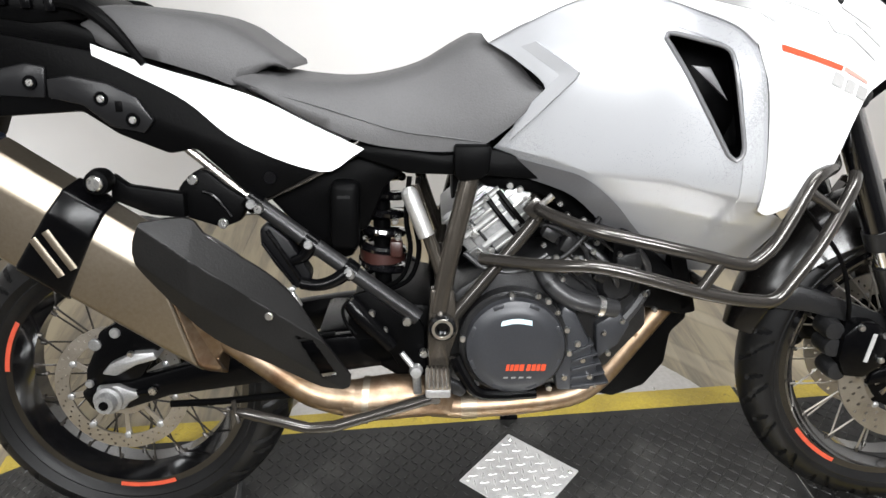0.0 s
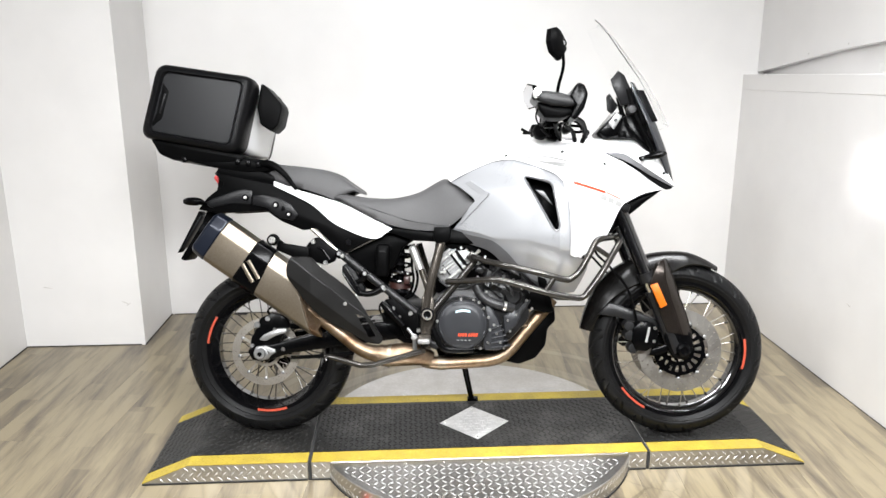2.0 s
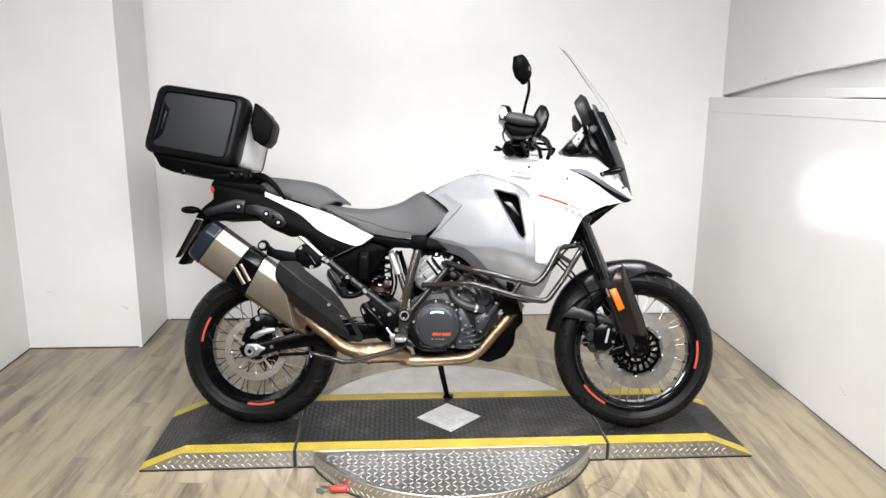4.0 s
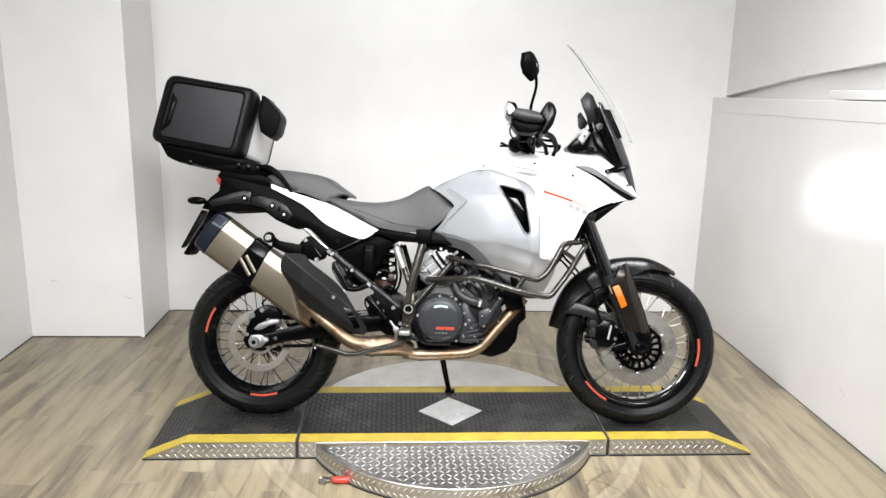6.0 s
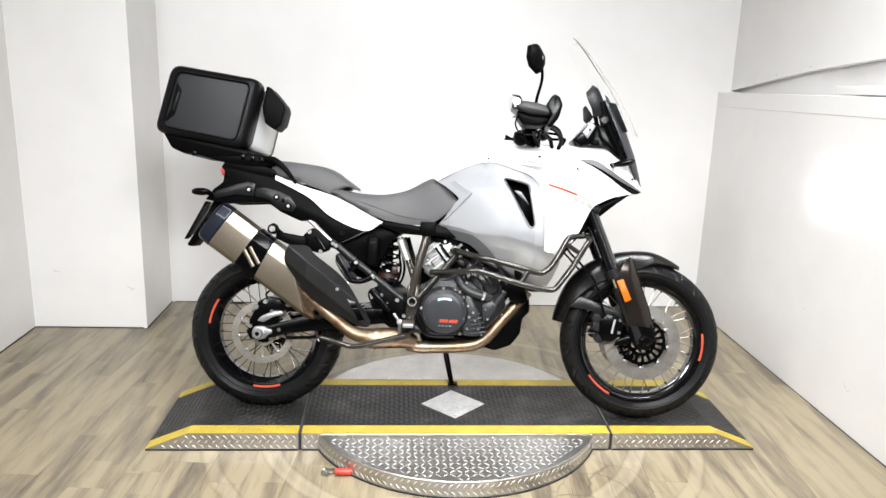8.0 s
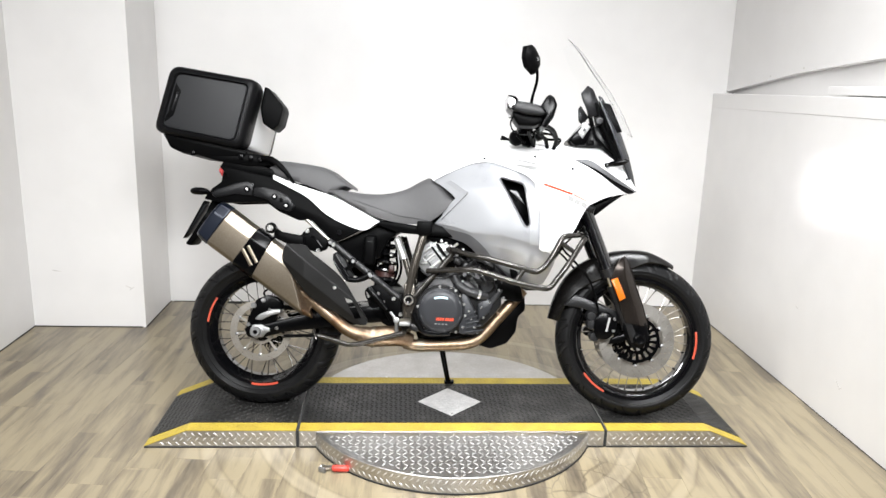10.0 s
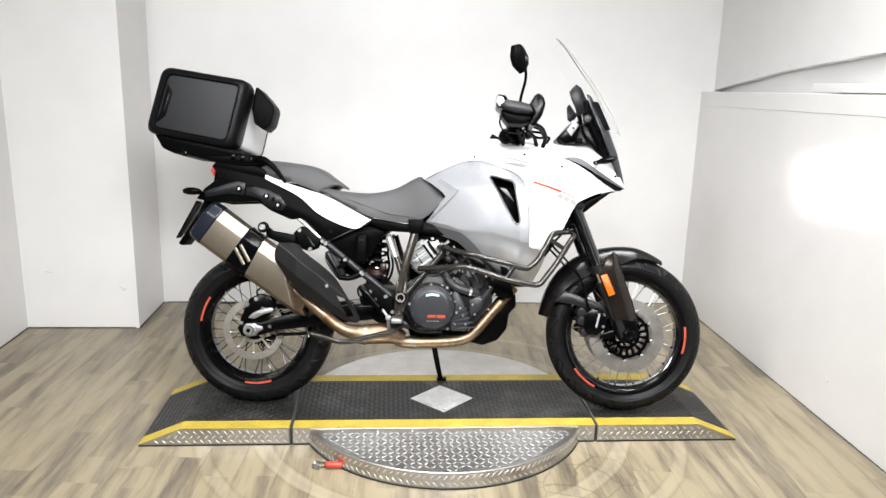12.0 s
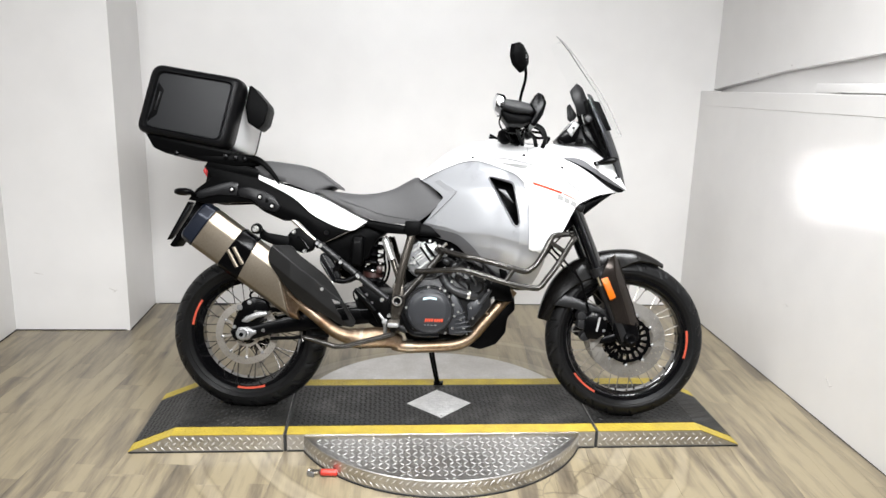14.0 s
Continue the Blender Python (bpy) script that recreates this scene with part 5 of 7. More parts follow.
# engine
engine = part("engine_block", prism([(0.60, 0.44), (0.64, 0.53), (0.70, 0.57), (0.80, 0.60), (0.90, 0.60), (0.99, 0.56), (1.00, 0.46), (0.93, 0.38), (0.88, 0.345), (0.68, 0.338), (0.61, 0.36)], -0.150, 0.150, 0.012), CAST_DARK, bike, "dark cast engine block")
part("clutch_rim", lathe([(0.0, 0.03), (0.100, 0.03), (0.100, -0.010), (0.096, -0.014), (0.0, -0.014)], (0.749, -0.170, 0.442), 64), CAST_DARK, engine)
cover = part("clutch_cover", lathe([(0.0, -0.012), (0.060, -0.012), (0.074, -0.010), (0.080, -0.006), (0.088, -0.003), (0.0905, 0.004), (0.0905, 0.03), (0.0, 0.03)], (0.750, -0.196, 0.441), 64), COVER, engine, "dark grey round clutch cover")
for k in range(8):
    a = radians(22.5 + 45 * k)
    m = box((0.020, 0.006, 0.010), (0, 0, 0), 0.002)
    bmesh.ops.transform(m, matrix=Matrix.Translation((0.750 + 0.082 * math.cos(a), -0.199, 0.441 + 0.082 * math.sin(a))) @ Matrix.Rotation(-a + radians(90), 4, "Y"), verts=m.verts)
    part("cover_lug", m, COVER, cover)
part("cover_badge", coons([(0.722, 0.486), (0.750, 0.491), (0.778, 0.487)], [(0.724, 0.495), (0.750, 0.500), (0.777, 0.496)], [(0.722, 0.486), (0.724, 0.495)], [(0.778, 0.487), (0.777, 0.496)], lambda u, w: -0.2085, 10, 3, 0.001), BLUE_PRINT, cover, "pale blue badge")
for k, (u0, u1) in enumerate(((0.732, 0.7375), (0.7395, 0.745), (0.747, 0.7545), (0.7565, 0.764), (0.769, 0.776), (0.778, 0.785), (0.787, 0.793), (0.795, 0.803))):
    part("cover_print", prism([(u0, 0.400), (u1, 0.4005), (u1 + 0.002, 0.4125), (u0 + 0.002, 0.412)], -0.2093, -0.2075), ORANGE, cover, "orange print on the cover")
for k in range(4):
    part("cover_mark", prism([(0.728 + 0.014 * k, 0.385), (0.736 + 0.014 * k, 0.385), (0.737 + 0.014 * k, 0.388), (0.729 + 0.014 * k, 0.388)], -0.2088, -0.2075), CAST, cover)
bolts("cover_bolt", [(0.743, 0.536), (0.809, 0.523), (0.826, 0.502), (0.844, 0.468), (0.656, 0.452), (0.815, 0.353), (0.843, 0.374), (0.875, 0.409), (0.889, 0.376), (0.790, 0.533), (0.850, 0.422), (0.68, 0.362), (0.865, 0.44)], -0.180, engine, 0.0062, 0.008)
part("side_case", prism([(0.83, 0.345), (0.893, 0.345), (0.905, 0.385), (0.885, 0.45), (0.86, 0.50), (0.835, 0.515), (0.82, 0.42)], -0.182, -0.14, 0.008), COVER, engine)
part("lower_cover_lip", tube([(0.640, -0.198, 0.425), (0.655, -0.200, 0.392), (0.680, -0.200, 0.355), (0.72, -0.196, 0.346), (0.79, -0.190, 0.347)], 0.011, 10, 5), BLACK_SATIN, engine, "black engine guard lip")


def tilted(size, at, deg, bevel, v):
    b = box(size, (0, 0, 0), bevel)
    bmesh.ops.transform(b, matrix=Matrix.Translation((at[0], v, at[1])) @ Matrix.Rotation(radians(deg), 4, "Y"), verts=b.verts)
    return b


# rear cylinder: a pale cast head, tilted back
head = part("rear_cylinder", tilted((0.122, 0.20, 0.114), (0.700, 0.650), -38, 0.007, 0.0), CAST, engine, "pale grey cast cylinder head")
tip = radians(38)
HE, HF = Vector((math.cos(tip), 0, math.sin(tip))), Vector((-math.sin(tip), 0, math.cos(tip)))
for d in (-0.030, 0.012, 0.046):
    part("fin", tilted((0.130, 0.210, 0.005), (0.700 + d * HF.x, 0.650 + d * HF.z), -38, 0.002, 0.0), CAST, head)
for o, l0, l1 in ((-0.034, -0.030, 0.052), (0.002, -0.046, 0.040), (0.036, -0.020, 0.058)):
    q = Vector((0.700, -0.110, 0.650)) + HF * o
    part("stud", tube([q + HE * l0, q + HE * l1], 0.0058, 10, 1), CAST_PALE, head, "bright long stud")
for o in (0.030, 0.054):
    q = Vector((0.700, -0.116, 0.650)) + HE * o
    part("hose", tube([q - HF * 0.052, q - HF * 0.01 + Vector((0, -0.008, 0)), q + HF * 0.035], 0.0050, 8, 4), BLACK, head, "black hose over the head")
face = part("head_face", tilted((0.138, 0.010, 0.086), (0.734, 0.653), -38, 0.004, -0.101), CAST, head, "pale ribbed side of the cylinder head")
for d in (-0.034, -0.012, 0.010, 0.032):
    q = Vector((0.734, 0, 0.653)) + HF * d
    part("face_rib", tilted((0.120, 0.006, 0.0055), (q.x, q.z), -38, 0.0015, -0.108), CAST_PALE, face)
for d in (-0.048, 0.018):
    q = Vector((0.734, 0, 0.653)) + HE * d
    part("face_rib", tilted((0.006, 0.007, 0.080), (q.x, q.z), -38, 0.0015, -0.108), CAST_DARK, face)
for d, e in ((-0.055, 0.030), (0.058, 0.030), (0.058, -0.030), (-0.052, -0.030), (0.0, 0.0)):
    q = Vector((0.734, -0.111, 0.653)) + HE * d + HF * e
    part("face_bolt", bolt_head(tuple(q), 0.0062, 0.006), BOLT, face)
part("head_plate", tilted((0.050, 0.012, 0.040), (0.722, 0.682), -38, 0.003, -0.104), CAST, head)
bolts("head_bolt", [(0.679, 0.630), (0.689, 0.597), (0.772, 0.692), (0.700, 0.700), (0.742, 0.722)], -0.118, head, 0.0068, 0.010)
part("cam_cover", tilted((0.075, 0.18, 0.04), (0.690, 0.735), -38, 0.010, 0.0), CAST_DARK, engine)
front_head = part("front_cylinder", tilted((0.13, 0.20, 0.11), (0.905, 0.600), 50, 0.010, 0.0), CAST_DARK, engine, "dark front cylinder")
for k in range(4):
    part("fin", tilted((0.14, 0.212, 0.006), (0.875 + 0.022 * k, 0.578 + 0.018 * k), 50, 0.002, 0.0), CAST_DARK, front_head)
bolts("head_bolt", [(0.832, 0.689), (0.846, 0.667), (0.872, 0.655), (0.886, 0.652), (0.80, 0.655), (0.902, 0.616), (0.805, 0.612)], -0.125, front_head, 0.006, 0.008)
part("coolant_hose", tube([(0.800, -0.150, 0.575), (0.818, -0.165, 0.548), (0.848, -0.172, 0.525), (0.895, -0.172, 0.510), (0.935, -0.160, 0.500)], 0.0175, 14, 5), HOSE, engine, "dark grey coolant hose")
part("hose_clip", tube([(0.898, -0.172, 0.5095), (0.908, -0.170, 0.507)], 0.0195, 16, 1), BOLT, engine, "bright hose clip")
part("hose_clip", tube([(0.812, -0.162, 0.556), (0.818, -0.165, 0.548)], 0.019, 16, 1), CAST_DARK, engine)
part("water_pump", lathe([(0.0, -0.02), (0.025, -0.02), (0.035, -0.008), (0.038, 0.02), (0.0, 0.02)], (0.935, -0.145, 0.545), 24), CAST_DARK, engine)
part("plug_cover", box((0.045, 0.03, 0.055), (0.945, -0.15, 0.605), 0.008), BLACK, engine)
part("radiator", tilted((0.03, 0.30, 0.24), (1.045, 0.60), -14, 0.005, 0.0), BLACK, bike, "black radiator")
part("radiator_shroud", prism([(0.94, 0.66), (1.05, 0.56), (1.09, 0.50), (1.06, 0.48), (0.97, 0.50), (0.92, 0.58)], -0.150, 0.150, 0.01), BLACK, bike)
part("skid_plate", prism([(0.88, 0.290), (0.965, 0.270), (1.03, 0.295), (1.068, 0.345), (1.075, 0.41), (1.105, 0.44), (1.100, 0.50), (1.05, 0.49), (1.00, 0.42), (0.95, 0.36), (0.88, 0.33)], -0.065, 0.12, 0.010), BLACK, bike, "black belly pan")
part("sump", prism([(0.64, 0.345), (0.88, 0.345), (0.90, 0.30), (0.86, 0.285), (0.66, 0.29)], -0.08, 0.12, 0.012), CAST_DARK, engine)
part("pipe_tab", box((0.012, 0.012, 0.045), (0.975, -0.105, 0.435), 0.003, Matrix.Rotation(radians(-60), 3, "Y")), HEATED, bike)
for k in range(5):
    part("case_rib", prism([(0.855, 0.352 + 0.017 * k), (0.925 - 0.008 * k, 0.362 + 0.019 * k), (0.925 - 0.008 * k, 0.367 + 0.019 * k), (0.855, 0.358 + 0.017 * k)], -0.188, -0.15, 0.0015), COVER, engine, "cast rib")
part("oil_cover", prism([(0.905, 0.40), (0.945, 0.43), (0.965, 0.47), (0.94, 0.495), (0.90, 0.47)], -0.165, -0.13, 0.006), COVER, engine, "grey cast cover")
for pts, r in (([(0.86, -0.150, 0.63), (0.90, -0.165, 0.60), (0.93, -0.165, 0.56), (0.94, -0.150, 0.52)], 0.006), ([(0.87, -0.140, 0.655), (0.93, -0.160, 0.640), (0.985, -0.150, 0.590), (1.0, -0.14, 0.54)], 0.0075),
               ([(0.95, -0.155, 0.47), (0.975, -0.150, 0.50), (1.0, -0.140, 0.53), (1.04, -0.12, 0.55)], 0.010), ([(0.66, -0.135, 0.60), (0.70, -0.150, 0.575), (0.76, -0.150, 0.570), (0.81, -0.145, 0.60)], 0.005)):
    part("engine_hose", tube(pts, r, 8, 5), HOSE, engine, "black rubber hose")
for k in range(4):
    part("cylinder_fin", tilted((0.085, 0.012, 0.005), (0.862 + 0.014 * k, 0.560 + 0.022 * k), 38, 0.0015, -0.156), CAST_DARK, engine, "thin cast cooling fin")
for u, w, du, dw in ((0.812, 0.640, 0.030, 0.022), (0.845, 0.622, 0.022, 0.034), (0.905, 0.560, 0.026, 0.020), (0.925, 0.520, 0.018, 0.026)):
    part("engine_boss", box((du, 0.030, dw), (u, -0.150, w), 0.005, Matrix.Rotation(radians(30), 3, "Y")), CAST_DARK, engine)
for pts in ([(0.79, -0.140, 0.655), (0.83, -0.158, 0.648), (0.87, -0.160, 0.618), (0.885, -0.158, 0.585)], [(0.80, -0.152, 0.585), (0.835, -0.165, 0.600), (0.875, -0.165, 0.640), (0.90, -0.150, 0.668)]):
    part("engine_pipe", tube(pts, 0.0045, 8, 5), CAST_DARK, engine, "thin dark pipe")
bolts("flange_bolt", [(0.822, 0.600), (0.858, 0.598), (0.888, 0.610), (0.915, 0.585), (0.812, 0.668), (0.868, 0.668)], -0.166, engine, 0.0055, 0.006)
part("sensor", tube([(0.858, -0.165, 0.585), (0.862, -0.185, 0.580)], 0.010, 12, 1), CAST_DARK, engine)
part("bracket", prism([(0.93, 0.60), (0.972, 0.61), (0.978, 0.585), (0.965, 0.560), (0.935, 0.565)], -0.168, -0.160, 0.003), CAST_DARK, engine)
bolts("engine_bolt", [(0.935, 0.605), (0.968, 0.575), (0.915, 0.455), (0.948, 0.478), (0.902, 0.352), (0.925, 0.415), (0.985, 0.53), (0.77, 0.590), (0.835, 0.560), (1.005, 0.50)], -0.168, engine, 0.0052, 0.006)
# airbox, battery tray, shock and hoses between the frame and the seat
part("air_box", prism([(0.66, 0.745), (0.85, 0.735), (0.93, 0.64), (0.90, 0.62), (0.80, 0.70), (0.70, 0.715)], -0.11, 0.11, 0.01), BLACK, bike)
part("under_seat_box", prism([(0.305, 0.700), (0.40, 0.745), (0.475, 0.775), (0.56, 0.75), (0.52, 0.72), (0.485, 0.64), (0.40, 0.60), (0.345, 0.655)], -0.105, 0.115, 0.008), BLACK, bike, "black under-seat box")
part("battery_box", prism([(0.40, 0.74), (0.468, 0.74), (0.468, 0.60), (0.445, 0.555), (0.40, 0.545), (0.345, 0.56), (0.33, 0.60)], -0.005, 0.06, 0.01), BLACK, bike, "black battery box")
part("throttle_body", prism([(0.64, 0.74), (0.90, 0.70), (0.92, 0.60), (0.80, 0.54), (0.64, 0.54)], -0.03, 0.07, 0.01), BLACK, bike, "black throttle body")
part("canister", box((0.052, 0.045, 0.125), (0.447, -0.128, 0.672), 0.014, Matrix.Rotation(radians(2), 3, "Y"), 3), BLACK, bike, "black rounded canister")
part("canister_mark", box((0.022, 0.001, 0.005), (0.447, -0.1512, 0.708)), CAST_DARK, bike)
coil = [(0.506 + 0.040 * math.cos(a), -0.035 + 0.040 * math.sin(a), 0.722 - 0.0036 * k) for k, a in enumerate(2 * math.pi * i / 10 for i in range(56))]
part("shock_spring", tube(coil, 0.0085, 8, 2), BLACK_GLOSS, bike, "black shock spring")
part("shock_body", tube([(0.506, -0.035, 0.76), (0.506, -0.035, 0.48)], 0.017, 16, 1), BLACK, bike)
part("spring_seat", tube([(0.506, -0.035, 0.585), (0.506, -0.035, 0.560)], 0.044, 20, 1), DARK_RED, bike, "dark red spring collar")
part("spring_knob", box((0.024, 0.03, 0.032), (0.535, -0.080, 0.595), 0.006), DARK_RED, bike)
for k, (du, dv) in enumerate(((0.010, 0.0), (0.026, -0.006))):
    part("hose", tube([(0.552 + du, -0.100 + dv, 0.735), (0.545 + du, -0.108 + dv, 0.66), (0.552 + du, -0.110 + dv, 0.60), (0.535 + du, -0.105 + dv, 0.545), (0.49 + du, -0.09 + dv, 0.515)], 0.0048, 8, 5), BLACK, bike, "black rubber hose")
bolts("clip_bolt", [(0.535, 0.655), (0.54, 0.625)], -0.115, bike, 0.0065, 0.006)
part("pivot_plate", prism([(0.50, 0.51), (0.60, 0.50), (0.63, 0.36), (0.56, 0.34), (0.46, 0.40), (0.44, 0.47)], -0.135, 0.135, 0.01), BLACK, bike)
part("exhaust_valve_box", prism([(0.188, 0.752), (0.170, 0.736), (0.158, 0.719), (0.160, 0.690), (0.176, 0.672), (0.233, 0.654), (0.268, 0.668), (0.282, 0.705), (0.2445, 0.731), (0.217, 0.756), (0.202, 0.760)], -0.155, -0.115, 0.008), BLACK, bike, "black exhaust bracket")
bolts("bracket_bolt", [(0.190, 0.742), (0.236, 0.664)], -0.156, bike, 0.009, 0.006)
part("bracket_rib", tube([(0.205, -0.156, 0.722), (0.226, -0.157, 0.712), (0.252, -0.156, 0.676)], 0.004, 8, 4), BLACK_SATIN, bike)
motor = part("valve_motor", prism([(0.296, 0.652), (0.312, 0.662), (0.345, 0.634), (0.384, 0.566), (0.378, 0.540), (0.352, 0.538), (0.318, 0.585), (0.296, 0.622)], -0.150, -0.108, 0.007), CASE, bike, "black exhaust valve motor")
part("motor_rib", tube([(0.310, -0.152, 0.650), (0.337, -0.153, 0.606), (0.366, -0.152, 0.556)], 0.0045, 8, 3), BLACK_SATIN, motor)
part("motor_rib", tube([(0.300, -0.151, 0.626), (0.326, -0.152, 0.588), (0.352, -0.151, 0.548)], 0.0035, 8, 3), BLACK_SATIN, motor)
part("motor_bracket", join_bm([tube([(0.452, -0.152, 0.573), (0.425, -0.156, 0.556), (0.395, -0.156, 0.548), (0.366, -0.152, 0.551)], [0.014, 0.012, 0.011, 0.012], 12, 3), tube([(0.384, -0.150, 0.620), (0.374, -0.152, 0.602), (0.352, -0.150, 0.592)], [0.014, 0.011, 0.009], 12, 3)]), BLACK_SATIN, motor, "black curved motor bracket")
clip_bars = []
for size, at, deg in (((0.008, 0.014, 0.036), (0.339, 0.527), -28), ((0.009, 0.014, 0.034), (0.353, 0.520), -28), ((0.022, 0.012, 0.009), (0.344, 0.537), -28), ((0.018, 0.012, 0.008), (0.348, 0.516), -28)):
    clip_bars.append(box(size, (at[0], -0.150, at[1]), 0.002, Matrix.Rotation(radians(deg), 3, "Y")))
part("cable_clip", join_bm(clip_bars), CAST_PALE, bike, "bright cable clip")

# swingarm, rear brake, axle
both("swingarm", lambda: prism([(-0.070, 0.328), (-0.03, 0.345), (0.03, 0.352), (0.12, 0.378), (0.24, 0.410), (0.40, 0.435), (0.58, 0.455), (0.60, 0.40), (0.50, 0.375), (0.36, 0.355), (0.22, 0.335), (0.10, 0.318), (0.02, 0.292), (-0.05, 0.288)], -0.135, -0.100, 0.009), BLACK_SATIN, "black cast swingarm")
part("swingarm_bridge", box((0.10, 0.20, 0.06), (0.43, 0, 0.405), 0.012), BLACK_SATIN, bike)
part("chain_guard", prism([(0.08, 0.43), (0.30, 0.42), (0.50, 0.44), (0.50, 0.43), (0.30, 0.405), (0.10, 0.41)], -0.125, -0.095, 0.003), BLACK, bike)
axle = part("rear_axle_nut", lathe([(0.009, -0.022), (0.017, -0.022), (0.019, -0.018), (0.020, -0.006), (0.027, -0.004), (0.027, 0.006), (0.0, 0.006), (0.0, -0.012), (0.009, -0.012)], (-0.010, -0.150, 0.320), 24), CAST, bike, "bright rear axle nut")
part("axle_hole", lathe([(0.0, -0.002), (0.0086, -0.002), (0.0086, 0.004), (0.0, 0.004)], (-0.010, -0.1728, 0.320), 16), BLACK, axle)
part("axle_block", prism([(-0.038, 0.302), (-0.032, 0.344), (0.008, 0.348), (0.028, 0.338), (0.045, 0.334), (0.045, 0.322), (0.026, 0.312), (0.014, 0.296), (-0.02, 0.292)], -0.146, -0.130, 0.004), CAST, axle, "pale cast axle block")
part("chain_adjuster", tube([(0.030, -0.139, 0.328), (0.075, -0.139, 0.334)], 0.0065, 10, 1), BLACK_SATIN, bike)
bolts("adjuster_bolt", [(0.072, 0.335)], -0.142, bike, 0.008, 0.006)
cal = part("rear_caliper", prism([(-0.022, 0.368), (-0.004, 0.390), (0.045, 0.412), (0.082, 0.414), (0.088, 0.398), (0.045, 0.386), (0.006, 0.364)], -0.142, -0.090, 0.006), CAST, bike, "pale cast rear brake caliper")
part("caliper_hanger", prism([(-0.062, 0.325), (-0.055, 0.372), (-0.036, 0.410), (-0.022, 0.448), (0.022, 0.470), (0.072, 0.462), (0.095, 0.425), (0.060, 0.372), (0.035, 0.335), (0.010, 0.288), (-0.035, 0.286)], -0.128, -0.100, 0.006), BLACK_SATIN, cal, "black caliper hanger")
for u, w, r in ((-0.030, 0.425, 0.012), (0.010, 0.448, 0.010), (-0.050, 0.345, 0.008)):
    part("hanger_bolt", bolt_head((u, -0.129, w), r, 0.006), CAST, cal)
part("caliper_bolt", bolt_head((0.040, -0.144, 0.412), 0.006, 0.006), BOLT, cal)
part("caliper_body", prism([(-0.02, 0.425), (0.03, 0.460), (0.085, 0.455), (0.09, 0.43), (0.02, 0.41)], -0.12, -0.07, 0.006), CAST_DARK, cal)
part("rear_brake_hose", tube([(0.02, -0.115, 0.455), (0.01, -0.12, 0.48), (0.06, -0.125, 0.505), (0.13, -0.125, 0.46), (0.26, -0.128, 0.43), (0.42, -0.135, 0.445)], 0.0042, 8, 5), BLACK, bike)
part("rear_sprocket", ring_plate(0.06, 0.10, 0.085, 0.092, REAR, 84, 3, lambda i, k: i == 2 and k % 2 == 0), BLACK_SATIN, bike, "dark rear sprocket")
part("lower_link", tube([(0.10, -0.132, 0.302), (0.20, -0.134, 0.308), (0.34, -0.136, 0.322)], 0.007, 10, 3), BLACK, bike)
# side stand
part("side_stand", tube([(0.745, 0.125, 0.30), (0.757, 0.145, 0.22), (0.780, 0.215, 0.10), (0.788, 0.250, 0.062)], [0.016, 0.013, 0.012, 0.011], 12, 3), BLACK_SATIN, bike, "black side stand")
part("stand_foot", box((0.044, 0.034, 0.010), (0.792, 0.258, 0.058), 0.003, Matrix.Rotation(radians(12), 3, "X")), BLACK_SATIN, bike)

# crash bars
for s in (-1, 1):
    U = [(0.782, 0.160, 0.695), (0.80, 0.19, 0.686), (0.86, 0.245, 0.672), (0.93, 0.272, 0.660), (1.03, 0.280, 0.638), (1.112, 0.272, 0.617), (1.140, 0.268, 0.625), (1.168, 0.262, 0.652), (1.196, 0.256, 0.700), (1.222, 0.248, 0.750), (1.245, 0.235, 0.762), (1.285, 0.190, 0.765), (1.32, 0.12, 0.768)]
    Lo = [(0.690, 0.160, 0.597), (0.74, 0.20, 0.602), (0.80, 0.245, 0.609), (0.870, 0.272, 0.615), (0.95, 0.280, 0.598), (1.05, 0.280, 0.570), (1.140, 0.272, 0.553), (1.178, 0.268, 0.556), (1.205, 0.264, 0.588), (1.250, 0.252, 0.650), (1.300, 0.226, 0.728), (1.318, 0.20, 0.752)]
    bar = part("crash_bar", tube([(a, s * b, c) for a, b, c in U], 0.0115, 14, 4), BAR, bike, "dark grey tubular crash bar")
    part("lower_tube", tube([(a, s * b, c) for a, b, c in Lo], 0.0115, 14, 4), BAR, bar)
    part("strut", tube([(1.075, s * 0.278, 0.626), (1.042, s * 0.280, 0.574)], 0.010, 12, 1), BAR, bar)
    part("strut", tube([(1.215, s * 0.252, 0.735), (1.278, s * 0.238, 0.695)], 0.009, 12, 1), BAR, bar)
    part("cross_link", tube([(1.13, s * 0.272, 0.553), (1.10, s * 0.20, 0.545), (1.09, s * 0.08, 0.54)], 0.010, 12, 3), BAR, bar)
    part("bar_clamp", box((0.035, 0.035, 0.035), (0.783, s * 0.158, 0.690), 0.005, Matrix.Rotation(radians(40), 3, "Y")), BAR, bar)
    part("bar_bolt", tube([(0.783, s * 0.175, 0.69), (0.81, s * 0.178, 0.715)], 0.006, 10, 1), BOLT, bar)

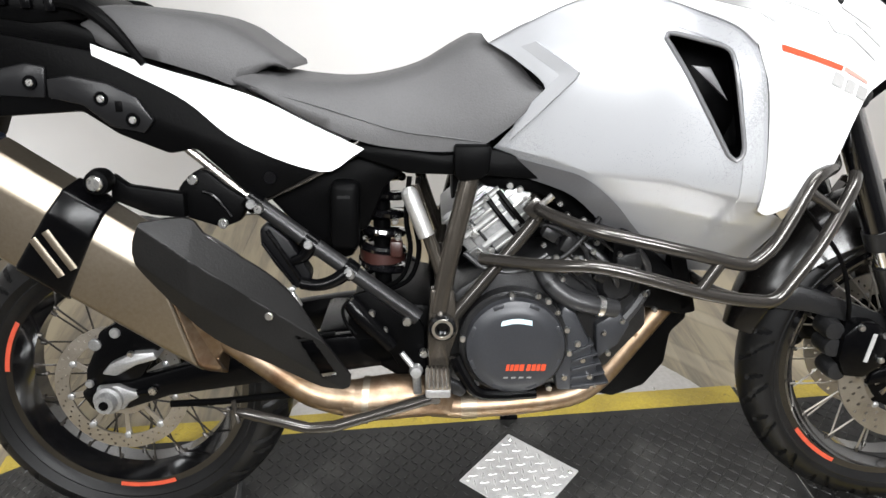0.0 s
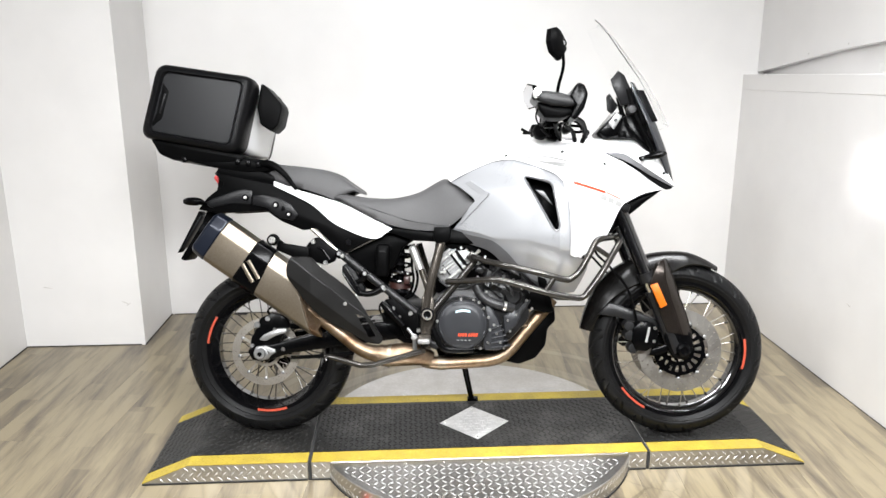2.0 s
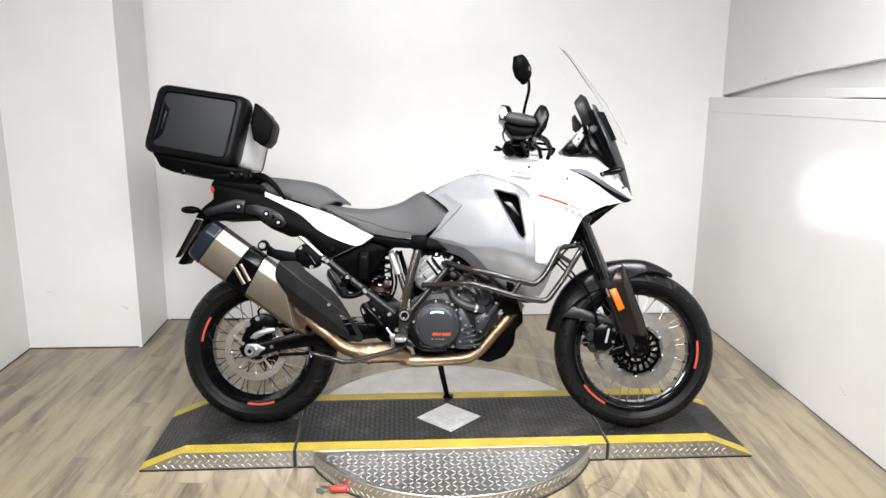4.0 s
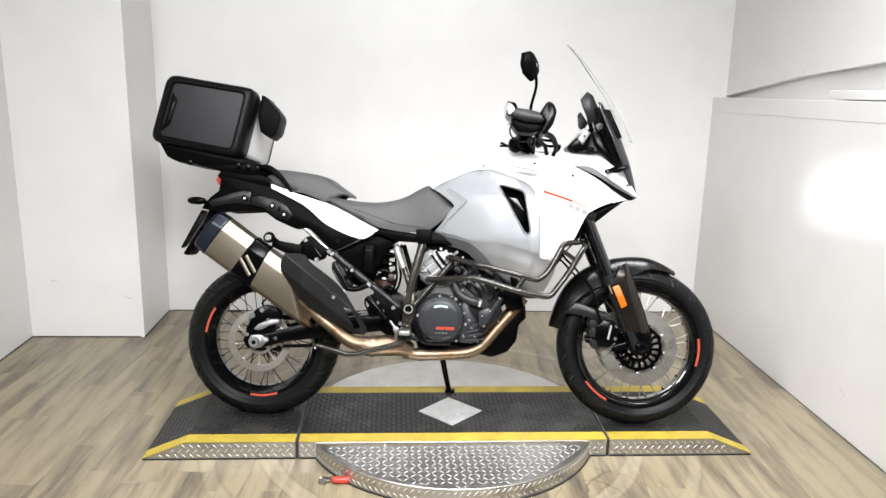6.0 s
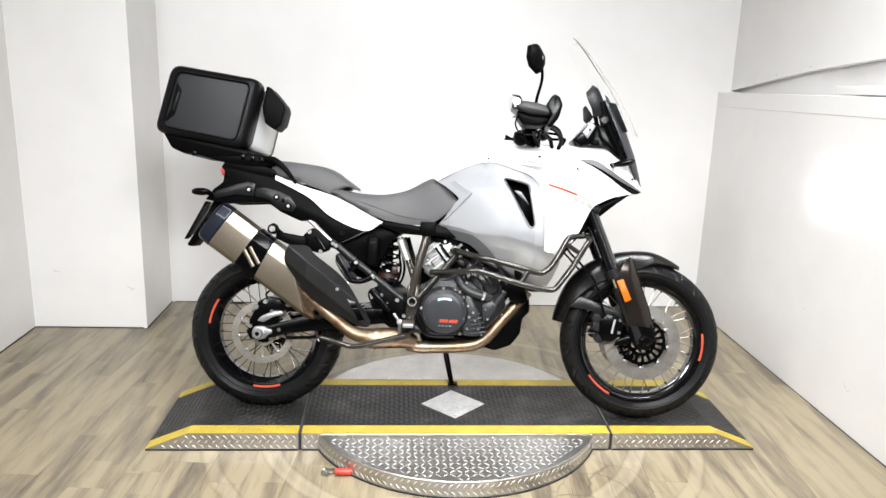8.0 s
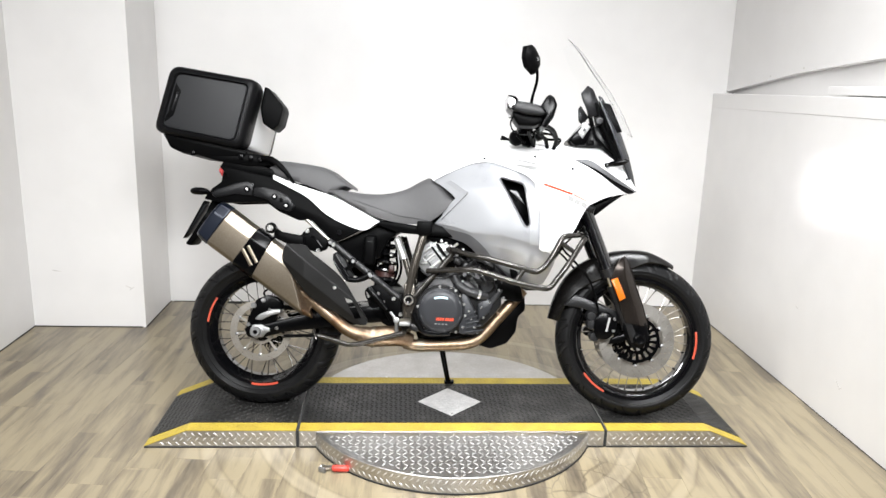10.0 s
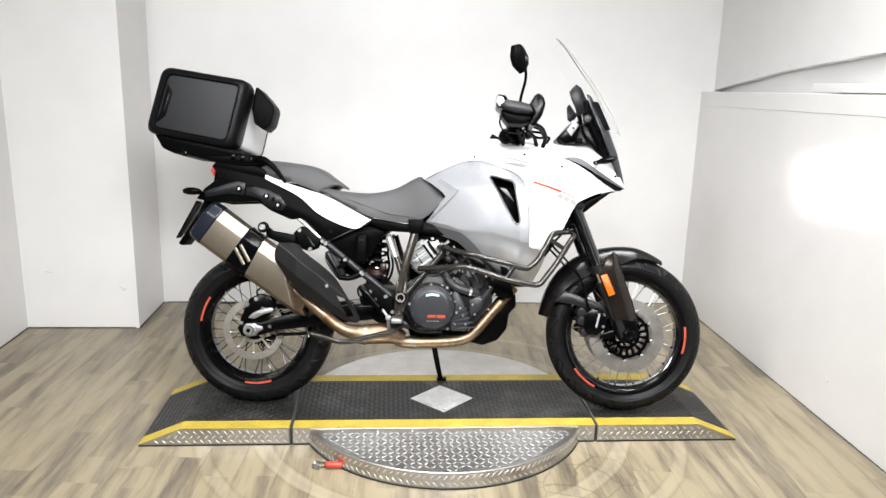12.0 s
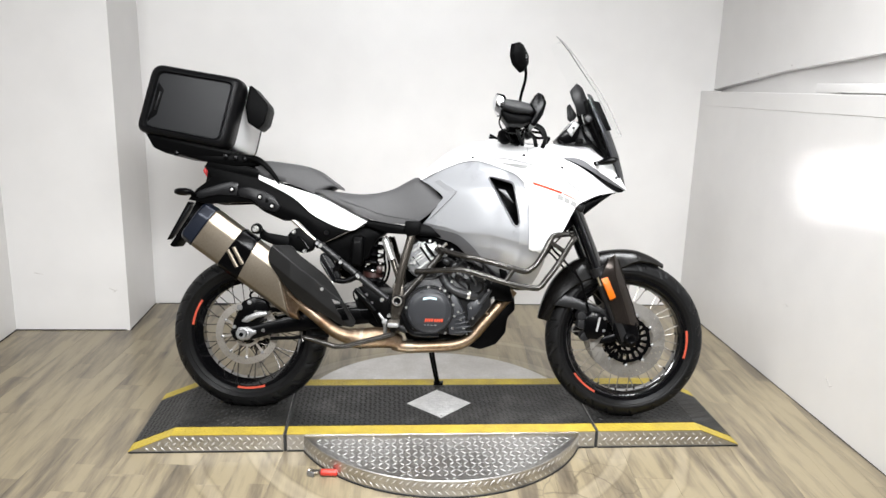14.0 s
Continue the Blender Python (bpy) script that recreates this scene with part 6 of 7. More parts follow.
# ---- front fork, mudguard, brakes
GUARD = material("fork_guard_bronze", (0.030, 0.0245, 0.021), 0.22, 0.7, vary=0.15, scale=8, fine=200, bump=0.02, spec=0.4)
FENDER = material("gloss_black_fender", (0.0042, 0.0038, 0.0036), 0.24, 0.1, vary=0.2, scale=8, fine=200, bump=0.02, spec=0.35)
FU, FD = Vector((1.295, 0, 0.96)), Vector((1.555, 0, 0.335))
way = (FD - FU).normalized()
for s in (-1, 1):
    off = Vector((0, s * 0.105, 0))
    leg = part("fork_leg", tube([FU + off, FU + way * 0.375 + off, FU + way * 0.385 + off], [0.0265, 0.0265, 0.029], 20, 1), BLACK_GLOSS, bike, "glossy black fork tube")
    part("fork_collar", tube([FU + way * 0.355 + off, FU + way * 0.392 + off], 0.030, 20, 1), CAST_DARK, leg)
    part("inner_tube", tube([FU + way * 0.385 + off, FU + way * 0.46 + off], 0.0215, 20, 1), CHROME, leg, "chromed fork inner tube")
    part("slider", tube([FU + way * 0.43 + off, FU + way * 0.50 + off, FD + off], [0.027, 0.026, 0.030], 20, 1), CAST_DARK, leg)
    v0, v1 = sorted((s * 0.150, s * 0.098))
    stations = [((1.478, 0.676), (1.500, 0.692)), ((1.452, 0.630), (1.522, 0.660)), ((1.436, 0.590), (1.538, 0.618)), ((1.464, 0.520), (1.562, 0.545)), ((1.486, 0.462), (1.588, 0.480)), ((1.506, 0.412), (1.612, 0.398))]
    rings = []
    for k, (a, b) in enumerate(stations):
        a, b = Vector((a[0], 0, a[1])), Vector((b[0], 0, b[1]))
        h = 0.030 + 0.018 * math.sin(math.pi * min(1, (k + 0.5) / 4))
        ring = [a.lerp(b, q) + Vector((0, s * (0.112 + h * e), 0)) for q, e in ((0, 0), (0.06, 0.75), (0.40, 0.92), (0.52, 1.0), (0.62, 0.96), (0.80, 0.62), (0.94, 0.25), (1, 0))]
        rings.append(ring + [p - Vector((0, s * 0.006, 0)) for p in ring[::-1]])
    guard = part("fork_guard", loft(rings), GUARD, bike, "dark bronze-black fork guard", sharp=28)
    if s < 0:
        part("side_reflector", prism([(1.440, 0.588), (1.466, 0.598), (1.503, 0.516), (1.478, 0.503)], -0.164, -0.146, 0.003), AMBER, bike, "amber side reflector")
    part("axle_clamp", prism([(1.50, 0.42), (1.60, 0.415), (1.615, 0.35), (1.59, 0.305), (1.54, 0.31), (1.51, 0.36)], min(s * 0.085, s * 0.13), max(s * 0.085, s * 0.13), 0.010), BLACK_SATIN, leg)
    axlecap = lathe([(0.008, -0.014), (0.016, -0.016), (0.024, -0.012), (0.027, 0.0), (0.027, 0.02), (0.0, 0.02), (0.0, -0.006), (0.008, -0.006)], (1.572, -0.136, 0.345), 24)
    part("axle_cap", mirrored(axlecap) if s > 0 else axlecap, BLACK_SATIN, leg)
    body_c = prism([(1.385, 0.372), (1.388, 0.425), (1.415, 0.452), (1.455, 0.448), (1.485, 0.415), (1.475, 0.362), (1.44, 0.335), (1.400, 0.338)], min(s * 0.060, s * 0.125), max(s * 0.060, s * 0.125), 0.009)
    caliper = part("front_caliper", body_c, BLACK_SATIN, bike, "dark four-piston front brake caliper")
    for u, w in ((1.378, 0.395), (1.392, 0.345), (1.376, 0.43)):
        c = lathe([(0.0, -0.02), (0.018, -0.018), (0.021, 0.0), (0.021, 0.03), (0.0, 0.03)], (u, -0.095, w), 18)
        part("piston_housing", mirrored(c) if s > 0 else c, CAST_DARK, caliper)
    if s < 0:
        part("caliper_print", prism([(1.432, 0.372), (1.440, 0.370), (1.452, 0.428), (1.444, 0.430)], -0.1265, -0.1245), PALE_PRINT, caliper, "white print on the caliper")
        bolts("caliper_bolt", [(1.468, 0.425), (1.465, 0.375), (1.418, 0.442)], -0.126, caliper, 0.0065, 0.006)
        part("caliper_bracket", prism([(1.46, 0.345), (1.545, 0.375), (1.56, 0.365), (1.50, 0.325), (1.45, 0.318)], -0.120, -0.105, 0.004), BLACK_SATIN, caliper)
    part("brake_line", tube([(1.405, s * 0.10, 0.45), (1.39, s * 0.115, 0.50), (1.36, s * 0.12, 0.58), (1.29, s * 0.13, 0.66), (1.24, s * 0.12, 0.72), (1.25, s * 0.09, 0.84)], 0.0045, 8, 5), BLACK, bike, "black brake hose")
    part("mudguard_skirt", prism([(1.262, 0.470), (1.305, 0.515), (1.345, 0.505), (1.478, 0.455), (1.520, 0.420), (1.512, 0.402), (1.44, 0.432), (1.33, 0.462)], min(s * 0.078, s * 0.092), max(s * 0.078, s * 0.092), 0.004), CAST_DARK, bike, "dark grey mudguard stay")


def mudguard():
    rows = []
    for k in range(29):
        deg = 169 - (169 - 64) * k / 28
        a = radians(deg)
        r = 0.374 + 0.018 * math.exp(-((deg - 132) / 26) ** 2) - 0.020 * max(0, (84 - deg) / 20)
        half = 0.062 + 0.014 * math.sin(math.pi * min(1, k / 20)) - 0.022 * max(0, (k - 22) / 6) - 0.018 * max(0, (4 - k) / 4)
        drop = (0.040 + 0.050 * math.sin(math.pi * k / 28) ** 2) * (1 - 0.6 * max(0, (k - 20) / 8))
        ring = []
        for j in range(13):
            q = -1 + 2 * j / 12
            rr = r - drop * abs(q) ** 2.6
            ring.append((rr, q * half))
        rows.append([Vector((FRONT[0] + rr * math.cos(a), v, FRONT[2] + rr * math.sin(a))) for rr, v in ring] + [Vector((FRONT[0] + (rr - 0.005) * math.cos(a), v * 0.96, FRONT[2] + (rr - 0.005) * math.sin(a))) for rr, v in ring[::-1]])
    return loft(rows)


part("front_mudguard", mudguard(), FENDER, bike, "black front mudguard")
part("mudguard_tip", tube([(1.703, -0.028, 0.651), (1.719, 0.0, 0.645), (1.703, 0.028, 0.651)], 0.003, 8, 4), GREY_TRIM, bike)
part("fork_yoke", box((0.09, 0.27, 0.035), (1.325, 0, 0.885), 0.01, Matrix.Rotation(radians(22), 3, "Y")), CAST_DARK, bike)
part("steering_head", tube([(1.20, 0, 1.12), (1.29, 0, 0.86)], 0.035, 16, 1), CAST_DARK, bike)
part("inner_cowl", prism([(1.24, 0.78), (1.32, 0.86), (1.36, 0.89), (1.50, 0.945), (1.44, 0.90), (1.38, 0.85), (1.30, 0.77), (1.22, 0.70)], -0.085, 0.085, 0.008), BLACK, bike, "black inner cowl under the beak")

# ---- handlebar and controls
part("handlebar", tube([(0.992, -0.42, 1.238), (1.045, -0.30, 1.21), (1.08, -0.16, 1.19), (1.10, -0.08, 1.175), (1.10, 0.08, 1.175), (1.09, 0.16, 1.185), (1.085, 0.30, 1.20), (1.06, 0.42, 1.215)], 0.0125, 12, 5), BLACK_SATIN, bike, "black tapered handlebar")
part("top_yoke", box((0.10, 0.17, 0.03), (1.13, 0, 1.118), 0.008), CAST_DARK, bike)
for s in (-1, 1):
    part("bar_riser", box((0.04, 0.035, 0.055), (1.10, s * 0.06, 1.16), 0.006), CAST_DARK, bike)
    far = 0.0 if s < 0 else 0.065
    grip = part("grip", tube([(0.990 + far, s * 0.43, 1.240 - 0.3 * far), (1.043 + 0.6 * far, s * 0.30, 1.212 - 0.2 * far)], 0.0175, 16, 1), RUBBER, bike, "black rubber grip")
    part("bar_end", tube([(0.988 + far, s * 0.474, 1.246 - 0.3 * far), (0.992 + far, s * 0.425, 1.240 - 0.3 * far)], [0.0125, 0.0145], 16, 1), BOLT if s < 0 else BLACK_SATIN, grip, "bright bar-end weight" if s < 0 else "")
    part("lever", tube([(1.10, s * 0.25, 1.205), (1.13, s * 0.33, 1.20), (1.12, s * 0.43, 1.198)], [0.008, 0.007, 0.006], 8, 4), BLACK_SATIN, bike, "black hand lever")
    part("lever_perch", box((0.05, 0.055, 0.035), (1.085, s * 0.245, 1.205), 0.008), BLACK_SATIN, bike)
    part("switch_cluster", box((0.045, 0.05, 0.055), (1.055, s * 0.285, 1.203), 0.010), BLACK, bike, "black switch cluster")
    # hand guard: a closed shell along the grip and an upright shield before it
    near = s < 0
    guard = part("hand_guard", prism([(u, w) if near else (1.10 + 0.6 * (u - 1.06), 1.19 + 0.6 * (w - 1.21)) for u, w in ((0.974, 1.238), (0.984, 1.252), (1.020, 1.254), (1.065, 1.249), (1.112, 1.236), (1.130, 1.219), (1.105, 1.202), (1.040, 1.206), (0.992, 1.220))], min(s * 0.445, s * 0.30), max(s * 0.445, s * 0.30), 0.011 if near else 0.007, 4), DARK_GREY, bike, "dark plastic hand guard")
    part("guard_shield", prism([(u, w) if near else (1.13 + 0.6 * (u - 1.12), 1.20 + 0.6 * (w - 1.22)) for u, w in ((1.096, 1.236), (1.116, 1.272), (1.128, 1.282), (1.146, 1.272), (1.158, 1.244), (1.146, 1.198), (1.118, 1.156), (1.098, 1.166), (1.118, 1.204))], min(s * 0.450, s * 0.24), max(s * 0.450, s * 0.24), 0.007, 3), BLACK_SATIN, guard, "glossy dark upright shield")
    part("guard_lower", prism([(u, w) if near else (1.10 + 0.6 * (u - 1.06), 1.19 + 0.6 * (w - 1.21)) for u, w in ((0.993, 1.222), (1.04, 1.208), (1.104, 1.204), (1.118, 1.184), (1.078, 1.166), (1.018, 1.168), (0.998, 1.196))], min(s * 0.425, s * 0.32), max(s * 0.425, s * 0.32), 0.010, 3), BLACK, guard, "black lower half of the guard")
    part("guard_stay", tube([(1.0, s * 0.40, 1.225), (1.06, s * 0.395, 1.198), (1.11, s * 0.34, 1.185), (1.12, s * 0.24, 1.195)], 0.006, 8, 4), BLACK, bike)
part("master_cylinder", box((0.06, 0.05, 0.04), (1.06, -0.19, 1.178), 0.01), BLACK_SATIN, bike)
part("fluid_pot", lathe([(0.0, -0.03), (0.024, -0.03), (0.031, -0.02), (0.031, 0.02), (0.022, 0.028), (0.0, 0.028)], (1.036, -0.12, 1.156), 20), BLACK, bike)
for pts, r in (([(1.10, -0.30, 1.175), (1.118, -0.22, 1.165), (1.150, -0.15, 1.150), (1.165, -0.10, 1.120)], 0.008), ([(1.135, -0.30, 1.185), (1.175, -0.22, 1.175), (1.195, -0.15, 1.145), (1.190, -0.10, 1.115)], 0.009),
               ([(1.07, -0.28, 1.170), (1.085, -0.18, 1.155), (1.11, -0.10, 1.125)], 0.007), ([(1.03, -0.20, 1.160), (1.06, -0.15, 1.140), (1.09, -0.10, 1.135), (1.12, -0.07, 1.120)], 0.006)):
    part("control_hose", tube(pts, r, 10, 5), BLACK, bike, "black control hose")
part("bar_clamp_block", box((0.042, 0.05, 0.070), (1.085, -0.11, 1.155), 0.010, Matrix.Rotation(radians(20), 3, "Y")), BLACK_SATIN, bike)
part("switch_box", box((0.034, 0.05, 0.034), (1.125, -0.16, 1.160), 0.010, Matrix.Rotation(radians(-25), 3, "Y")), CAST_DARK, bike)
part("clamp_bolt", bolt_head((1.095, -0.137, 1.170), 0.006, 0.006), BOLT, bike)
part("key_tab", box((0.03, 0.02, 0.008), (0.985, -0.10, 1.152), 0.002), BLACK, bike)
for k in range(4):
    part("cable", tube([(1.07 + 0.02 * k, -0.20 + 0.05 * k, 1.19), (1.10 + 0.025 * k, -0.15 + 0.04 * k, 1.225 - 0.02 * k), (1.17 + 0.02 * k, -0.09 + 0.03 * k, 1.20 - 0.01 * k), (1.215, -0.06 + 0.03 * k, 1.14)], 0.0055, 8, 5), BLACK, bike, "black control cable")
part("brake_hose_loop", tube([(1.00, -0.42, 1.205), (0.99, -0.41, 1.175), (1.005, -0.38, 1.150), (1.03, -0.34, 1.155), (1.04, -0.30, 1.19)], 0.003, 8, 5), BLACK, bike)
# mirrors
for s, c in ((-1, Vector((1.062, -0.345, 1.432))), (1, Vector((1.050, 0.45, 1.378)))):
    stem = part("mirror", tube([(1.072, s * 0.26, 1.215), (1.078, s * 0.285, 1.29), (1.092, s * 0.315, 1.36), (c.x + 0.020, c.y, c.z - 0.012)], 0.006, 10, 5), BLACK_SATIN, bike, "black rear-view mirror on a thin stem")
    out6 = [(-0.070, -0.010), (-0.040, 0.045), (0.018, 0.052), (0.068, 0.022), (0.074, -0.014), (0.022, -0.056), (-0.042, -0.050)]
    turn = Matrix.Rotation(radians(-32 if s < 0 else 24), 3, "Z") @ Matrix.Rotation(radians(-8), 3, "Y")
    tilt = Matrix.Rotation(radians(28 if s < 0 else 6), 3, "X")
    ringz = []
    for du, k in ((-0.012, 0.97), (-0.008, 1.0), (0.006, 0.96), (0.020, 0.70), (0.026, 0.35)):
        ringz.append([c + turn @ tilt @ Vector((du, s * y * k * 0.80, z * k * 1.04)) for y, z in out6])
    part("shell", loft(ringz), BLACK, stem, "black mirror shell")
    g = bmesh.new()
    vs = [g.verts.new(c + turn @ tilt @ Vector((-0.0135, s * y * 0.74, z * 0.95))) for y, z in out6]
    g.faces.new(vs)
    cap = lathe([(0.0, -0.012), (0.010, -0.012), (0.016, -0.006), (0.016, 0.010), (0.0, 0.010)], (c.x + 0.020, c.y, c.z - 0.004), 18)
    part("pivot_ball", cap, DARK_GREY, stem)
    part("mirror_glass", g, MIRROR_GLASS, stem, "mirror glass")
# windscreen, its mount and the dashboard
def screen(rows, thick):
    out = []
    for u, w, half, bow in rows:
        ring = []
        for j in range(13):
            q = -1 + 2 * j / 12
            ring.append(Vector((u - bow * q * q, half * q, w)))
        out.append(ring + [p - Vector((thick, 0, 0.3 * thick)) for p in ring[::-1]])
    return loft(out)


pane = part("windscreen", screen([(1.268, 1.578, 0.075, 0.03), (1.284, 1.558, 0.105, 0.035), (1.326, 1.508, 0.135, 0.045), (1.384, 1.432, 0.15, 0.055), (1.446, 1.350, 0.155, 0.06), (1.497, 1.262, 0.150, 0.06), (1.534, 1.185, 0.135, 0.055)], 0.003), CLEAR, bike, "clear windscreen")
pane.visible_shadow = False
edge = [(1.268 - 0.03, -0.075, 1.578), (1.284 - 0.035, -0.105, 1.558), (1.326 - 0.045, -0.135, 1.508), (1.384 - 0.055, -0.15, 1.432), (1.446 - 0.06, -0.155, 1.350), (1.497 - 0.06, -0.150, 1.262)]
for s in (-1, 1):
    part("screen_edge", tube([(a, s * b * -1, c) for a, b, c in edge], 0.0014, 6, 4), CLEAR, pane).visible_shadow = False
part("screen_base", screen([(1.405, 1.345, 0.085, 0.03), (1.44, 1.28, 0.115, 0.045), (1.487, 1.195, 0.125, 0.055), (1.525, 1.10, 0.105, 0.05), (1.548, 1.02, 0.07, 0.035), (1.562, 0.957, 0.045, 0.02)], 0.006), COVER, bike, "dark screen base and headlight panel")
for s in (-1, 1):
    part("wind_deflector", prism([(u, w) for u, w in (((1.296, 1.352), (1.323, 1.386), (1.347, 1.370), (1.378, 1.302), (1.369, 1.265), (1.338, 1.254), (1.306, 1.322)) if s < 0 else ((1.314, 1.317), (1.3265, 1.332), (1.362, 1.281), (1.339, 1.246), (1.319, 1.263)))], min(s * 0.086, s * 0.096), max(s * 0.086, s * 0.096), 0.003), DARK_GREY, bike, "dark grey wind deflector")
dash = part("dashboard", prism([(1.252, 1.162), (1.288, 1.132), (1.336, 1.150), (1.350, 1.216), (1.323, 1.238), (1.290, 1.200)], -0.080, 0.080, 0.008), BLACK_SATIN, bike, "black instrument panel")
part("dash_face", prism([(1.283, 1.196), (1.288, 1.192), (1.327, 1.236), (1.320, 1.240)], -0.072, 0.072, 0.002), CAST, dash, "grey instrument face")
for s in (-1, 1):
    part("dash_bracket", prism([(1.290, 1.192), (1.322, 1.233), (1.344, 1.218), (1.312, 1.166)], min(s * 0.081, s * 0.087), max(s * 0.081, s * 0.087), 0.003), CAST, dash, "pale metal bracket")
    part("bracket_bolt", lathe([(0.0, -0.004), (0.006, -0.004), (0.006, 0.002)], (1.318, s * 0.088, 1.203), 10), CAST_DARK, dash)
    part("screen_plate", prism([(1.388, 1.314), (1.418, 1.311), (1.472, 1.197), (1.411, 1.187)], min(s * 0.098, s * 0.104), max(s * 0.098, s * 0.104), 0.002), BLACK, bike, "black plate behind the screen")
part("cockpit_housing", prism([(1.296, 1.136), (1.338, 1.160), (1.350, 1.218), (1.380, 1.232), (1.418, 1.180), (1.470, 1.086), (1.480, 1.060), (1.440, 1.085), (1.395, 1.136)], -0.070, 0.070, 0.008), DARK_GREY, bike, "dark grey cockpit housing behind the screen")
part("wiring_plug", box((0.030, 0.03, 0.024), (1.345, -0.078, 1.150), 0.005), BLACK, bike)
part("wiring_loom", tube([(1.352, -0.085, 1.215), (1.366, -0.088, 1.175), (1.398, -0.088, 1.140), (1.440, -0.080, 1.098)], 0.006, 8, 4), BLACK, bike, "black wiring loom")
for s in (-1, 1):
    part("screen_stay", tube([(1.362, s * 0.092, 1.316), (1.384, s * 0.092, 1.236), (1.424, s * 0.092, 1.153), (1.460, s * 0.088, 1.090)], 0.010, 10, 4), BLACK, bike, "black screen stay")
    part("screen_arm", tube([(1.385, s * 0.08, 1.325), (1.40, s * 0.09, 1.25), (1.43, s * 0.09, 1.16)], 0.008, 10, 4), BLACK, bike)
    k = lathe([(0.0, -0.016), (0.014, -0.014), (0.019, -0.006), (0.019, 0.01), (0.0, 0.01)], (1.374, -0.100, 1.240), 20)
    part("stay_knob", mirrored(k) if s > 0 else k, CAST_DARK, bike)
    fi = part("front_indicator", tube([(1.41, s * 0.09, 1.058), (1.43, s * 0.13, 1.062)], 0.010, 10, 1), BLACK, bike, "black front indicator")
    h = loft([[Vector((u, s * 0.16 + 0.035 * k2 * math.cos(a), 1.065 + 0.016 * k2 * math.sin(a) + (u - 1.45) * 0.2)) for a in (2 * math.pi * i / 14 for i in range(14))] for u, k2 in ((1.405, 0.35), (1.42, 0.7), (1.45, 1.0), (1.475, 0.85), (1.490, 0.3))])
    part("indicator_body", h, BLACK_SATIN, fi)

# ---- luggage rack
part("luggage_rack", prism([(-0.400, 1.100), (-0.39, 1.085), (-0.30, 1.045), (-0.20, 1.020), (-0.06, 1.000), (0.02, 1.005), (0.045, 1.020), (0.01, 1.045), (-0.06, 1.055), (-0.20, 1.060), (-0.36, 1.095)], -0.13, 0.13, 0.010), BLACK, bike, "black luggage rack")
for s in (-1, 1):
    part("grab_handle", tube([(-0.03, s * 0.12, 1.035), (0.03, s * 0.145, 1.030), (0.080, s * 0.155, 0.996), (0.128, s * 0.156, 0.936)], [0.012, 0.014, 0.011, 0.006], 10, 5), BLACK, bike, "black grab handle")
    part("rack_foot", prism([(-0.17, 1.03), (-0.02, 1.01), (0.05, 0.985), (0.04, 0.955), (-0.10, 0.975), (-0.19, 0.995)], min(s * 0.09, s * 0.125), max(s * 0.09, s * 0.125), 0.006), BLACK, bike)
for u, w in ((-0.30, 1.052), (-0.10, 1.045), (-0.06, 1.040), (-0.02, 1.035)):
    part("rack_latch", box((0.018, 0.012, 0.022), (u, -0.134, w - 0.005), 0.003), BLACK_SATIN, bike)

# ---------------------------------------------------------------- top case on the rack
case = tagged(new("top_case"), "black top case with pale body and backrest pad", "top case")
case.matrix_world = BIKE
OUTLINE = [(-0.399, 1.408), (-0.026, 1.354), (-0.090, 1.064), (-0.468, 1.130)]


def rounded(pts, r, n=5):
    out = []
    for i, p in enumerate(pts):
        p, a, b = Vector(p), Vector(pts[i - 1]), Vector(pts[(i + 1) % len(pts)])
        p0, p1 = p + (a - p).normalized() * r, p + (b - p).normalized() * r
        for k in range(n + 1):
            t = k / n
            out.append((1 - t) ** 2 * p0 + 2 * t * (1 - t) * p + t * t * p1)
    return out


def shrink(pts, d):
    c = sum((Vector(p) for p in pts), Vector((0, 0))) / len(pts)
    return [tuple(Vector(p) - (Vector(p) - c).normalized() * d) for p in pts]


BODY_LINE = [(-0.399, 1.404), (-0.015, 1.350), (-0.076, 1.062), (-0.468, 1.130)]


def case_loft(rows, line=OUTLINE):
    return loft([[Vector((p[0], v, p[1])) for p in rounded(shrink(line, d), r)] for v, d, r in rows])


shell = part("case_cover", case_loft([(-0.050, 0.004, 0.045), (-0.085, 0.0, 0.045), (-0.135, 0.002, 0.045), (-0.153, 0.012, 0.042), (-0.161, 0.026, 0.036), (-0.163, 0.042, 0.030), (-0.157, 0.047, 0.028), (-0.153, 0.051, 0.026)]), CASE, case, "black textured plastic cover with rounded corners")
part("cover_panel", case_loft([(-0.148, 0.053, 0.024), (-0.1545, 0.053, 0.024), (-0.1565, 0.056, 0.022)]), CASE_LID, shell, "smooth dark recessed panel")
part("handle_recess", prism([(-0.368, 1.330), (-0.348, 1.297), (-0.376, 1.198), (-0.412, 1.170), (-0.412, 1.182), (-0.396, 1.215), (-0.376, 1.297)], -0.1585, -0.150, 0.001), BLACK, shell, "dark handle recess")
part("handle", prism([(-0.364, 1.292), (-0.357, 1.288), (-0.377, 1.217), (-0.384, 1.220)], -0.164, -0.157, 0.002), DARK_GREY, shell)
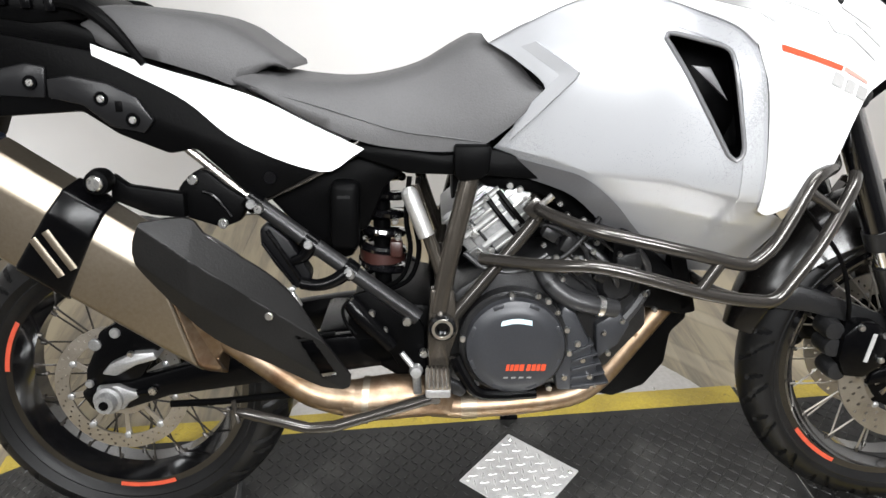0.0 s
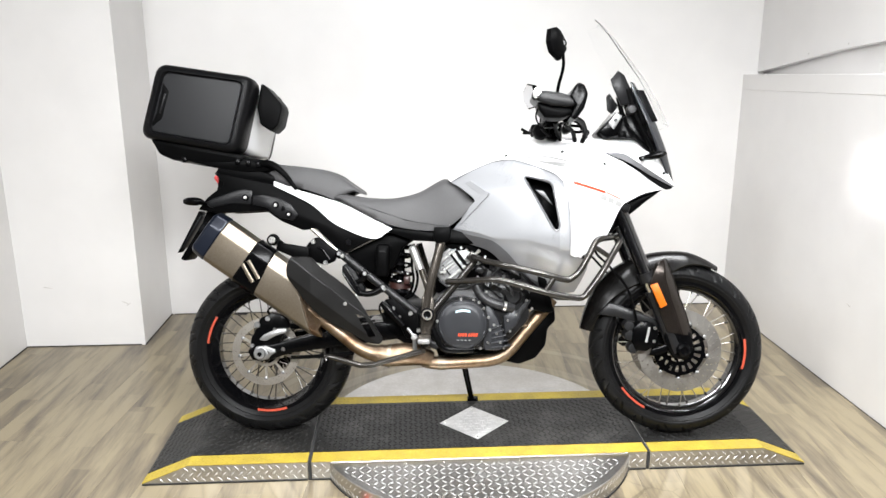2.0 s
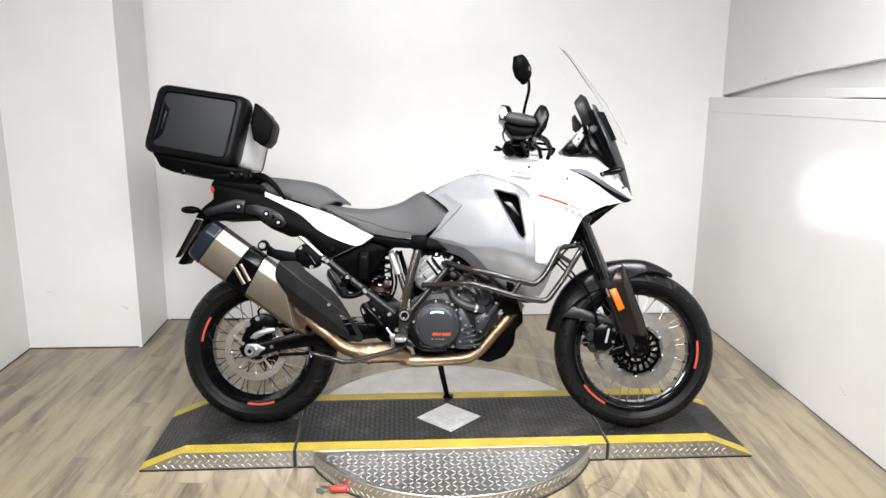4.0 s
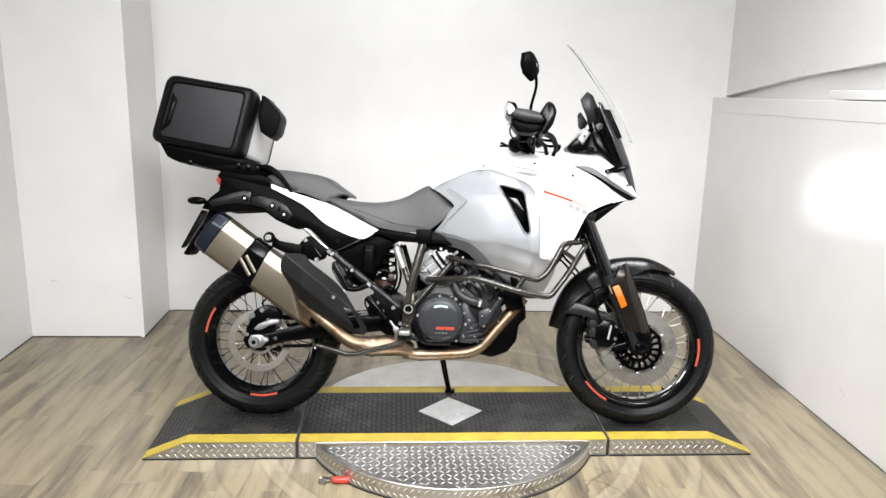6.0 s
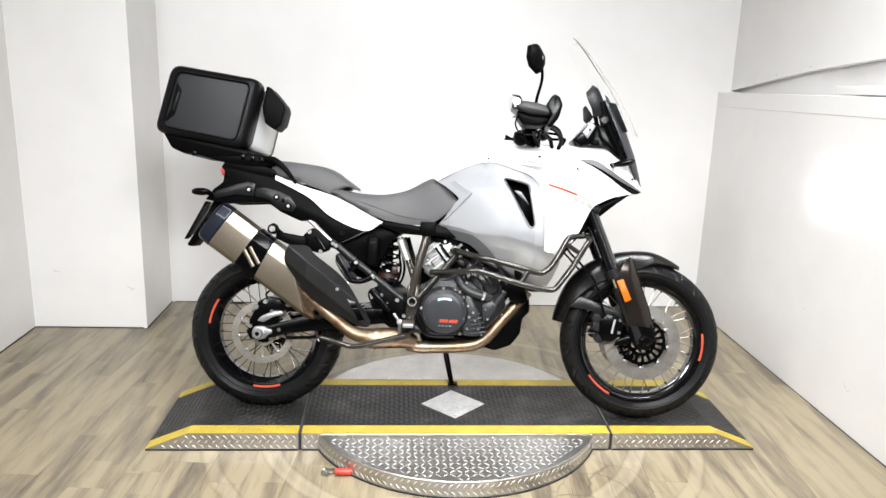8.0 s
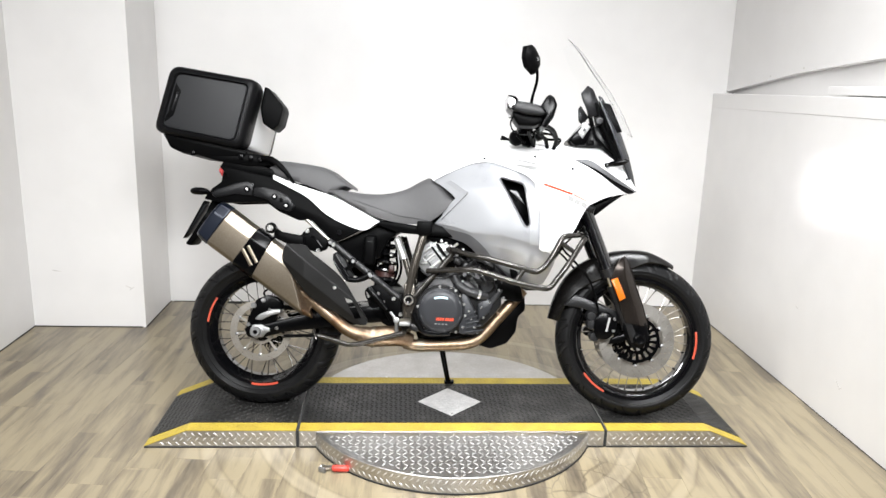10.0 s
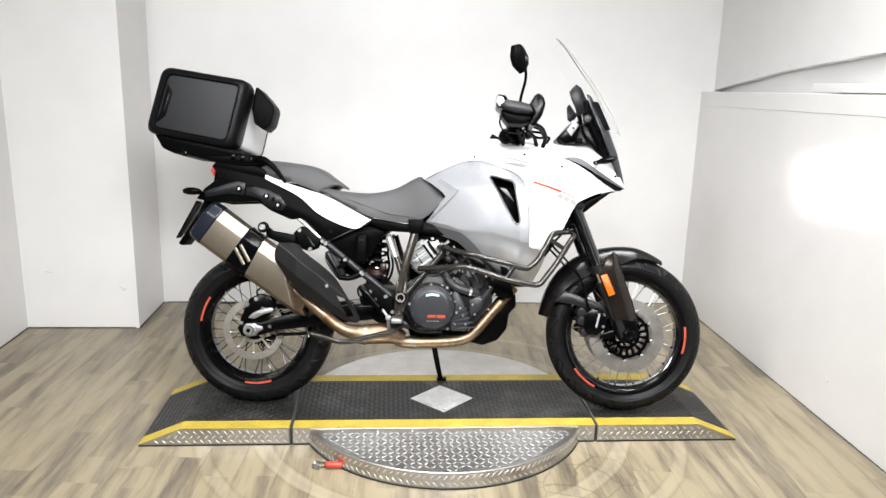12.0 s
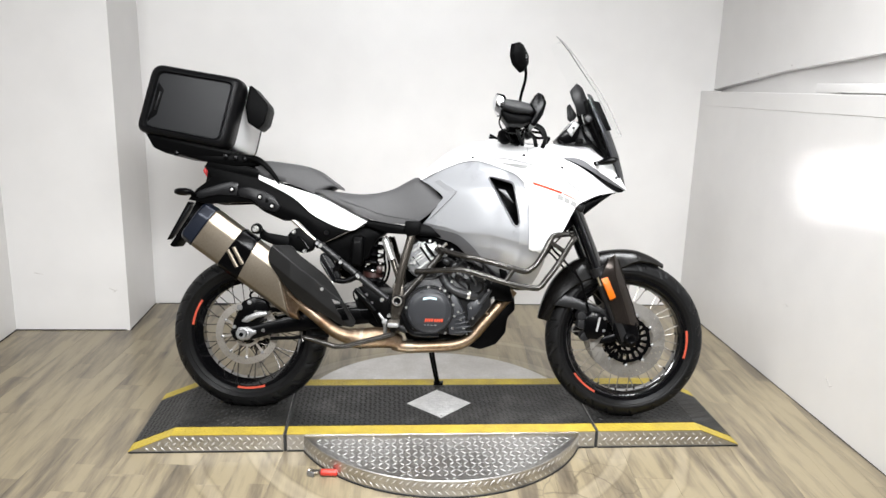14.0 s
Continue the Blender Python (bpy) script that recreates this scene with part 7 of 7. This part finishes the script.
part("case_body", case_loft([(-0.045, 0.030, 0.03), (0.02, 0.013, 0.03), (0.10, 0.012, 0.03), (0.268, 0.014, 0.03), (0.280, 0.024, 0.03)], BODY_LINE), material("pale_case_panel", (0.86, 0.86, 0.86), 0.35, vary=0.04, scale=5, fine=200, bump=0.02), case, "pale painted case body")
part("case_seam", case_loft([(0.272, 0.011, 0.03), (0.286, 0.012, 0.03)], BODY_LINE), CAST_DARK, case)
pad = prism([(-0.026, 1.342), (-0.012, 1.338), (0.050, 1.268), (0.054, 1.246), (0.040, 1.186), (0.012, 1.160), (-0.030, 1.188), (-0.042, 1.255)], -0.075, 0.050, 0.012, 4)
part("backrest_pad", pad, BLACK, case, "black backrest pad")
part("case_base", prism([(-0.432, 1.126), (-0.075, 1.066), (-0.08, 1.040), (-0.20, 1.036), (-0.345, 1.046), (-0.398, 1.068), (-0.415, 1.100)], -0.135, 0.24, 0.010), BLACK, case, "black case underside")

# ---------------------------------------------------------------- small things
tool = tagged(new("locking_pin"), "red-handled steel locking pin on the floor by the turntable", "tool")
tool.matrix_world = pose(-0.455, -0.452, 0.0, 0, 0, -4)
hand = part("handle", tube([(-0.02, 0, 0.016), (-0.01, 0, 0.016), (0.035, 0, 0.016), (0.043, 0, 0.016)], [0.011, 0.013, 0.013, 0.009], 14, 2), RED_RUBBER, tool, "red plastic handle")
part("jaw", box((0.035, 0.016, 0.012), (-0.036, 0.004, 0.016), 0.003, Matrix.Rotation(radians(20), 3, "Z")), STEEL, tool)
part("jaw", box((0.030, 0.010, 0.020), (-0.058, -0.006, 0.011), 0.003, Matrix.Rotation(radians(-25), 3, "Z")), CAST, tool)
part("hook", tube([(-0.045, 0.01, 0.016), (-0.062, 0.02, 0.014), (-0.072, 0.012, 0.008)], 0.005, 8, 4), STEEL, tool)
box_thing = part("white_box", box((0.10, 0.62, 0.04), (1.79, 0.09, 1.466), 0.004, Matrix.Rotation(radians(-1.5), 3, "X")), WALL, None)
tagged(box_thing, "flat white box lying on the ledge", "box")
alarm = part("smoke_detector", lathe([(0.0, -0.03), (0.035, -0.03), (0.045, -0.022), (0.048, 0.0), (0.0, 0.0)], (-2.20, 1.14, 1.965), 28), WALL)
tagged(alarm, "small round white detector on the wall", "detector")
